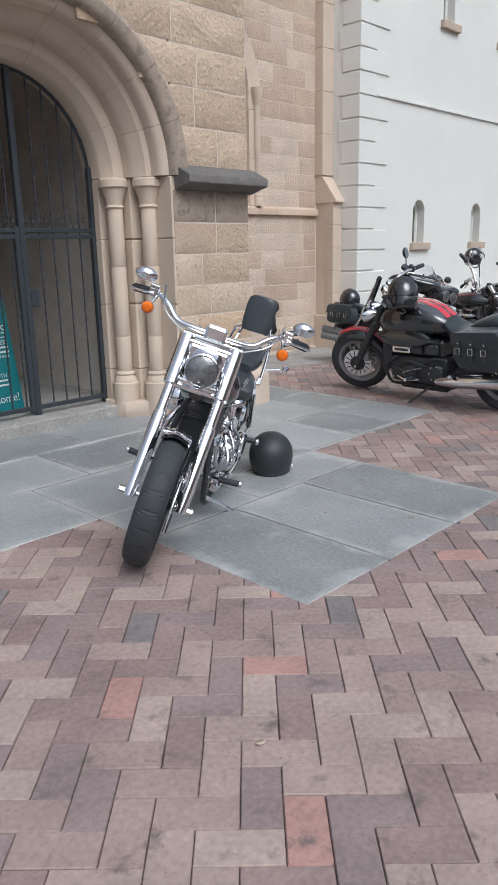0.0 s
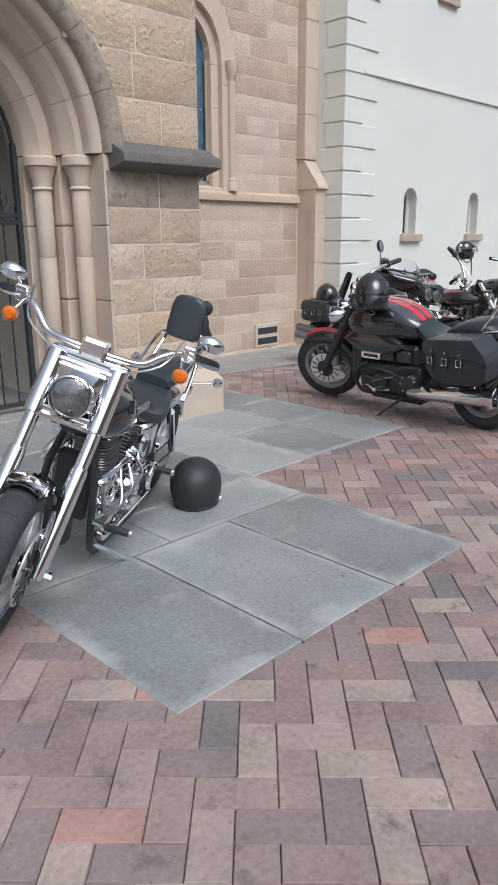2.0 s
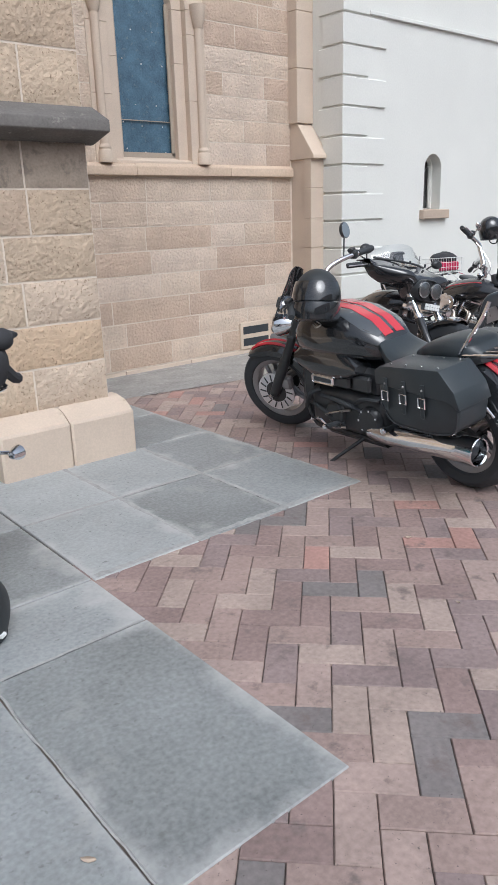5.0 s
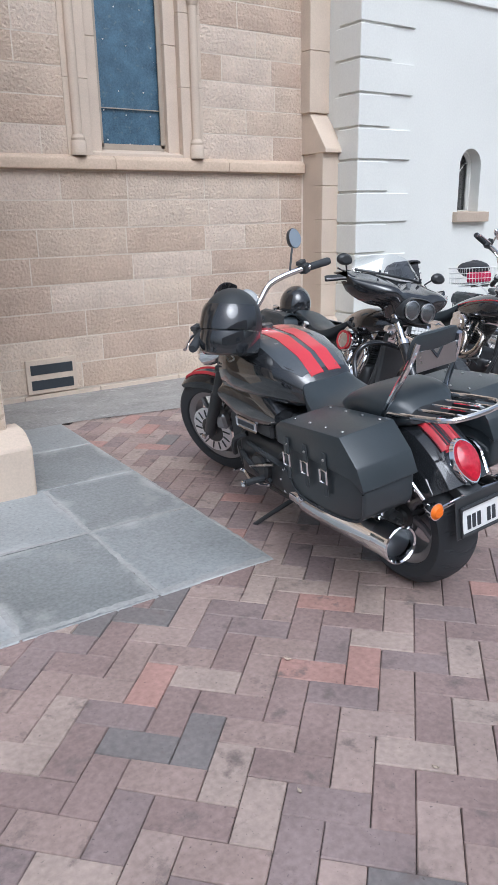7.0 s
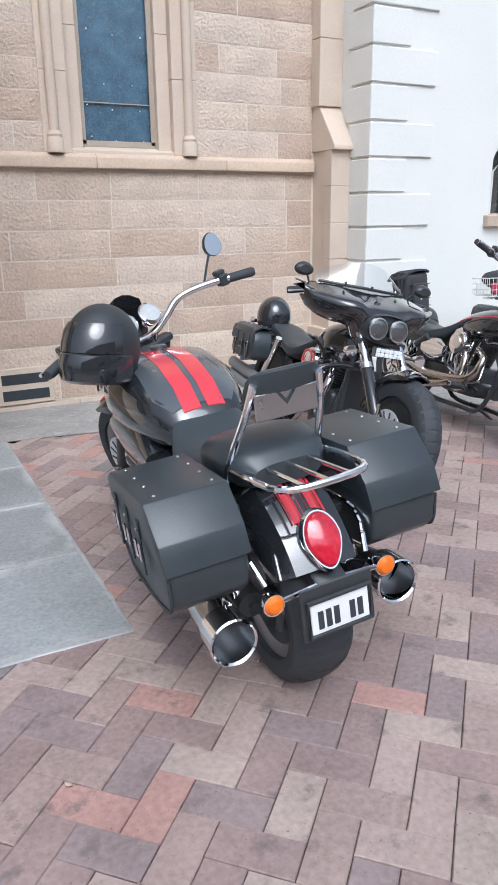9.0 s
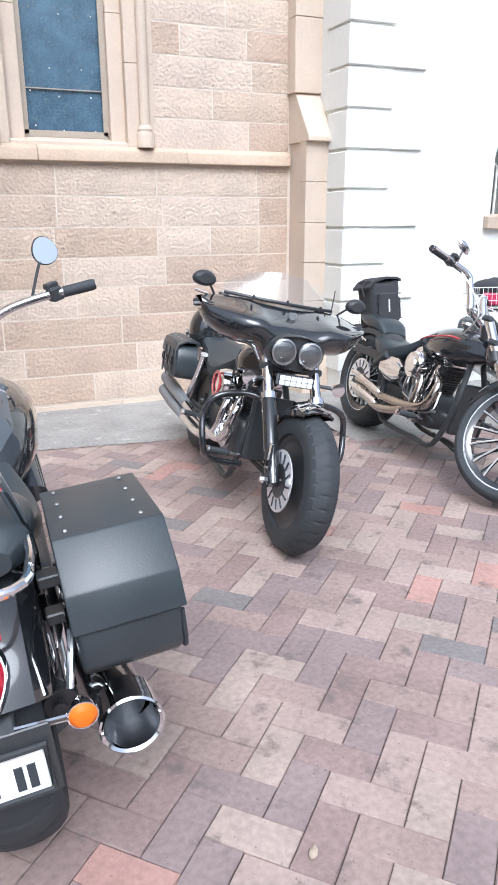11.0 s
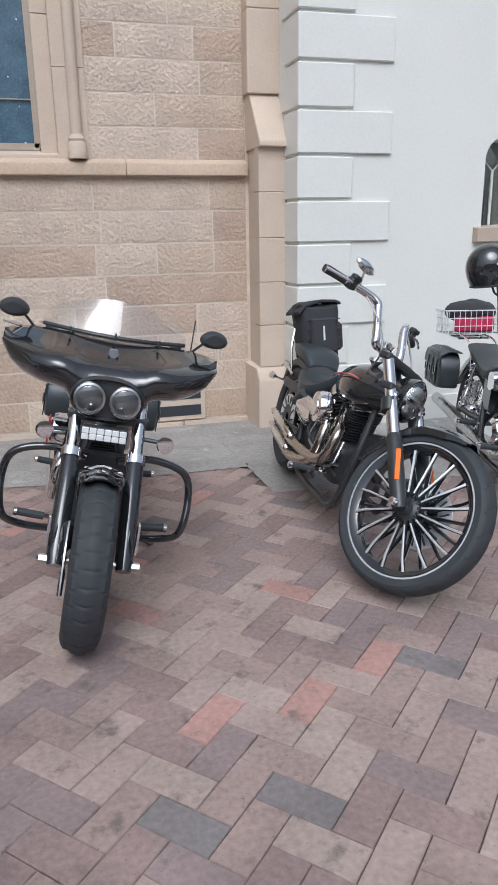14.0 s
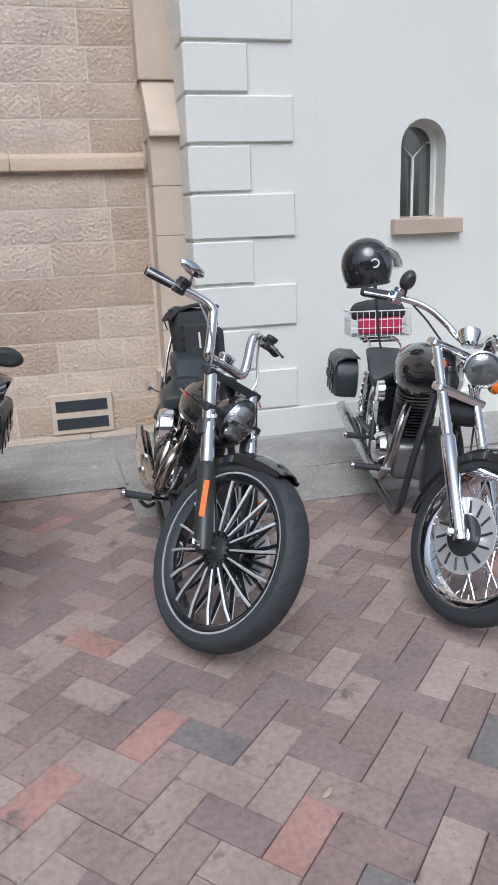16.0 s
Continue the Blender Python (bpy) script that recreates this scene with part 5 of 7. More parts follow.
    for s in (-1, 1):
        part("rack_rail", tube([(0.1, s * 0.13, 0.8), (-0.1, s * 0.14, 0.88), (-0.25, s * 0.13, 0.93), (-0.38, s * 0.1, 0.92), (-0.4, 0, 0.92)], 0.009, 8, 4), M_CHROME, root)
        part("backrest_upright", tube([(-0.02, s * 0.14, 0.62), (-0.16, s * 0.13, 0.8), (-0.27, s * 0.09, 0.96)], 0.011, 8, 4), M_CHROME, root)
        part("fender_strut", box(-0.22, s * 0.125 - 0.008, 0.62, 0.24, s * 0.125 + 0.008, 0.67, 0.006), M_CHROME, root)
        part("shock", tube([(0.02, s * 0.15, 0.34), (0.26, s * 0.15, 0.63)], 0.022, 12, 0), M_CHROME, root)
        lamp_indicator(root, (-0.26, s * 0.26, 0.72), -1, None, (-0.2, s * 0.13, 0.69), 0.03)
        peg(root, wb - 0.48, s * 0.2, 0.33, s)
        peg(root, 0.42, s * 0.18, 0.36, s, length=0.09)
        part("control_arm", tube([(wb - 0.75, s * 0.16, 0.28), (wb - 0.6, s * 0.17, 0.3), (wb - 0.48, s * 0.19, 0.32)], 0.011, 8, 3), M_CHROME, root)
    part("rear_fender", fender_bm(0, r, r + 0.045, 30, 160, 0.21, 0.09), M_BLK, root, "gloss black rear mudguard")
    e = v_twin(root, 0.82, 0.42, M_CHROME, M_CHROME, M_CHROME, -1, 0.09, M_DULLM)
    for k in range(3):
        part("engine_hose", tube([(0.7 + 0.1 * k, 0.14, 0.5), (0.74 + 0.12 * k, 0.2, 0.44 - 0.03 * k), (0.98 + 0.05 * k, 0.17, 0.36), (1.04, 0.12, 0.3 + 0.08 * k)], 0.009, 8, 4), M_STEEL, e)
    part("regulator", box(wb - 0.5, -0.05, 0.2, wb - 0.44, 0.05, 0.32, 0.006), M_SATIN, root, "black finned regulator")
    for k in range(5):
        part("regulator_fin", box(wb - 0.44, -0.045 + 0.02 * k, 0.205, wb - 0.425, -0.037 + 0.02 * k, 0.315, 0.001), M_SATIN, root)
    part("floorboard_bracket", box(wb - 0.72, 0.15, 0.24, wb - 0.5, 0.2, 0.29, 0.012), M_CHROME, root)
    part("inspection_cover", lathe([(0, 0.225), (0.03, 0.224), (0.038, 0.214), (0.038, 0.2), (0, 0.2)], 20, "Y", at=(0.83, 0, 0.36)), M_CHROME, e)
    part("horn", lathe([(0, 0.2), (0.04, 0.199), (0.048, 0.185), (0.03, 0.15), (0, 0.15)], 20, "Y", at=(0.8, 0, 0.62)), M_CHROME, root)
    part("oil_tank", box(0.42, -0.14, 0.42, 0.6, 0.15, 0.64, 0.04, seg=3), M_CHROME, root, "chrome oil tank")
    part("belt_guard", prism([(0.02, 0.25), (0.5, 0.28), (0.52, 0.42), (0.1, 0.42)], "Y", 0.14, 0.15, 0.004), M_BLK, root)
    part("shift_linkage", tube([(0.6, 0.215, 0.3), (wb - 0.55, 0.22, 0.3)], 0.007, 8, 0), M_CHROME, root)
    part("shift_lever", tube([(wb - 0.56, 0.2, 0.3), (wb - 0.46, 0.22, 0.36), (wb - 0.42, 0.26, 0.4)], 0.008, 8, 4), M_CHROME, root)
    for k, (dx, z) in enumerate(((0.06, 0.26), (-0.03, 0.2))):
        part("exhaust_pipe", tube([(0.82 + dx, -0.1, 0.62), (0.95 + dx, -0.17, 0.52), (0.85, -0.2, z + 0.06), (0.5, -0.21, z), (-0.3, -0.22, z + 0.02)], [0.024, 0.024, 0.026, 0.034, 0.038], 12, 5), M_CHROME, root)
    part("down_tube_cover", box(wb - 0.56, -0.09, 0.3, wb - 0.5, 0.09, 0.6, 0.015), M_SATIN, root)
    side_stand(root, (wb - 0.74, 0.3, 0.065), wb - 0.6, 0.16, M_CHROME)
    return root


chrome_cruiser()


def helmet(m, label, material, open_face=True, name="helmet"):
    h = thing(name, m, label, "helmet")
    bm = ell((0, 0, 0.125), 0.15, 0.13, 0.15, 28, 18)
    for v in bm.verts:
        if v.co.z < 0.125:
            t = min(1.0, (0.125 - v.co.z) / 0.15)
            rad = math.hypot(v.co.x / 0.15, v.co.y / 0.13)
            if rad > 0.25:
                k = (1 - 0.2 * t ** 2.2) / rad
                v.co.x, v.co.y = v.co.x * k, v.co.y * k
            v.co.z = max(0.006, 0.125 - t * 0.125) if rad > 0.25 else 0.03
    part("shell", bm, material, h)
    part("edge_trim", tube([(0.122 * math.cos(2 * math.pi * j / 28), 0.106 * math.sin(2 * math.pi * j / 28), 0.009) for j in range(28)], 0.008, 6, 0, closed=True), M_RUB, h)
    return h


hb = helmet(pose(3.44, 3.12, 0.006, 0, 0, 35) @ Matrix.Diagonal((1.1, 1.12, 0.98, 1.0)), "matte black open-face helmet resting on the flagstones", M_MATTE)
part("badge", box(-0.013, -0.13, 0.032, 0.013, -0.118, 0.047, 0.002), M_PLATE, hb)


# soft toy behind the backrest stays one plain shape
def soft_toy():
    bm = ell((0, 0, 0.07), 0.055, 0.05, 0.09, 14, 10)
    ell((-0.015, 0, 0.19), 0.05, 0.045, 0.045, 14, 10, bm)
    tube([(-0.05, 0, 0.2), (-0.11, 0, 0.195)], [0.024, 0.01], 8, 0, bm)
    tube([(0.0, 0.02, 0.09), (-0.07, 0.04, 0.03), (-0.1, 0.04, 0.02)], [0.026, 0.022, 0.024], 8, 3, bm)
    tube([(0.0, -0.02, 0.09), (-0.07, -0.04, 0.03), (-0.1, -0.04, 0.02)], [0.026, 0.022, 0.024], 8, 3, bm)
    ob = part("soft_toy", bm, M_CLOTH)
    ob.matrix_world = pose(3.31, 3.52, 0.0) @ pose(0, 0, 0, 0, 0, 213.5) @ pose(0, 0, 0, -16, 0, 0) @ pose(-0.37, 0.05, 0.92, 0, 0, 0)
    return tagged(ob, "small black plush toy tied behind the backrest", "soft toy")


soft_toy()


# -- big black roadster with red stripes --
def striped_roadster():
    root, wb = bike((6.15, 2.70), (6.225, 4.36), 6.5, "black roadster motorcycle with twin red stripes and leather panniers")
    r = 0.315
    axle, head = (wb, 0, r), (wb - 0.36, 0, 0.93)
    S = steer_matrix(axle, head, 21)
    wheel(root, "front_wheel", S @ pose(*axle), r, 0.15, 0.225, "five", (-0.1, 0.1), M_DULLM, 4)
    wheel(root, "rear_wheel", pose(0.045, 0, 0.302), 0.302, 0.215, 0.2, "five", (), M_DULLM, 4)
    fork(root, S, axle, head, 0.125, 0.03, 0.036, 0.45, M_SATIN, M_SATIN, (1.0, 0.72), M_SATIN)
    for s in (-1, 1):
        part("caliper", box(wb - 0.15, s * 0.1 - 0.03, r + 0.03, wb - 0.07, s * 0.1 + 0.03, r + 0.13, 0.015), M_DULLM, root, m=S)
        headlight(root, S, (wb - 0.16, s * 0.095, 0.83), 0.075, (1, 0, -0.05), M_CHROME)
    fn = part("front_fender", fender_bm(wb, r, r + 0.025, 55, 172, 0.17, 0.07), M_BLK, root, "gloss black front mudguard", S)
    for s in (-1, 1):
        bm = fender_bm(wb, r, r + 0.028, 60, 165, 0.035, 0.002)
        bmesh.ops.translate(bm, vec=(0, s * 0.028, 0.002), verts=bm.verts[:])
        part("stripe", bm, M_RED, fn, "red stripe")
    part("radiator", box(wb - 0.5, -0.16, 0.3, wb - 0.44, 0.16, 0.68, 0.015), M_SATIN, root)
    for s in (-1, 1):
        part("radiator_cowl", loft([[(wb - 0.52 + dx, s * (0.165 + dy), z) for dx, dy in ((0, 0), (0.06, 0.02), (0.1, 0.0), (0.06, -0.03))] for z in (0.34, 0.5, 0.66)]), M_SATIN, root)
    # long engine: three big cylinders lying along the frame
    e = part("engine", box(0.52, -0.19, 0.19, wb - 0.5, 0.19, 0.46, 0.05, seg=3), M_SATIN, root, "black triple engine")
    part("cylinder_block", box(0.58, -0.15, 0.44, wb - 0.52, 0.15, 0.62, 0.03), M_SATIN, e)
    for k in range(3):
        part("inlet_cover", box(0.62 + 0.17 * k, 0.16, 0.48, 0.76 + 0.17 * k, 0.2, 0.58, 0.014), M_SATIN, e)
    part("name_plate", box(0.9, 0.205, 0.49, 1.1, 0.218, 0.55, 0.012), M_CHROME, e, "chrome engine badge")
    part("badge_inlay", box(0.925, 0.217, 0.507, 1.075, 0.221, 0.533, 0.003), M_IRON, e)
    for x0, z0, x1, z1 in ((0.55, 0.45, 0.75, 0.4), (0.7, 0.36, 1.05, 0.4), (0.85, 0.24, 1.12, 0.33), (1.05, 0.45, 1.2, 0.3)):
        part("coolant_hose", tube([(x0, 0.19, z0), ((x0 + x1) / 2, 0.225, (z0 + z1) / 2 + 0.03), (x1, 0.19, z1)], 0.014, 8, 4), M_RUB, e)
    for k in range(7):
        a = 2 * math.pi * k / 7
        part("cover_bolt", lathe([(0, 0.236), (0.007, 0.235), (0.008, 0.226), (0, 0.226)], 8, "Y", at=(0.62 + 0.072 * math.cos(a), 0, 0.32 + 0.072 * math.sin(a))), M_CHROME, e)
    part("shift_lever", tube([(0.8, 0.23, 0.25), (0.92, 0.26, 0.24), (1.02, 0.25, 0.27), (1.04, 0.3, 0.28)], 0.009, 8, 4), M_CHROME, e)
    part("foot_lever", tube([(0.78, 0.21, 0.36), (0.9, 0.235, 0.33), (0.98, 0.23, 0.3)], 0.008, 8, 3), M_STEEL, e)
    part("clutch_cover", lathe([(0, 0.235), (0.07, 0.232), (0.085, 0.215), (0.09, 0.19), (0, 0.19)], 26, "Y", at=(0.62, 0, 0.32)), M_SATIN, e)
    part("crank_cover", lathe([(0, 0.225), (0.06, 0.222), (0.075, 0.21), (0.08, 0.19), (0, 0.19)], 26, "Y", at=(0.92, 0, 0.31)), M_SATIN, e)
    frame_tubes(root, wb, (wb - 0.4, 0, 0.86), 0.66, low=0.17)
    part("belly_pan", box(0.55, -0.14, 0.12, 1.1, 0.14, 0.2, 0.03), M_SATIN, root)
    tk = part("fuel_tank", loft([oval(x, 0, z, w, h, 26, 2.7, lo) for x, z, w, h, lo in
              ((0.54, 0.72, 0.09, 0.03, 0.03), (0.58, 0.74, 0.145, 0.08, 0.08), (0.68, 0.77, 0.2, 0.125, 0.12), (0.84, 0.79, 0.24, 0.16, 0.15), (1.02, 0.795, 0.255, 0.172, 0.16), (1.16, 0.785, 0.245, 0.16, 0.15), (1.25, 0.76, 0.19, 0.115, 0.11), (1.29, 0.74, 0.08, 0.05, 0.04))]), M_BLK, root, "wide gloss black fuel tank")
    for s in (-1, 1):
        rings = []
        for x, z, h in ((0.58, 0.74, 0.08), (0.68, 0.77, 0.125), (0.76, 0.78, 0.1425), (0.84, 0.79, 0.16), (0.93, 0.7925, 0.166), (1.02, 0.795, 0.172), (1.09, 0.79, 0.166), (1.16, 0.785, 0.16), (1.2, 0.774, 0.14)):
            lift = 0.0035
            pts = []
            for y in (0.013, 0.036, 0.06, 0.083):
                hw = {0.58: 0.145, 0.68: 0.2, 0.76: 0.22, 0.84: 0.24, 0.93: 0.2475, 1.02: 0.255, 1.09: 0.25, 1.16: 0.245, 1.2: 0.22}[x]
                zz = z + h * (1 - (y / hw) ** 2.7) ** (1 / 2.7)
                pts.append((x, s * y, zz + lift))
            rings.append(pts + [(a, b, c - 0.008) for a, b, c in pts[::-1]])
        part("stripe", loft(rings), M_RED, tk, "red stripe")
    rings = []
    for x, z, h, hw in ((0.6, 0.747, 0.09, 0.156), (0.68, 0.77, 0.125, 0.2), (0.76, 0.78, 0.1425, 0.22), (0.84, 0.79, 0.16, 0.24), (0.93, 0.7925, 0.166, 0.2475), (1.02, 0.795, 0.172, 0.255), (1.1, 0.7895, 0.165, 0.25), (1.16, 0.785, 0.16, 0.245)):
        pts = [(x, 0.17 * q, z + h * (1 - abs(0.17 * q / hw) ** 2.7) ** (1 / 2.7) + 0.0015) for q in (-1, -0.8, -0.6, -0.3, 0, 0.3, 0.6, 0.8, 1)] if hw > 0.19 else [(x, 0.12 * q, z + h * (1 - abs(0.12 * q / hw) ** 2.7) ** (1 / 2.7) + 0.0015) for q in (-1, -0.8, -0.6, -0.3, 0, 0.3, 0.6, 0.8, 1)]
        rings.append(pts + [(a, b, q - 0.008) for a, b, q in pts[::-1]])
    part("tank_panel", loft(rings), M_GRAPH, tk, "graphite panel under the stripes")
    part("filler_cap", lathe([(0, 0.98), (0.034, 0.979), (0.038, 0.967), (0, 0.94)], 20, at=(1.06, 0, 0.002)), M_SATIN, tk)
    for s in (-1, 1):
        part("side_cover", loft([oval(x, s * 0.16, z, 0.07, h, 16, 2.3) for x, z, h in ((0.7, 0.62, 0.03), (0.78, 0.625, 0.085), (0.92, 0.64, 0.135), (1.08, 0.645, 0.14), (1.18, 0.645, 0.1), (1.24, 0.64, 0.04))]), M_BLK, root, "glossy black rounded side cover")
    part("seat", seat_bm([(0.2, 0.76, 0.13, 0.08), (0.32, 0.735, 0.185, 0.13), (0.45, 0.74, 0.19, 0.13), (0.56, 0.79, 0.15, 0.1), (0.64, 0.86, 0.1, 0.05)]), M_LEATHER, root, "black leather seat")
    part("pillion_seat", seat_bm([(-0.08, 0.81, 0.11, 0.07), (-0.02, 0.86, 0.155, 0.14), (0.1, 0.87, 0.175, 0.16), (0.24, 0.83, 0.16, 0.13), (0.34, 0.77, 0.1, 0.05)]), M_LEATHER, root)
    rf = part("rear_fender", fender_bm(0.12, r, r + 0.135, 40, 150, 0.3, 0.2, taper=0.32), M_BLK, root, "gloss black rear mudguard with red stripes")
    for s in (-1, 1):
        bm = fender_bm(0.12, r, r + 0.141, 95, 132, 0.05, 0.002, taper=0.01)
        bmesh.ops.translate(bm, vec=(-0.002, s * 0.034, 0.003), verts=bm.verts[:])
        part("stripe", bm, M_RED, rf, "red stripe")
    # teardrop tail lamp in a chrome rim
    aim = Vector((-0.86, 0, 0.5)).to_track_quat("Z", "Y").to_matrix().to_4x4()
    TM = Matrix.Translation((-0.245, 0, 0.615)) @ aim @ Matrix.Scale(0.9, 4)
    def drop(rx, ry, q):
        return [(rx * math.sin(a) * (1 - 0.25 * math.cos(a) * -1 if math.cos(a) < 0 else 1), ry * math.cos(a), q) for a in (2 * math.pi * j / 26 for j in range(26))]
    bz = part("tail_lamp", loft([drop(0.07, 0.1, -0.03), drop(0.074, 0.105, 0.0), drop(0.066, 0.096, 0.016)]), M_CHROME, root, "chrome-rimmed teardrop tail lamp", TM)
    part("lens", loft([drop(0.064, 0.093, 0.012), drop(0.055, 0.083, 0.028), drop(0.03, 0.05, 0.038), drop(0.005, 0.008, 0.042)]), M_REDLENS, bz, "red lens")
    part("plate_holder", box(-0.302, -0.118, 0.3, -0.294, 0.118, 0.465, 0.003), M_SATIN, root, "black plate surround", pose(-0.03, 0, 0.035, 0, 3, 0))
    plate(root, (-0.316, 0, 0.42), 3, 0.19, 0.096)
    part("plate_hanger", prism([(-0.31, 0.44), (-0.3, 0.5), (-0.2, 0.55), (-0.18, 0.5)], "Y", -0.05, 0.05, 0.005), M_SATIN, root)
    for s in (-1, 1):
        lamp_indicator(root, (-0.275, s * 0.185, 0.485), -1, None, (-0.28, s * 0.04, 0.5), 0.033)
        # backrest uprights and luggage rack
        part("backrest_upright", tube([(0.08, s * 0.15, 0.6), (0.02, s * 0.155, 0.78), (-0.085, s * 0.122, 0.97), (-0.125, s * 0.102, 1.07)], 0.012, 10, 4), M_CHROME, root)
        part("saddlebag_rail", tube([(0.2, s * 0.2, 0.6), (-0.1, s * 0.2, 0.6), (-0.2, s * 0.17, 0.5)], 0.009, 8, 3), M_CHROME, root)
        touring_bag(root, s)
        ex = part("silencer", tube([(0.62, s * 0.2, 0.25), (0.42, s * 0.225, 0.275), (-0.05, s * 0.275, 0.335), (-0.17, s * 0.285, 0.35)], [0.04, 0.06, 0.068, 0.07], 20, 4, cap=False), M_CHROME if s > 0 else M_BLK, root, "large round exhaust silencer")
        part("silencer_tip", lathe([(0.07, 0.08), (0.075, 0.0), (0.077, -0.018), (0.072, -0.022), (0.066, -0.016), (0.06, 0.08)], 26, "X", at=(-0.178, s * 0.2855, 0.351), closed=True), M_CHROME, ex)
        part("silencer_core", lathe([(0, 0), (0.055, 0), (0.055, 0.004), (0, 0.004)], 20, "X", at=(-0.1, s * 0.28, 0.342)), M_IRON, ex)
        part("swing_cover", tube([(0.45, s * 0.12, 0.33), (0.0, s * 0.14, 0.32)], [0.05, 0.045], 12, 0), M_SATIN, root)
        part("shock", tube([(0.05, s * 0.16, 0.33), (0.16, s * 0.16, 0.62)], 0.026, 12, 0), M_CHROME, root)
        peg(root, 0.88, s * 0.22, 0.26, s)
        peg(root, 0.42, s * 0.2, 0.33, s)
    part("backrest_pad",
         loft([[(-0.075 - 0.04 * q + 0.022 * w * math.cos(a), 0.125 * w2 * math.copysign(abs(math.sin(a)) ** 0.8, math.sin(a)), 0.985 + 0.115 * q) for a in (2 * math.pi * j / 20 for j in range(20))] for q, w, w2 in ((0.0, 0.6, 0.85), (0.06, 1, 0.97), (0.5, 1, 1.0), (0.8, 0.95, 0.94), (0.95, 0.7, 0.8), (1.0, 0.3, 0.6))]), M_LEATHER, root, "black padded backrest")
    bp = part("backrest_plate", box(-0.112, -0.1, 0.955, -0.106, 0.1, 1.035, 0.003), M_STEEL, root, "chrome backrest plate", pose(0.0, 0, 0, 0, 0, 0))
    part("emblem", prism([(-0.03, 1.03), (0, 0.992), (0.03, 1.03), (0.02, 1.03), (0, 1.005), (-0.02, 1.03)], "X", -0.117, -0.111), M_IRON, bp)
    part("luggage_rack", tube([(0.0, -0.15, 0.79), (-0.17, -0.15, 0.81), (-0.31, -0.11, 0.825), (-0.31, 0.11, 0.825), (-0.17, 0.15, 0.81), (0.0, 0.15, 0.79)], 0.011, 10, 5), M_CHROME, root)
    for y in (-0.07, 0, 0.07):
        part("rack_bar", tube([(-0.05, y, 0.796), (-0.315, y, 0.826)], 0.007, 8, 0), M_CHROME, root)
    # bars, clocks, small screen
    handlebar(root, S, [(wb - 0.38, 0, 0.98), (wb - 0.38, -0.08, 0.985), (wb - 0.4, -0.15, 1.03), (wb - 0.42, -0.23, 1.085), (wb - 0.48, -0.36, 1.10), (wb - 0.58, -0.57, 1.085)], 0.0165, M_CHROME, sub_mat=M_SATIN)
    for s in (-1, 1):
        part("riser", tube([(wb - 0.37, s * 0.06, 0.92), (wb - 0.39, s * 0.06, 0.99)], 0.02, 12, 0), M_CHROME, root, m=S)
        if s < 0:
            mirror(root, (wb - 0.47, s * 0.36, 1.11), (wb - 0.45, s * 0.48, 1.25), (-1, 0, 0.12), (0.052, 0.055), S, M_SATIN)
        g = part("gauge", lathe([(0, -0.05), (0.04, -0.045), (0.052, -0.01), (0.054, 0.006), (0.046, 0.012), (0.044, 0.002)], 24), M_CHROME, root, "round dial in a chrome bowl", S @ Matrix.Translation((wb - 0.4, s * 0.066, 1.075)) @ Vector((-0.75, 0, 0.66)).to_track_quat("Z", "Y").to_matrix().to_4x4())
        part("dial_face", lathe([(0, 0.001), (0.044, 0.001), (0.044, 0.003), (0, 0.003)], 24), M_PALE, g, "pale dial face")
    sc = []
    for q in range(6):
        f = q / 5
        sc.append([(wb - 0.16 - 0.14 * f, 0.16 * y * (1 - 0.35 * f * f), 0.93 + 0.25 * f - 0.05 * abs(y) ** 2) for y in (-1, -0.6, -0.2, 0.2, 0.6, 1)] + [(wb - 0.166 - 0.14 * f, 0.155 * y * (1 - 0.35 * f * f), 0.928 + 0.25 * f - 0.05 * abs(y) ** 2) for y in (1, 0.6, 0.2, -0.2, -0.6, -1)])
    part("fly_screen", loft(sc), M_BLK, root, "small dark fly screen", S)
    side_stand(root, (0.9, 0.31, 0.012), 0.72, 0.18)
    return root


striped_roadster()
hv = helmet(pose(5.80, 3.64, 0.895, 0, -8, 215) @ Matrix.Scale(1.06, 4), "dark full-face helmet hung on the handlebar", M_MATTE)
part("chin_guard", loft([[(q * (0.158 * math.cos(a)) + dx, q * 0.124 * math.sin(a), z) for a in (-1.75 + 3.5 * j / 20 for j in range(21))] + [(q * (0.12 * math.cos(a)) + dx, q * 0.095 * math.sin(a), z) for a in (1.75 - 3.5 * j / 20 for j in range(21))] for q, z, dx in ((0.9, -0.012, 0.012), (1.02, 0.0, 0.014), (1.07, 0.05, 0.016), (1.04, 0.092, 0.012), (0.98, 0.1, 0.01))]), M_BLK, hv, "gloss black chin guard")
part("visor", loft([[(0.152 * q * math.cos(a) + dx, 0.132 * q * math.sin(a), z) for a in (-1.3 + 2.6 * j / 18 for j in range(19))] + [(0.146 * q * math.cos(a) + dx, 0.127 * q * math.sin(a), z) for a in (1.3 - 2.6 * j / 18 for j in range(19))] for q, z, dx in ((1.03, 0.1, 0.012), (1.03, 0.13, 0.01), (0.985, 0.175, 0.006), (0.9, 0.205, 0.0))]), M_BLK, hv, "dark tinted visor")
for y in (-0.06, 0.05):
    part("print_bar", box(-0.03, -0.003, -0.006, 0.03, 0.003, 0.006), M_PLATE, hv, m=pose(0.05, y * 2.3, 0.05, 0, 0, 0))
part("strap_ring", tube([(0.02, 0, -0.01), (0.04, 0.03, -0.03), (0.02, 0.0, -0.045), (0.0, -0.02, -0.03)], 0.004, 6, 3), M_STEEL, hv)


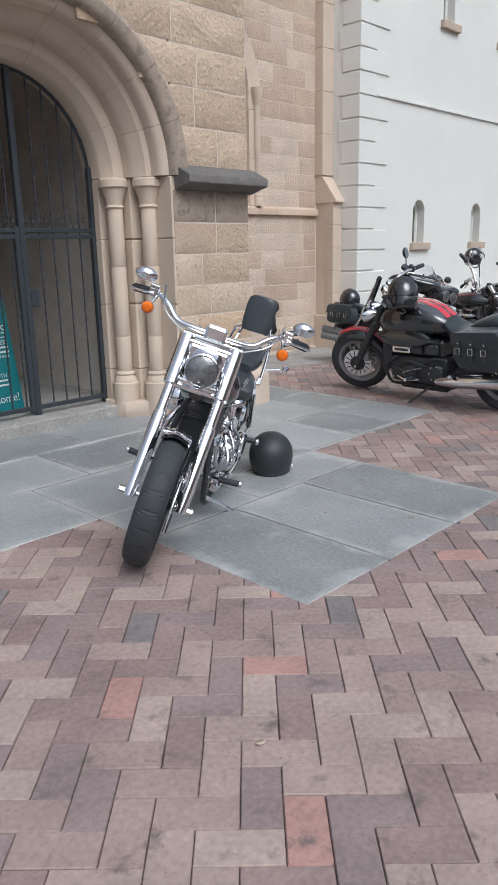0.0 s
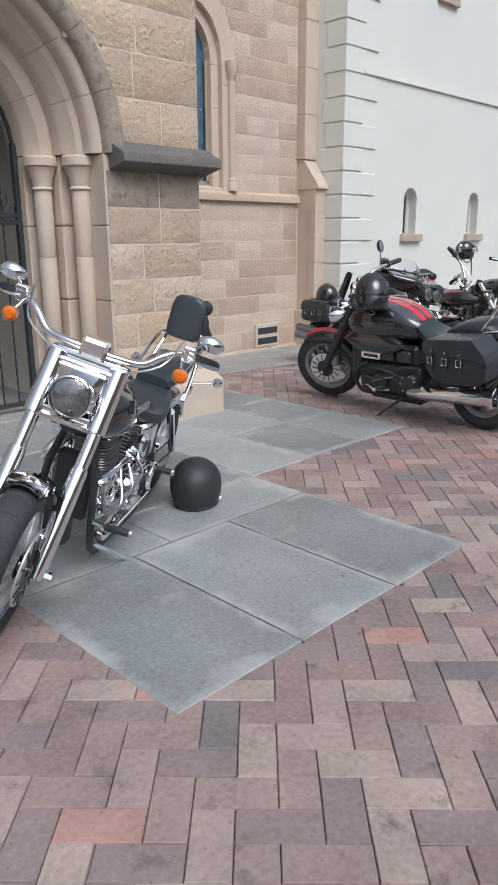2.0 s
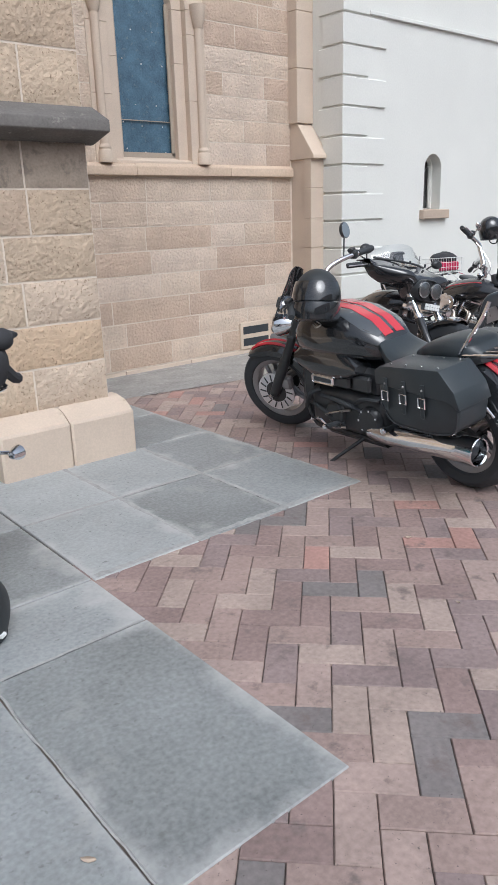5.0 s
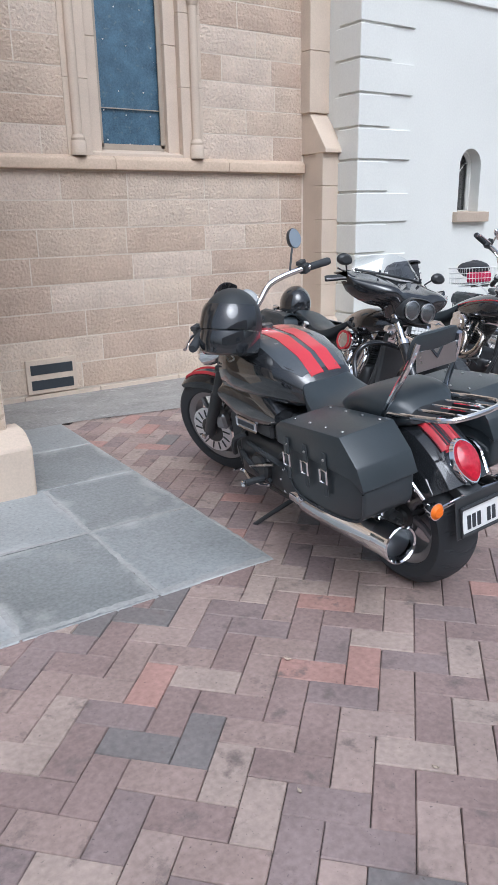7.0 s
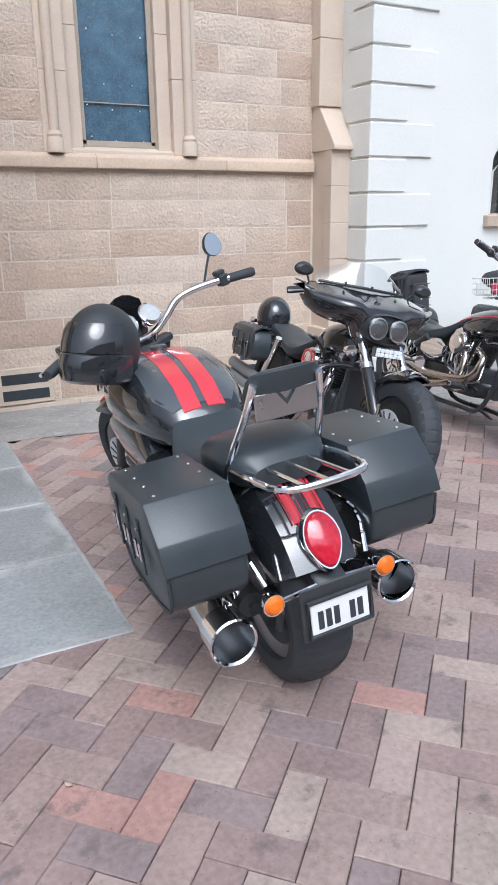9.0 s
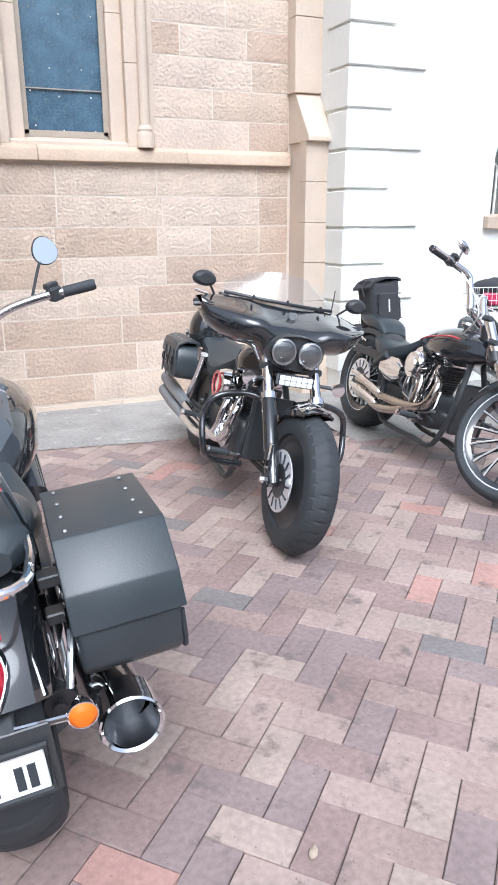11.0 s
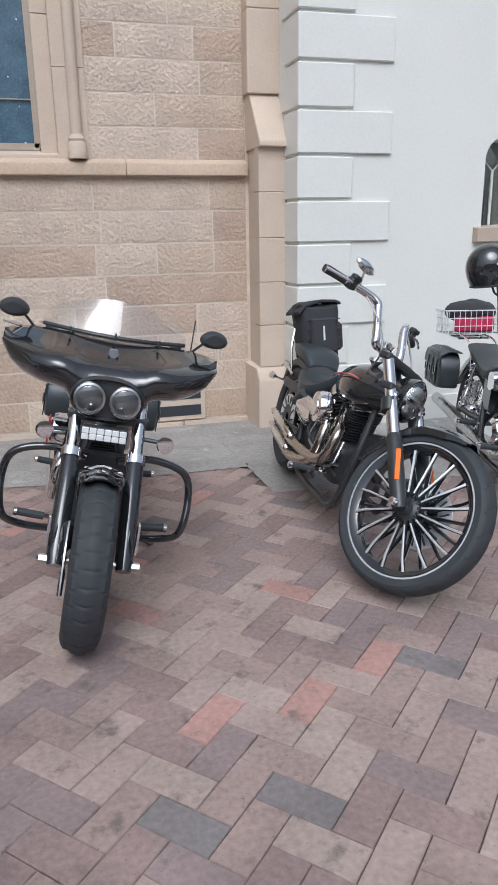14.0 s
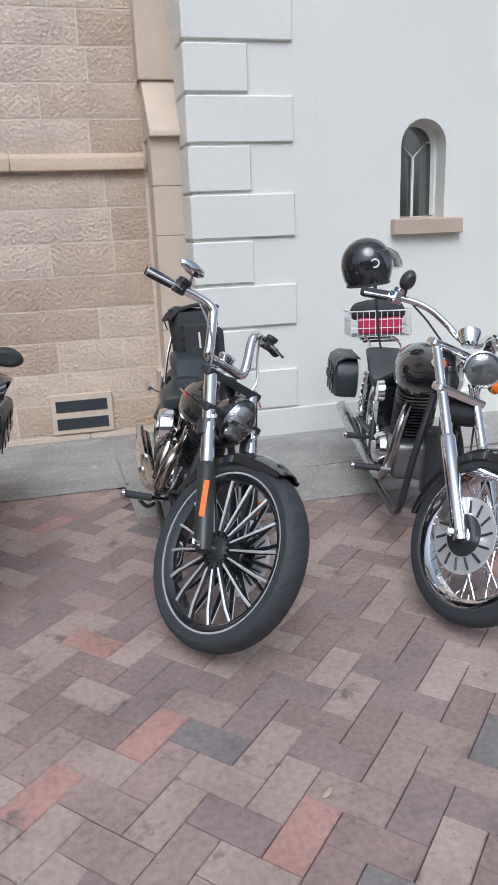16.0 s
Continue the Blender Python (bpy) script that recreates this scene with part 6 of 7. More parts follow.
# -- black cruiser with the batwing fairing --
def fairing_cruiser():
    root, wb = bike((7.575, 5.475), (7.435, 3.90), 12.5, "black cruiser motorcycle with batwing fairing and clear windscreen")
    r = 0.33
    axle, head = (wb, 0, r), (wb - 0.50, 0, 0.95)
    S = steer_matrix(axle, head, -1)
    SM = S @ Matrix.Translation((-0.32, -0.015, 0.0))
    SF = S @ Matrix.Translation((-0.32, -0.015, -0.015)) @ Matrix.Translation((wb, 0, 0.895)) @ Matrix.Diagonal((1.15, 1.08, 1.12, 1.0)) @ Matrix.Translation((-wb, 0, -0.895))
    wheel(root, "front_wheel", S @ pose(*axle), r, 0.15, 0.215, "solid", (-0.092,), M_SATIN, 3)
    wheel(root, "rear_wheel", pose(0, 0, r), r, 0.18, 0.215, "solid", (), M_SATIN, 3)
    fork(root, S, axle, head, 0.125, 0.027, 0.036, 0.52, M_CHROME, M_BLK, (1.0, 0.75), M_SATIN)
    for s in (-1, 1):
        part("fork_collar", tube([(wb - 0.255, s * 0.125, 0.645), (wb - 0.277, s * 0.125, 0.672)], 0.041, 14, 0), M_CHROME, root, m=S)
        part("reflector_strip", box(wb - 0.02, s * 0.16 - 0.006, 0.38, wb + 0.01, s * 0.16 + 0.006, 0.5, 0.003), M_CHROME, root, m=S)
        lp = part("spot_lamp", lathe([(0, -0.05), (0.022, -0.045), (0.033, 0.0), (0.035, 0.01), (0.028, 0.012)], 20, "X", at=(wb - 0.29, s * 0.235, 0.735)), M_CHROME, root, "small chrome auxiliary lamp", S)
        part("lens", lathe([(0, 0.012), (0.028, 0.008), (0.028, 0.002), (0, 0.002)], 20, "X", at=(wb - 0.29, s * 0.235, 0.735)), M_LENS, lp)
        part("lamp_arm", tube([(wb - 0.32, s * 0.22, 0.735), (wb - 0.34, s * 0.12, 0.735)], 0.009, 8, 0), M_SATIN, root, m=S)
    part("caliper", box(wb - 0.15, -0.115, r - 0.0, wb - 0.07, -0.07, r + 0.11, 0.014), M_SATIN, root, m=S)
    part("front_fender", fender_bm(wb, r, r + 0.026, 78, 165, 0.17, 0.05), M_BLK, root, "gloss black front mudguard", S)
    part("fender_trim", fender_bm(wb, r, r + 0.036, 82, 97, 0.15, 0.03), M_CHROME, root, "", S)
    # batwing fairing: sections across the bike from tip to tip
    secs = []
    n = 26
    for k in range(n + 1):
        f = -1 + 2 * k / n
        a = abs(f)
        y = 0.41 * f
        back = 0.13 * a ** 2.2                      # wings sweep back
        zt = 1.075 - 0.03 * a ** 5           # top edge
        zb = float(np.interp(a, (0, 0.27, 0.36, 0.46, 0.62, 0.8, 0.92, 1.0), (0.785, 0.80, 0.872, 0.885, 0.888, 0.908, 0.94, 0.99)))
        nose = wb - 0.06 - back
        mid = (zt + zb) / 2
        bul = 0.13 * (1 - a ** 3) + 0.10 * math.exp(-((a - 0.55) / 0.25) ** 2)
        ring = [(nose - 0.19 + 0.03 * a, y, zt), (nose - 0.085, y, zt - (zt - zb) * 0.14), (nose - 0.005 + bul * 0.25, y, mid + (zt - zb) * 0.18), (nose + bul * 0.35, y, mid - (zt - zb) * 0.08), (nose - 0.02 + bul * 0.2, y, zb + (zt - zb) * 0.14), (nose - 0.06, y, zb),
                (nose - 0.075, y, zb + 0.004), (nose - 0.04, y, zb + (zt - zb) * 0.2), (nose - 0.02, y, mid - 0.02), (nose - 0.04, y, mid + 0.04), (nose - 0.1, y, zt - (zt - zb) * 0.2), (nose - 0.2 + 0.03 * a, y, zt - 0.008)]
        out, inn = curve_pts([Vector(p) for p in ring[:6]], 3), curve_pts([Vector(p) for p in ring[6:]], 3)
        secs.append(out + inn)
    F = part("fairing", loft(secs), M_BLK, root, "gloss black batwing fairing", SF)
    F.data.set_sharp_from_angle(angle=radians(75))
    # twin lamps in an oval recess
    face = wb - 0.012
    part("lamp_bezel", loft([[(face + dx, q * 0.135 * math.copysign(abs(math.cos(a)) ** 0.8, math.cos(a)), 0.895 + q2 * 0.078 * math.sin(a)) for a in (2 * math.pi * j / 28 for j in range(28))] for dx, q, q2 in ((-0.05, 1.0, 1.0), (0.02, 1.0, 1.0), (0.03, 0.95, 0.93), (0.012, 0.9, 0.86))]), M_SATIN, F)
    for s in (-1, 1):
        l = part("headlight", lathe([(0.06, 0.0), (0.06, 0.02), (0.052, 0.026), (0.05, 0.012)], 26, "X", at=(face + 0.012, s * 0.064, 0.895)), M_BLK, F, "round projector lamp")
        part("lamp_bar", box(face + 0.022, s * 0.064 - 0.048, 0.889, face + 0.034, s * 0.064 + 0.048, 0.901, 0.002), M_SATIN, l)
        part("lamp_rim", lathe([(0.05, 0.0265), (0.057, 0.0235), (0.057, 0.0275), (0.05, 0.03)], 26, "X", at=(face + 0.012, s * 0.064, 0.895), closed=True), M_STEEL, l)
        part("reflector", lathe([(0.05, 0.016), (0.042, -0.008), (0.02, -0.016), (0.0, -0.018)], 26, "X", at=(face + 0.02, s * 0.064, 0.895)), M_GREY, l)
        for q in (-1, 1):
            part("led", ell((face + 0.022, s * 0.064, 0.895 + q * 0.024), 0.01, 0.016, 0.013, 12, 8), M_CHROME, l)
        part("lens", lathe([(0.051, 0.022), (0.035, 0.03), (0.001, 0.033)], 26, "X", at=(face + 0.012, s * 0.064, 0.895)), M_SCREEN, l)
    lb = part("led_bar", box(wb - 0.13, -0.09, 0.735, wb - 0.09, 0.09, 0.79, 0.004), M_SATIN, root, "white twin-row LED light bar", S @ Matrix.Translation((-0.16, -0.01, -0.01)))
    for k in range(6):
        for q in (0, 1):
            part("led", box(wb - 0.092, -0.087 + 0.029 * k + 0.001, 0.738 + 0.025 * q, wb - 0.084, -0.087 + 0.029 * (k + 1) - 0.001, 0.762 + 0.025 * q, 0.003), M_PLATE, lb)
    part("badge", prism([(-0.02, 1.035), (0, 1.015), (0.02, 1.035), (0.015, 1.055), (-0.015, 1.055)], "X", wb - 0.13, wb - 0.116, 0.002), M_GREY, F)
    # clear screen
    rings = []
    for q in range(7):
        f = q / 6
        row = []
        for k in range(13):
            y = -1 + k / 6
            w = 0.29 * (1 - 0.2 * f ** 3)
            row.append((wb - 0.225 - 0.06 * f - 0.10 * y * y, w * y, 1.07 + (0.145 - 0.06 * y * y) * f))
        rings.append(row)
    part("windscreen", loft(rings, closed=False, cap=False), M_SCREEN, F, "clear low windscreen")
    part("screen_strip", tube([(wb - 0.222 - 0.10 * y * y, 0.28 * y, 1.083) for y in (-1, -0.5, 0, 0.5, 1)], 0.008, 8, 4), M_SATIN, F)
    for y in (-0.17, 0, 0.17):
        part("screen_bolt", box(wb - 0.222, y - 0.005, 1.075, wb - 0.205, y + 0.005, 1.1, 0.003), M_IRON, F)
    for s in (-1, 1):
        mirror(root, (wb - 0.4, s * 0.34, 1.06), (wb - 0.34, s * 0.425, 1.14), (-1, 0, 0.05), (0.062, 0.04), SM, M_SATIN)
    part("aerial", tube([(wb - 0.4, 0.32, 1.02), (wb - 0.41, 0.32, 1.18)], 0.003, 6, 0), M_IRON, root, m=SF)
    part("lever_tip", tube([(wb - 0.32, -0.36, 1.06), (wb - 0.3, -0.43, 1.07)], 0.006, 6, 0), M_CHROME, root, m=SF)
    handlebar(root, SM, [(wb - 0.42, 0, 1.0), (wb - 0.42, -0.08, 1.0), (wb - 0.45, -0.2, 1.02), (wb - 0.5, -0.3, 1.03), (wb - 0.56, -0.4, 1.0)], 0.0155, M_SATIN)
    frame_tubes(root, wb, (wb - 0.52, 0, 0.88), 0.64)
    tk = part("fuel_tank", tank_bm(0.5, wb - 0.46, 0.76, 0.13, 0.34, 0.1), M_BLK, root, "gloss black fuel tank")
    part("seat", seat_bm([(-0.16, 0.76, 0.1, 0.05), (0.0, 0.75, 0.13, 0.09), (0.14, 0.71, 0.13, 0.09), (0.3, 0.66, 0.16, 0.1), (0.44, 0.66, 0.15, 0.1), (0.6, 0.74, 0.08, 0.05)]), M_LEATHER, root, "black two-up seat")
    part("rear_fender", fender_bm(0, r, r + 0.05, 30, 165, 0.2, 0.1), M_BLK, root)
    e = v_twin(root, 0.8, 0.4, M_CHROME, M_CHROME, M_SATIN, -1, 0.085, M_SATIN)
    part("air_badge", lathe([(0.055, -0.238), (0.07, -0.238), (0.07, -0.244), (0.055, -0.244)], 24, "Y", at=(0.81, 0, 0.6), closed=True), M_RED, e, "red ring on the air cleaner")
    # engine guard hoops, each side
    for s in (-1, 1):
        part("engine_guard", tube([(wb - 0.36, s * 0.06, 0.62), (wb - 0.4, s * 0.2, 0.635), (wb - 0.4, s * 0.34, 0.6), (wb - 0.41, s * 0.385, 0.5), (wb - 0.36, s * 0.37, 0.35), (wb - 0.44, s * 0.3, 0.27), (wb - 0.47, s * 0.12, 0.25)], 0.0165, 12, 5), M_BLK, root, "black engine guard hoop")
        peg(root, wb - 0.45, s * 0.2, 0.31, s, M_STEEL)
        peg(root, 0.45, s * 0.18, 0.33, s)
        part("shock", tube([(0.03, s * 0.16, 0.34), (0.2, s * 0.16, 0.66)], 0.025, 12, 0), M_CHROME, root)
        part("fender_strut", box(-0.16, s * 0.12 - 0.008, 0.6, 0.26, s * 0.12 + 0.008, 0.66, 0.006), M_CHROME, root)
        saddlebag(root, "pannier", -0.3, 0.12, 0.46, 0.7, s * 0.17, s, 0.14, M_LEATHER, True, 0.45)
        lamp_indicator(root, (-0.3, s * 0.16, 0.73), -1, None, (-0.2, s * 0.1, 0.7), 0.026)
    part("cooling_panel", box(wb - 0.5, -0.12, 0.28, wb - 0.455, 0.12, 0.62, 0.015), M_SATIN, root)
    for k in range(2):
        part("exhaust_pipe", tube([(0.74 + 0.17 * k, -0.1, 0.58), (0.84 + 0.17 * k, -0.17, 0.5), (0.78 + 0.12 * k, -0.19, 0.32), (0.5, -0.2, 0.24 + 0.07 * k), (0.1, -0.22, 0.26 + 0.08 * k)], [0.022, 0.022, 0.023, 0.026, 0.03], 12, 5), M_CHROME, root)
        part("silencer", tube([(0.2, -0.215, 0.255 + 0.08 * k), (-0.1, -0.225, 0.275 + 0.085 * k), (-0.38, -0.23, 0.295 + 0.09 * k)], [0.03, 0.042, 0.042], 16, 0), M_GREY, root, "dull grey silencer")
    side_stand(root, (0.72, 0.3, 0.07), 0.6, 0.16)
    return root


fairing_cruiser()
hs = helmet(pose(7.68, 5.62, 0.665, 6, 8, 60), "glossy dark helmet with pale star marks on the seat", M_BLK)
for k, (a, b) in enumerate(((-0.9, 0.5), (-0.5, 0.2), (-1.3, 0.25))):
    c = Vector((math.cos(a) * math.cos(b) * 0.149, math.sin(a) * math.cos(b) * 0.129, 0.125 + math.sin(b) * 0.149))
    R = Vector((math.cos(a), math.sin(a), b)).to_track_quat("Z", "Y").to_matrix().to_4x4()
    star = [((0.028 if j % 2 == 0 else 0.012) * math.cos(math.pi * j / 5), (0.028 if j % 2 == 0 else 0.012) * math.sin(math.pi * j / 5)) for j in range(10)]
    bm = prism(star, "Z", -0.004, 0.003)
    part("star_mark", bm, M_STEEL, hs, m=Matrix.Translation(c) @ R)


# -- long black cruiser with the tall multi-spoke front wheel --
def tall_wheel_cruiser():
    root, wb = bike((8.87, 5.57), (8.765, 3.93), 13, "black custom cruiser motorcycle with a tall spoked front wheel")
    r = 0.355
    axle, head = (wb, 0, r), (wb - 0.46, 0, 0.9)
    S = steer_matrix(axle, head, 33)
    SB = Matrix.Translation((-0.18, 0.0, 0.0)) @ S
    wheel(root, "front_wheel", S @ pose(*axle), r, 0.12, 0.292, "turbine", (0.07,), M_BLK, 4)
    wheel(root, "rear_wheel", pose(0, 0, r - 0.01), r - 0.01, 0.22, 0.235, "turbine", (-0.11,), M_BLK, 4)
    fork(root, S, axle, head, 0.12, 0.027, 0.034, 0.44, M_CHROME, M_SATIN, (0.99, 0.77), M_SATIN)
    for s in (-1, 1):
        part("fork_boot", tube([(wb - 0.29, s * 0.12, 0.675), (wb - 0.325, s * 0.12, 0.725)], 0.036, 14, 0), M_SATIN, root, m=S)
        part("side_reflector", tube([(wb - 0.055, s * 0.145, 0.435), (wb - 0.125, s * 0.145, 0.55)], 0.014, 4, 0), M_AMBER, root, "amber side reflector", S)
    part("caliper", box(wb - 0.14, 0.05, r + 0.02, wb - 0.06, 0.1, r + 0.12, 0.014), M_SATIN, root, m=S)
    part("front_fender", fender_bm(wb, r, r + 0.02, 76, 168, 0.14, 0.05), M_BLK, root, "short black front mudguard", S)
    # oval headlamp
    hl = part("headlight", loft([[(wb - 0.3 + dx, q * 0.075 * math.cos(a), 0.77 + q * 0.105 * math.sin(a)) for a in (2 * math.pi * j / 26 for j in range(26))] for dx, q in ((-0.13, 0.4), (-0.09, 0.85), (-0.02, 1.0), (0.0, 1.0), (0.004, 0.93))]), M_BLK, root, "oval black headlamp", S)
    for k, (z, q) in enumerate(((0.045, 0.85), (-0.045, 0.85), (0.0, 1.0))):
        part("reflector", ell((wb - 0.3, 0, 0.77 + z), 0.022, 0.058 * q, 0.03, 16, 10), M_LENS, hl)
    part("lens", loft([[(wb - 0.3 + dx, q * 0.075 * math.cos(a), 0.77 + q * 0.105 * math.sin(a)) for a in (2 * math.pi * j / 26 for j in range(26))] for dx, q in ((0.002, 0.96), (0.022, 0.8), (0.034, 0.5), (0.038, 0.05))], cap=False), M_SCREEN, hl, "clear lens")
    part("bezel_bar", box(wb - 0.285, -0.068, 0.762, wb - 0.275, 0.068, 0.778, 0.003), M_STEEL, hl)
    # tall drag-style bars
    handlebar(root, SB, [(wb - 0.48, -0.02, 0.93), (wb - 0.48, -0.1, 0.93), (wb - 0.5, -0.115, 0.98), (wb - 0.56, -0.125, 1.08), (wb - 0.58, -0.14, 1.115), (wb - 0.62, -0.2, 1.125), (wb - 0.72, -0.42, 1.11)], 0.021, M_CHROME, sub_mat=M_SATIN)
    for s in (-1, 1):
        if s < 0:
            mirror(root, (wb - 0.63, s * 0.25, 1.13), (wb - 0.61, s * 0.30, 1.215), (-1, 0, 1.1), (0.07, 0.026), SB, M_CHROME)
        part("cable", tube([(wb - 0.62, s * 0.2, 1.12), (wb - 0.5, s * 0.15, 1.03), (wb - 0.4, s * 0.13, 0.9), (wb - 0.5, s * 0.05, 0.75)], 0.005, 6, 5), M_STEEL, root, m=SB)
    part("instrument", lathe([(0, 0.0), (0.035, 0.0), (0.04, 0.02), (0.03, 0.03), (0, 0.032)], 20, at=(wb - 0.5, 0, 0.95)), M_CHROME, root, m=SB)
    frame_tubes(root, wb, (wb - 0.5, 0, 0.82), 0.58)
    tk = part("fuel_tank", tank_bm(0.5, wb - 0.4, 0.735, 0.15, 0.34, 0.09), M_BLK, root, "gloss black tank with red pinstripe")
    for s in (-1, 1):
        part("pinstripe", tube([(0.66, s * 0.12, 0.735), (0.8, s * 0.152, 0.77), (1.0, s * 0.166, 0.80), (1.1, s * 0.158, 0.80)], 0.005, 6, 4), M_RED, tk, "red pinstripe")
    part("filler_cap", lathe([(0, 0.9), (0.032, 0.899), (0.036, 0.885), (0, 0.84)], 20, at=(0.98, -0.04, 0.0)), M_CHROME, tk)
    part("seat", seat_bm([(0.06, 0.70, 0.1, 0.06), (0.2, 0.68, 0.16, 0.12), (0.36, 0.65, 0.175, 0.12), (0.5, 0.69, 0.12, 0.1), (0.6, 0.75, 0.07, 0.05)]), M_LEATHER, root, "black leather solo seat")
    part("pillion_seat", seat_bm([(-0.24, 0.80, 0.09, 0.05), (-0.1, 0.815, 0.12, 0.1), (0.06, 0.80, 0.12, 0.1), (0.16, 0.72, 0.09, 0.06)]), M_LEATHER, root)
    part("rear_fender", fender_bm(0, r, r + 0.03, 55, 150, 0.22, 0.06), M_SATIN, root)
    for s in (-1, 1):
        part("sissy_bar", tube([(-0.05, s * 0.13, 0.62), (-0.2, s * 0.12, 0.78), (-0.26, s * 0.09, 0.95), (-0.26, 0, 0.99)], 0.009, 8, 4), M_CHROME, root)
        part("fender_strut", box(-0.14, s * 0.13 - 0.008, 0.52, 0.3, s * 0.13 + 0.008, 0.58, 0.006), M_SATIN, root)
        lamp_indicator(root, (-0.2, s * 0.2, 0.56), -1, None, (-0.12, s * 0.13, 0.55), 0.025)
        peg(root, wb - 0.68, s * 0.22, 0.29, s, M_CHROME, 0.12)
        part("control_arm", tube([(wb - 0.9, s * 0.16, 0.25), (wb - 0.75, s * 0.19, 0.27), (wb - 0.68, s * 0.22, 0.29)], 0.011, 8, 3), M_SATIN, root)
    part("brake_pedal", tube([(wb - 0.72, -0.2, 0.25), (wb - 0.62, -0.24, 0.27), (wb - 0.58, -0.28, 0.31)], 0.009, 8, 3), M_SATIN, root)
    v_twin(root, 0.78, 0.38, M_CHROME, M_CHROME, M_SATIN, -1, 0.085, M_SATIN)
    for k in range(2):
        ex = part("exhaust_pipe", tube([(0.7 + 0.2 * k, -0.1, 0.56), (0.86 + 0.18 * k, -0.17, 0.5), (0.84 + 0.12 * k, -0.2, 0.32 + 0.03 * k), (0.55, -0.21, 0.24 + 0.075 * k), (0.36, -0.22, 0.27 + 0.08 * k), (0.2, -0.225, 0.29 + 0.08 * k)], [0.024, 0.026, 0.028, 0.03, 0.031, 0.031], 14, 6), M_EXH, root, "swept chrome exhaust pipe with a bronze-beige reflection in its colour")
    for k in range(2):
        part("heat_shield", tube([(0.5 + 0.02 * k, -0.235, 0.268 + 0.075 * k), (0.3, -0.25, 0.305 + 0.08 * k), (0.16, -0.25, 0.32 + 0.082 * k)], [0.02, 0.022, 0.02], 10, 4), M_CHROME, root, "chrome heat shield")
        part("fork_clamp_bolt", lathe([(0, 0), (0.01, 0), (0.01, 0.012), (0, 0.012)], 6, "X", at=(wb - 0.31, -0.12 + 0.24 * k, 0.76)), M_CHROME, root, m=S)
    for k in range(4):
        part("oil_line", tube([(0.62 + 0.04 * k, -0.14, 0.5), (0.7 + 0.05 * k, -0.2, 0.42 - 0.03 * k), (0.9 + 0.04 * k, -0.16, 0.34), (1.0, -0.11, 0.28 + 0.06 * k)], 0.008, 8, 4), M_STEEL if k % 2 else M_RUB, root)
    part("shock_reservoir", tube([(0.28, -0.17, 0.5), (0.4, -0.17, 0.58)], 0.026, 12, 0), M_SATIN, root)
    part("wheel_guard", tube([(0.05, -0.15, 0.62), (-0.16, -0.15, 0.66), (-0.28, -0.13, 0.62)], 0.01, 8, 4), M_CHROME, root)
    part("engine_side_cover", loft([oval(x, -0.16, z, 0.03, h, 14, 2.6) for x, z, h in ((0.36, 0.5, 0.04), (0.45, 0.5, 0.08), (0.55, 0.5, 0.08), (0.62, 0.5, 0.04))]), M_CHROME, root)
    part("radiator", box(wb - 0.55, -0.08, 0.24, wb - 0.5, 0.08, 0.55, 0.012), M_SATIN, root)
    side_stand(root, (0.8, 0.3, 0.055), 0.7, 0.15)
    return root


tall_wheel_cruiser()


def tail_bag():
    b = thing("travel_bag", pose(9.105, 5.74, 0.68, -8, 0, 6), "upright black nylon roll bag strapped to the pillion seat", "bag")
    rings = []
    for z, q in ((0.0, 0.9), (0.03, 1.0), (0.18, 1.02), (0.3, 1.1), (0.345, 1.06), (0.36, 0.8)):
        rings.append([(q * 0.125 * math.copysign(abs(math.cos(a)) ** 0.5, math.cos(a)), q * 0.1 * math.copysign(abs(math.sin(a)) ** 0.5, math.sin(a)), z + (0.02 * math.cos(2 * a) if z > 0.3 else 0)) for a in (2 * math.pi * j / 28 for j in range(28))])
    body = part("body", loft(rings), M_CLOTH, b)
    part("top_flap", loft([[(x, y * 0.1, 0.35 + 0.025 * math.sin(6 * x) + z) for y in (-1, 1)] + [(x, y * 0.1, 0.365 + 0.025 * math.sin(6 * x) + z) for y in (1, -1)] for x, z in ((-0.16, -0.03), (-0.11, 0.01), (0, 0.02), (0.1, 0.0), (0.135, -0.02))]), M_CLOTH, b)
    part("side_pocket", box(0.1, -0.07, 0.06, 0.165, 0.07, 0.24, 0.02), M_CLOTH, b)
    part("front_pocket", box(-0.09, -0.128, 0.05, 0.09, -0.1, 0.27, 0.012), M_CLOTH, b)
    part("reflective_tab", box(-0.012, -0.134, 0.13, -0.002, -0.127, 0.22), M_PLATE, b)
    for z in (0.08, 0.14, 0.2, 0.26):
        part("strap", tube([(0.118 * math.cos(a), -0.112 if math.sin(a) < 0 else 0.112, z) for a in (math.pi * 1.02, math.pi * 1.3, math.pi * 1.7, math.pi * 1.98)], 0.004, 6, 0), M_SATIN, b)
    part("loose_strap", tube([(-0.13, -0.03, 0.36), (-0.18, -0.04, 0.32), (-0.17, -0.05, 0.25)], 0.005, 6, 3), M_CLOTH, b)
    return b


tail_bag()


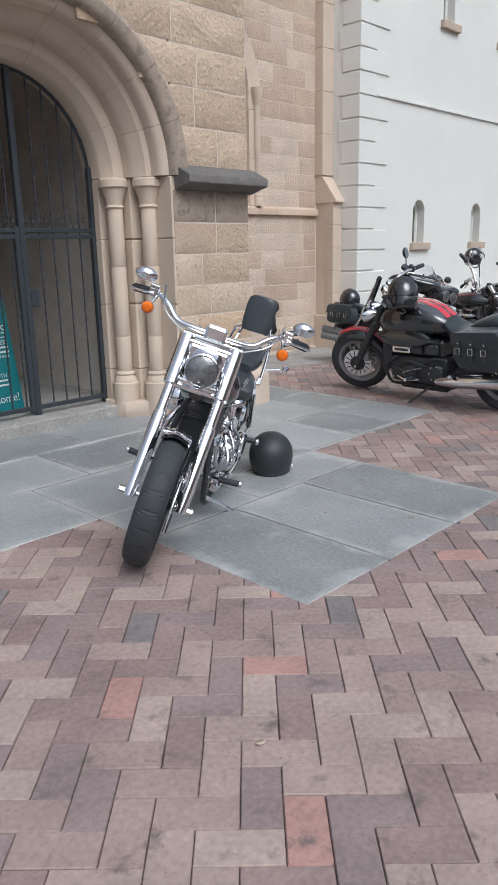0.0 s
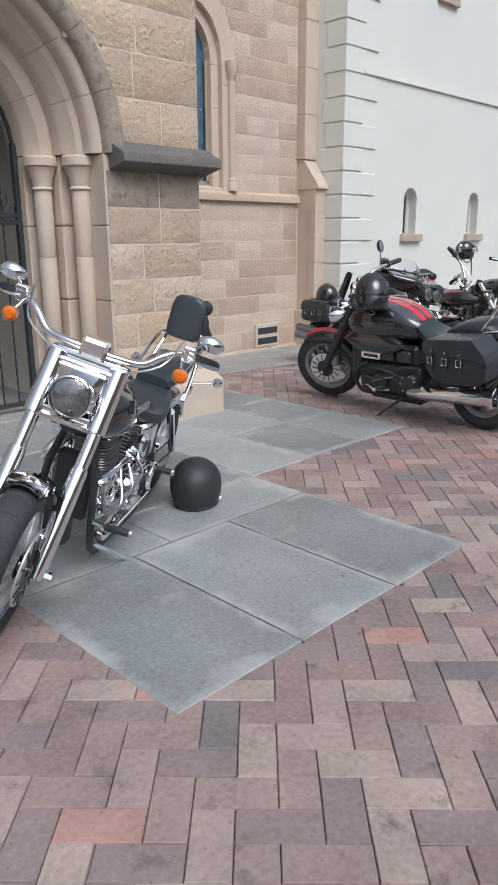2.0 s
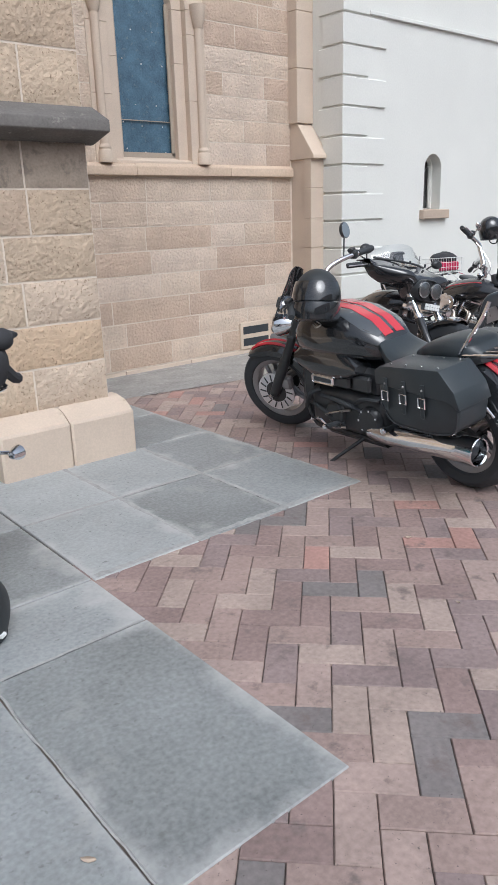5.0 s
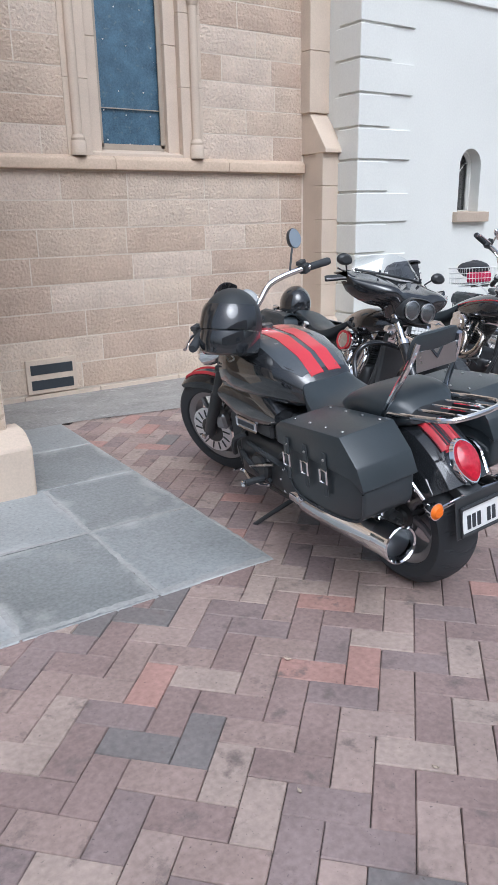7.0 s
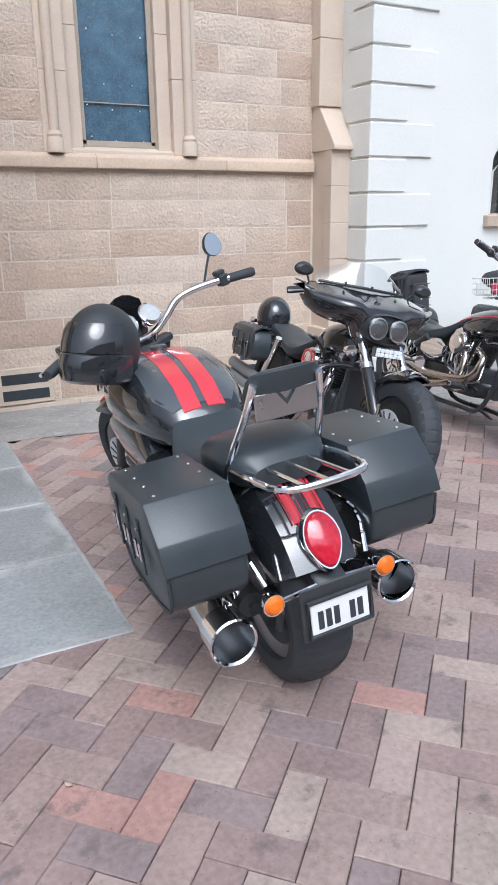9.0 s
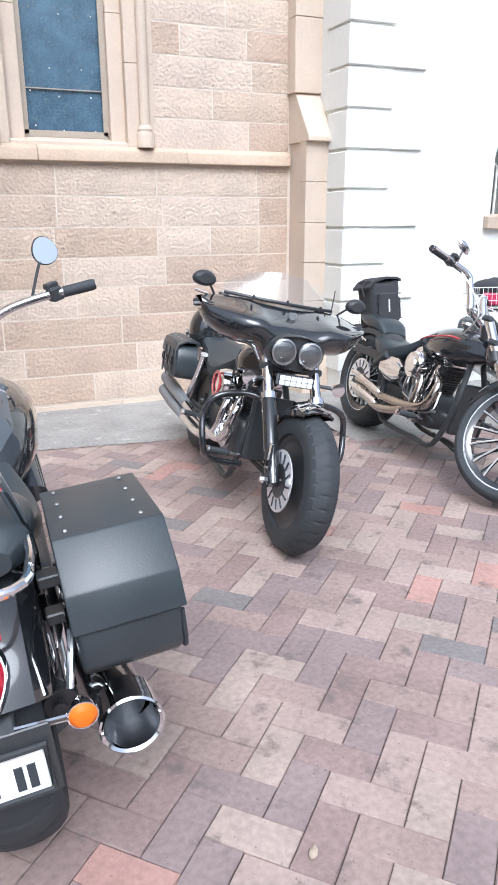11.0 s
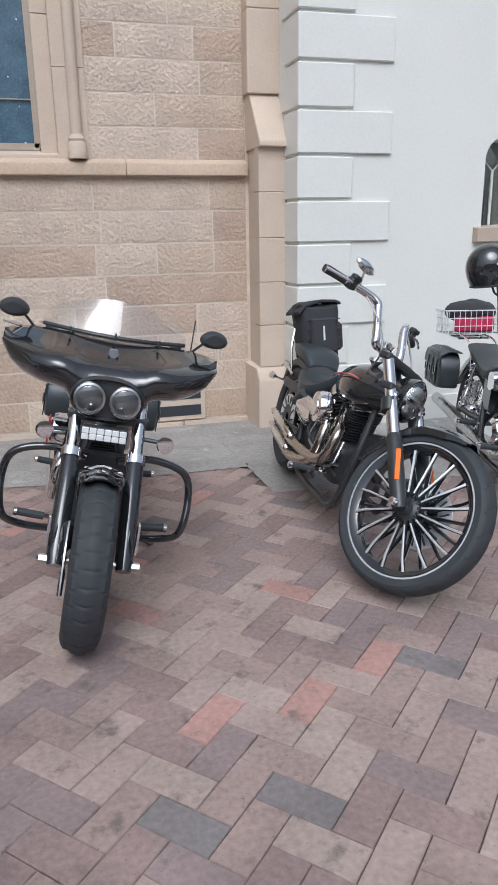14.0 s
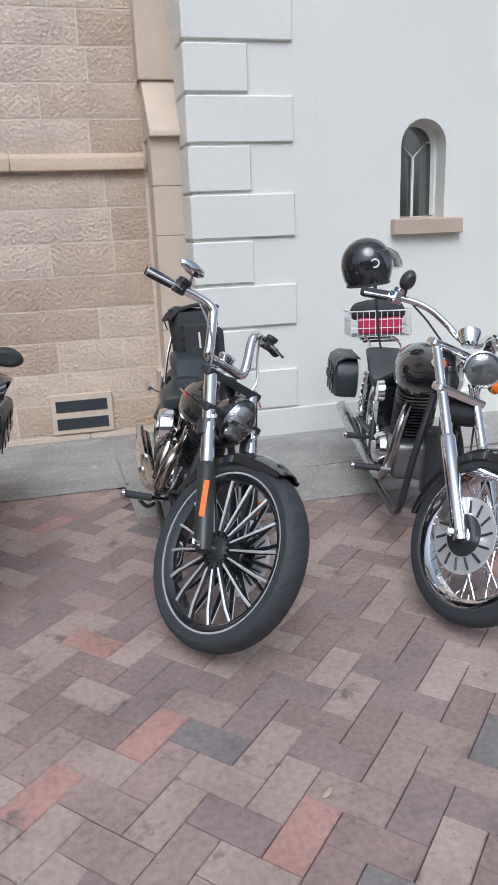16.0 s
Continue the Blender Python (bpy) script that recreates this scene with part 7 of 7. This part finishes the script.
# -- small chrome-forked single with a basket --
def basket_bike():
    root, wb = bike((10.15, 5.5), (9.75, 3.781), 5, "black and chrome single-cylinder motorcycle with a rear wire basket")
    r = 0.325
    axle, head = (wb, 0, r), (wb - 0.58, 0, 0.94)
    S = steer_matrix(axle, head, 30)
    SH = Matrix.Translation((-0.26, 0, 0.02)) @ S
    wheel(root, "front_wheel", S @ pose(*axle), r, 0.1, 0.262, "wire", (-0.075,), M_CHROME, 4)
    wheel(root, "rear_wheel", pose(0, 0, r - 0.01), r - 0.01, 0.14, 0.225, "wire", (), M_CHROME, 4)
    fork(root, S, axle, head, 0.1, 0.021, 0.03, 0.48, M_CHROME, M_CHROME, (1.0, 0.74), M_CHROME)
    part("caliper", box(wb - 0.15, -0.1, r + 0.0, wb - 0.08, -0.05, r + 0.1, 0.014), M_DULLM, root, m=S)
    part("front_fender", fender_bm(wb, r, r + 0.022, 62, 190, 0.115, 0.05), M_BLK, root, "black front mudguard", S)
    headlight(root, SH, (wb - 0.17, -0.05, 0.875), 0.076, (1, -0.6, -0.03), M_CHROME, 0.15)
    part("instrument", lathe([(0, -0.05), (0.035, -0.045), (0.05, 0.0), (0.05, 0.012), (0, 0.014)], 22), M_CHROME, root, "chrome speedometer", SH @ Matrix.Translation((wb - 0.33, -0.05, 0.99)) @ Vector((-0.6, 0, 0.8)).to_track_quat("Z", "Y").to_matrix().to_4x4())
    handlebar(root, SH, [(wb - 0.38, 0, 0.96), (wb - 0.38, -0.07, 0.97), (wb - 0.42, -0.12, 1.0), (wb - 0.48, -0.2, 1.03), (wb - 0.55, -0.3, 1.025), (wb - 0.68, -0.41, 0.99)], 0.0145, M_CHROME)
    for s in (-1, 1):
        mirror(root, (wb - 0.54, s * 0.29, 1.03), (wb - 0.5, s * 0.34, 1.1), (-1, 0, 0.1), (0.034, 0.045), SH, M_SATIN)
        lamp_indicator(root, (wb - 0.28, s * 0.17, 0.83), 1, SH, (wb - 0.3, s * 0.1, 0.84), 0.028)
        part("cable", tube([(wb - 0.52, s * 0.25, 1.02), (wb - 0.4, s * 0.2, 0.96), (wb - 0.32, s * 0.11, 0.86), (wb - 0.2, s * 0.1, 0.6), (wb - 0.1, s * 0.09, 0.42)], 0.0045, 6, 5), M_RUB, root, m=SH)
    frame_tubes(root, wb, (wb - 0.62, 0, 0.86), 0.62)
    part("fuel_tank", tank_bm(0.4, wb - 0.58, 0.8, 0.15, 0.33, 0.12), M_BLK, root, "gloss black fuel tank")
    part("seat", seat_bm([(-0.08, 0.75, 0.12, 0.05), (0.04, 0.73, 0.13, 0.09), (0.2, 0.68, 0.14, 0.1), (0.34, 0.66, 0.14, 0.09), (0.48, 0.72, 0.08, 0.05)]), M_LEATHER, root, "black leather seat")
    part("rear_fender", fender_bm(0, r, r + 0.045, 30, 165, 0.17, 0.08), M_BLK, root)
    e = part("engine", box(0.48, -0.12, 0.22, 0.84, 0.12, 0.42, 0.04, seg=3), M_DULLM, root, "air-cooled single-cylinder engine")
    part("cylinder", fins_bm((0.66, 0, 0.4), (0.7, 0, 0.6), 0.19, 0.2, 12), M_SATIN, e, "finned cylinder")
    part("cylinder_head", fins_bm((0.7, 0, 0.6), (0.715, 0, 0.67), 0.19, 0.2, 4), M_DULLM, e)
    part("clutch_cover", lathe([(0, -0.17), (0.06, -0.168), (0.085, -0.15), (0.095, -0.12), (0, -0.12)], 26, "Y", at=(0.6, 0, 0.32)), M_CHROME, e, "chrome clutch cover")
    part("generator_cover", lathe([(0, 0.17), (0.06, 0.168), (0.085, 0.15), (0.095, 0.12), (0, 0.12)], 26, "Y", at=(0.72, 0, 0.32)), M_CHROME, e)
    part("air_box", lathe([(0, -0.16), (0.055, -0.155), (0.06, -0.12), (0, -0.12)], 22, "Y", at=(0.48, 0, 0.6)), M_CHROME, e)
    part("exhaust_pipe", tube([(0.76, -0.04, 0.62), (0.86, -0.1, 0.54), (0.86, -0.14, 0.34), (0.76, -0.16, 0.22), (0.4, -0.17, 0.23), (0.0, -0.18, 0.28), (-0.35, -0.19, 0.31)], [0.021, 0.021, 0.022, 0.023, 0.034, 0.04, 0.038], 14, 6), M_STEEL, root, "brushed exhaust")
    part("battery_cover", box(0.3, -0.13, 0.38, 0.48, 0.13, 0.62, 0.03), M_BLK, root)
    part("engine_cowl", box(wb - 0.62, -0.07, 0.28, wb - 0.55, 0.07, 0.6, 0.02), M_SATIN, root)
    for s in (-1, 1):
        part("shock", tube([(0.02, s * 0.14, 0.33), (0.16, s * 0.14, 0.64)], 0.012, 10, 0), M_CHROME, root)
        part("spring", tube([(0.02 + 0.14 * f, s * 0.14 + 0.024 * math.sin(f * 50), 0.33 + 0.31 * f + 0.024 * math.cos(f * 50) * 0.4) for f in (k / 60 for k in range(61))], 0.0045, 5, 0), M_CHROME, root)
        peg(root, 0.88, s * 0.19, 0.3, s, M_CHROME, 0.13)
        peg(root, 0.4, s * 0.17, 0.32, s)
        saddlebag(root, "pannier", -0.42, -0.06, 0.42, 0.67, s * 0.15, s, 0.14, M_LEATHER, True, 0.4)
    for s in (-1, 1):
        part("carrier_stay", tube([(-0.02, s * 0.1, 0.58), (-0.16, s * 0.1 + 0.03, 0.7), (-0.3, s * 0.1 + 0.03, 0.755), (-0.5, s * 0.1 + 0.03, 0.76)], 0.008, 8, 3), M_CHROME, root)
    # roll of black cloth on the forks and tank cover
    part("fork_bag", ell((wb - 0.22, 0, 0.68), 0.06, 0.12, 0.055), M_CLOTH, root, "small black tool roll", SH)
    side_stand(root, (0.75, 0.28, 0.055), 0.62, 0.15)
    return root


basket_bike()


def wire_basket():
    b = thing("wire_basket", pose(10.37, 5.99, 0.765, -4, 0, -14) @ Matrix.Scale(1.08, 4), "white wire basket with dark bundle on the rear carrier", "basket")
    hw, hl, h = 0.19, 0.14, 0.15
    for z in (0.0, 0.05, 0.1, h):
        q = 0.9 + 0.1 * z / h
        part("wire_ring", tube([(hw * q, hl * q, z), (-hw * q, hl * q, z), (-hw * q, -hl * q, z), (hw * q, -hl * q, z)], 0.004 if z == h else 0.0025, 6, 0, closed=True), M_PLATE, b)
    up = mesh_of("wire", tube([(0, 0, 0), (0, 0, h)], 0.0022, 5, 0), M_PLATE)
    for k in range(11):
        x = -hw * 0.95 + 2 * hw * 0.95 * k / 10
        for s in (-1, 1):
            part("wire", up, None, b, m=Matrix.Translation((x, s * hl * 0.95, 0)))
    for k in range(1, 8):
        y = -hl * 0.95 + 2 * hl * 0.95 * k / 8
        for s in (-1, 1):
            part("wire", up, None, b, m=Matrix.Translation((s * hw * 0.95, y, 0)))
    part("tray", box(-hw * 0.88, -hl * 0.88, -0.004, hw * 0.88, hl * 0.88, 0.004), M_SATIN, b)
    part("carrier", tube([(-0.1, -0.1, -0.03), (-0.1, 0.1, -0.03), (0.1, 0.1, -0.03), (0.1, -0.1, -0.03)], 0.007, 6, 0, closed=True), M_CHROME, b)
    bm = ell((0, 0, 0.14), 0.17, 0.12, 0.075, 24, 14)
    for v in bm.verts:
        v.co += Vector((0, 0, 0.018)) * noise.noise(v.co * 14)
    part("folded_jacket", bm, M_CLOTH, b, "folded black jacket")
    part("cloth", box(-0.13, -0.115, 0.01, 0.13, -0.06, 0.11, 0.02, seg=3), M_PINK, b, "crimson cloth")
    return b


wire_basket()


def bar_helmet():
    h = helmet(pose(9.9, 5.08, 1.17, 0, -6, 338) @ Matrix.Scale(0.87, 4), "glossy black open-face helmet with clear visor on a mirror", M_BLK)
    part("visor", loft([[(0.15 * math.cos(a) * q + dx, 0.13 * math.sin(a) * q, z) for a in (-1.15 + 2.3 * j / 16 for j in range(17))] for q, z, dx in ((1.0, 0.2, -0.01), (1.1, 0.17, 0.02), (1.14, 0.12, 0.035), (1.12, 0.08, 0.04))], closed=False, cap=False), M_VISOR, h, "clear flip-up visor")
    for s in (-1, 1):
        part("pivot_ring", lathe([(0.018, s * 0.118), (0.027, s * 0.118), (0.027, s * 0.126), (0.018, s * 0.126)], 22, "Y", at=(0.045, 0, 0.13), closed=True), M_PLATE, h, "white ring round the visor pivot")
        part("pivot_cap", lathe([(0, s * 0.125), (0.012, s * 0.124), (0.017, s * 0.118), (0, s * 0.117)], 18, "Y", at=(0.045, 0, 0.13)), M_SATIN, h)
    part("chin_strap", tube([(0.03, -0.1, 0.02), (0.04, -0.05, -0.05), (0.04, 0.05, -0.05), (0.03, 0.1, 0.02)], 0.007, 6, 4), M_CLOTH, h)
    part("hanging_strap", tube([(0.035, -0.1, 0.03), (0.035, -0.105, -0.1), (0.03, -0.1, -0.28), (0.035, -0.1, -0.36)], [0.011, 0.009, 0.007, 0.006], 8, 3), M_CLOTH, h, "long black webbing strap")
    return h


bar_helmet()

# small dry leaf and pale droppings on the paving, all drawn as leaf shapes
for x, y, s in ((8.915, 3.09, 0.026), (1.38, 1.28, 0.02), (3.3, 1.95, 0.02), (3.05, 2.35, 0.012), (5.32, 2.56, 0.016), (6.78, 2.33, 0.024), (6.99, 2.81, 0.009), (6.94, 2.87, 0.009), (5.35, 1.9, 0.01), (4.98, 2.05, 0.01), (7.2, 2.95, 0.008), (2.6, 1.0, 0.009)):
    bm = bmesh.new()
    loft([[(s * a, s * 0.45 * w, 0.004 + 0.006 * abs(a) ** 2), (s * a, -s * 0.45 * w, 0.006)] for a, w in ((-1, 0.1), (-0.4, 0.9), (0.2, 1.0), (0.7, 0.6), (1, 0.05))], bm, closed=False)
    ob = part("fallen_leaf", bm, M_SILL)
    ob.matrix_world = pose(x, y, 0.002, 0, 0, 50 + 80 * x)
    ob.modifiers.new("thick", "SOLIDIFY").thickness = 0.0015
    tagged(ob, "small pale leaf-shaped fleck on the paving, for leaf and droppings", "leaf", "litter")


# ---- brick paving: herringbone at forty-five degrees to the walls ----
W = 0.1161
S2 = math.sqrt(0.5)
U0, V0 = -0.0182, 0.0480
TURN = radians(0.9)                    # the rows lie a little off forty-five degrees
rng = random.Random(21)


E = 0.11                               # bricks run on a little under the flagstones


def in_flags(x, y):
    if y > (5.36 if x > 8.6 else 5.9 if x > 6.7 else 6.12):
        return True
    if 2.14 + E < x < 4.02 - E and y > 1.73 + E:
        return True
    if x < 4 and y > 3.235 + E:
        return True
    if 3.9 < x < 5.75 - E and y > 3.21 + E:
        return True
    return False


def brick_mesh(rng, k):
    g = 0.0013
    bm = bmesh.new()
    L2, H2 = W - g, W / 2 - g
    c = 0.0028
    jit = [rng.uniform(-0.0012, 0.0012) for _ in range(8)]
    top = [(-L2 + c + jit[0], -H2 + c), (L2 - c + jit[1], -H2 + c + jit[2]), (L2 - c, H2 - c + jit[3]), (-L2 + c, H2 - c)]
    low = [(-L2, -H2), (L2, -H2), (L2, H2), (-L2, H2)]
    loft([[(x, y, -0.04) for x, y in low], [(x, y, -0.004) for x, y in low], [(x, y, 0.0) for x, y in top]], bm)
    me = mesh_of("brick", bm, M_PAVER)
    return me


bricks = tagged(new("brick_paving"), "red, brown and purple clay pavers laid in herringbone", "paving", kind="structure")
shapes = [brick_mesh(rng, k) for k in range(8)]
near, far = [], []
for i in range(-50, 80):
    for j in range(-40, 130):
        k = (i + j) % 4
        if k == 0:
            u, v, turn = U0 + (i + 1) * W, V0 + (j - 0.5) * W, -45
        elif k == 2:
            u, v, turn = U0 + (i + 0.5) * W, V0 + j * W, 45
        else:
            continue
        u, v = math.cos(TURN) * u + math.sin(TURN) * v, math.cos(TURN) * v - math.sin(TURN) * u
        x, y = (u + v) * S2, (v - u) * S2
        if x < -3 or x > 12.5 or y < -1.5 or y > 6 or in_flags(x, y):
            continue
        z = rng.uniform(-0.0018, 0.001)
        tilt = (rng.uniform(-0.32, 0.32), rng.uniform(-0.2, 0.2))
        m = pose(x, y, z, tilt[0], tilt[1], turn - 0.9 + rng.uniform(-0.5, 0.5) + (180 if rng.random() < 0.5 else 0))
        d = (y - 0.32 * x) - 0.25
        (near if 0.6 < d < 1.75 and 0.2 < x < 7.0 else far).append((d, m))
near.sort(key=lambda q: q[0])
far += near[300:]
for d, m in near[:300]:
    ob = new("brick", rng.choice(shapes))
    ob.parent = bricks
    ob.matrix_local = m
verts, faces = [], []
corner = [tuple(v.co) for v in shapes[0].vertices]
polys = [tuple(p.vertices) for p in shapes[0].polygons]
for d, m in far:
    n0 = len(verts)
    verts += [tuple(m @ Vector(c)) for c in corner]
    faces += [tuple(n0 + q for q in p) for p in polys]
me = bpy.data.meshes.new("far_bricks")
me.from_pydata(verts, [], faces)
me.materials.append(M_PAVER_I)
rest = new("far_bricks", me)
rest.parent = bricks
tagged(rest, "more of the same clay pavers", kind="stuff")
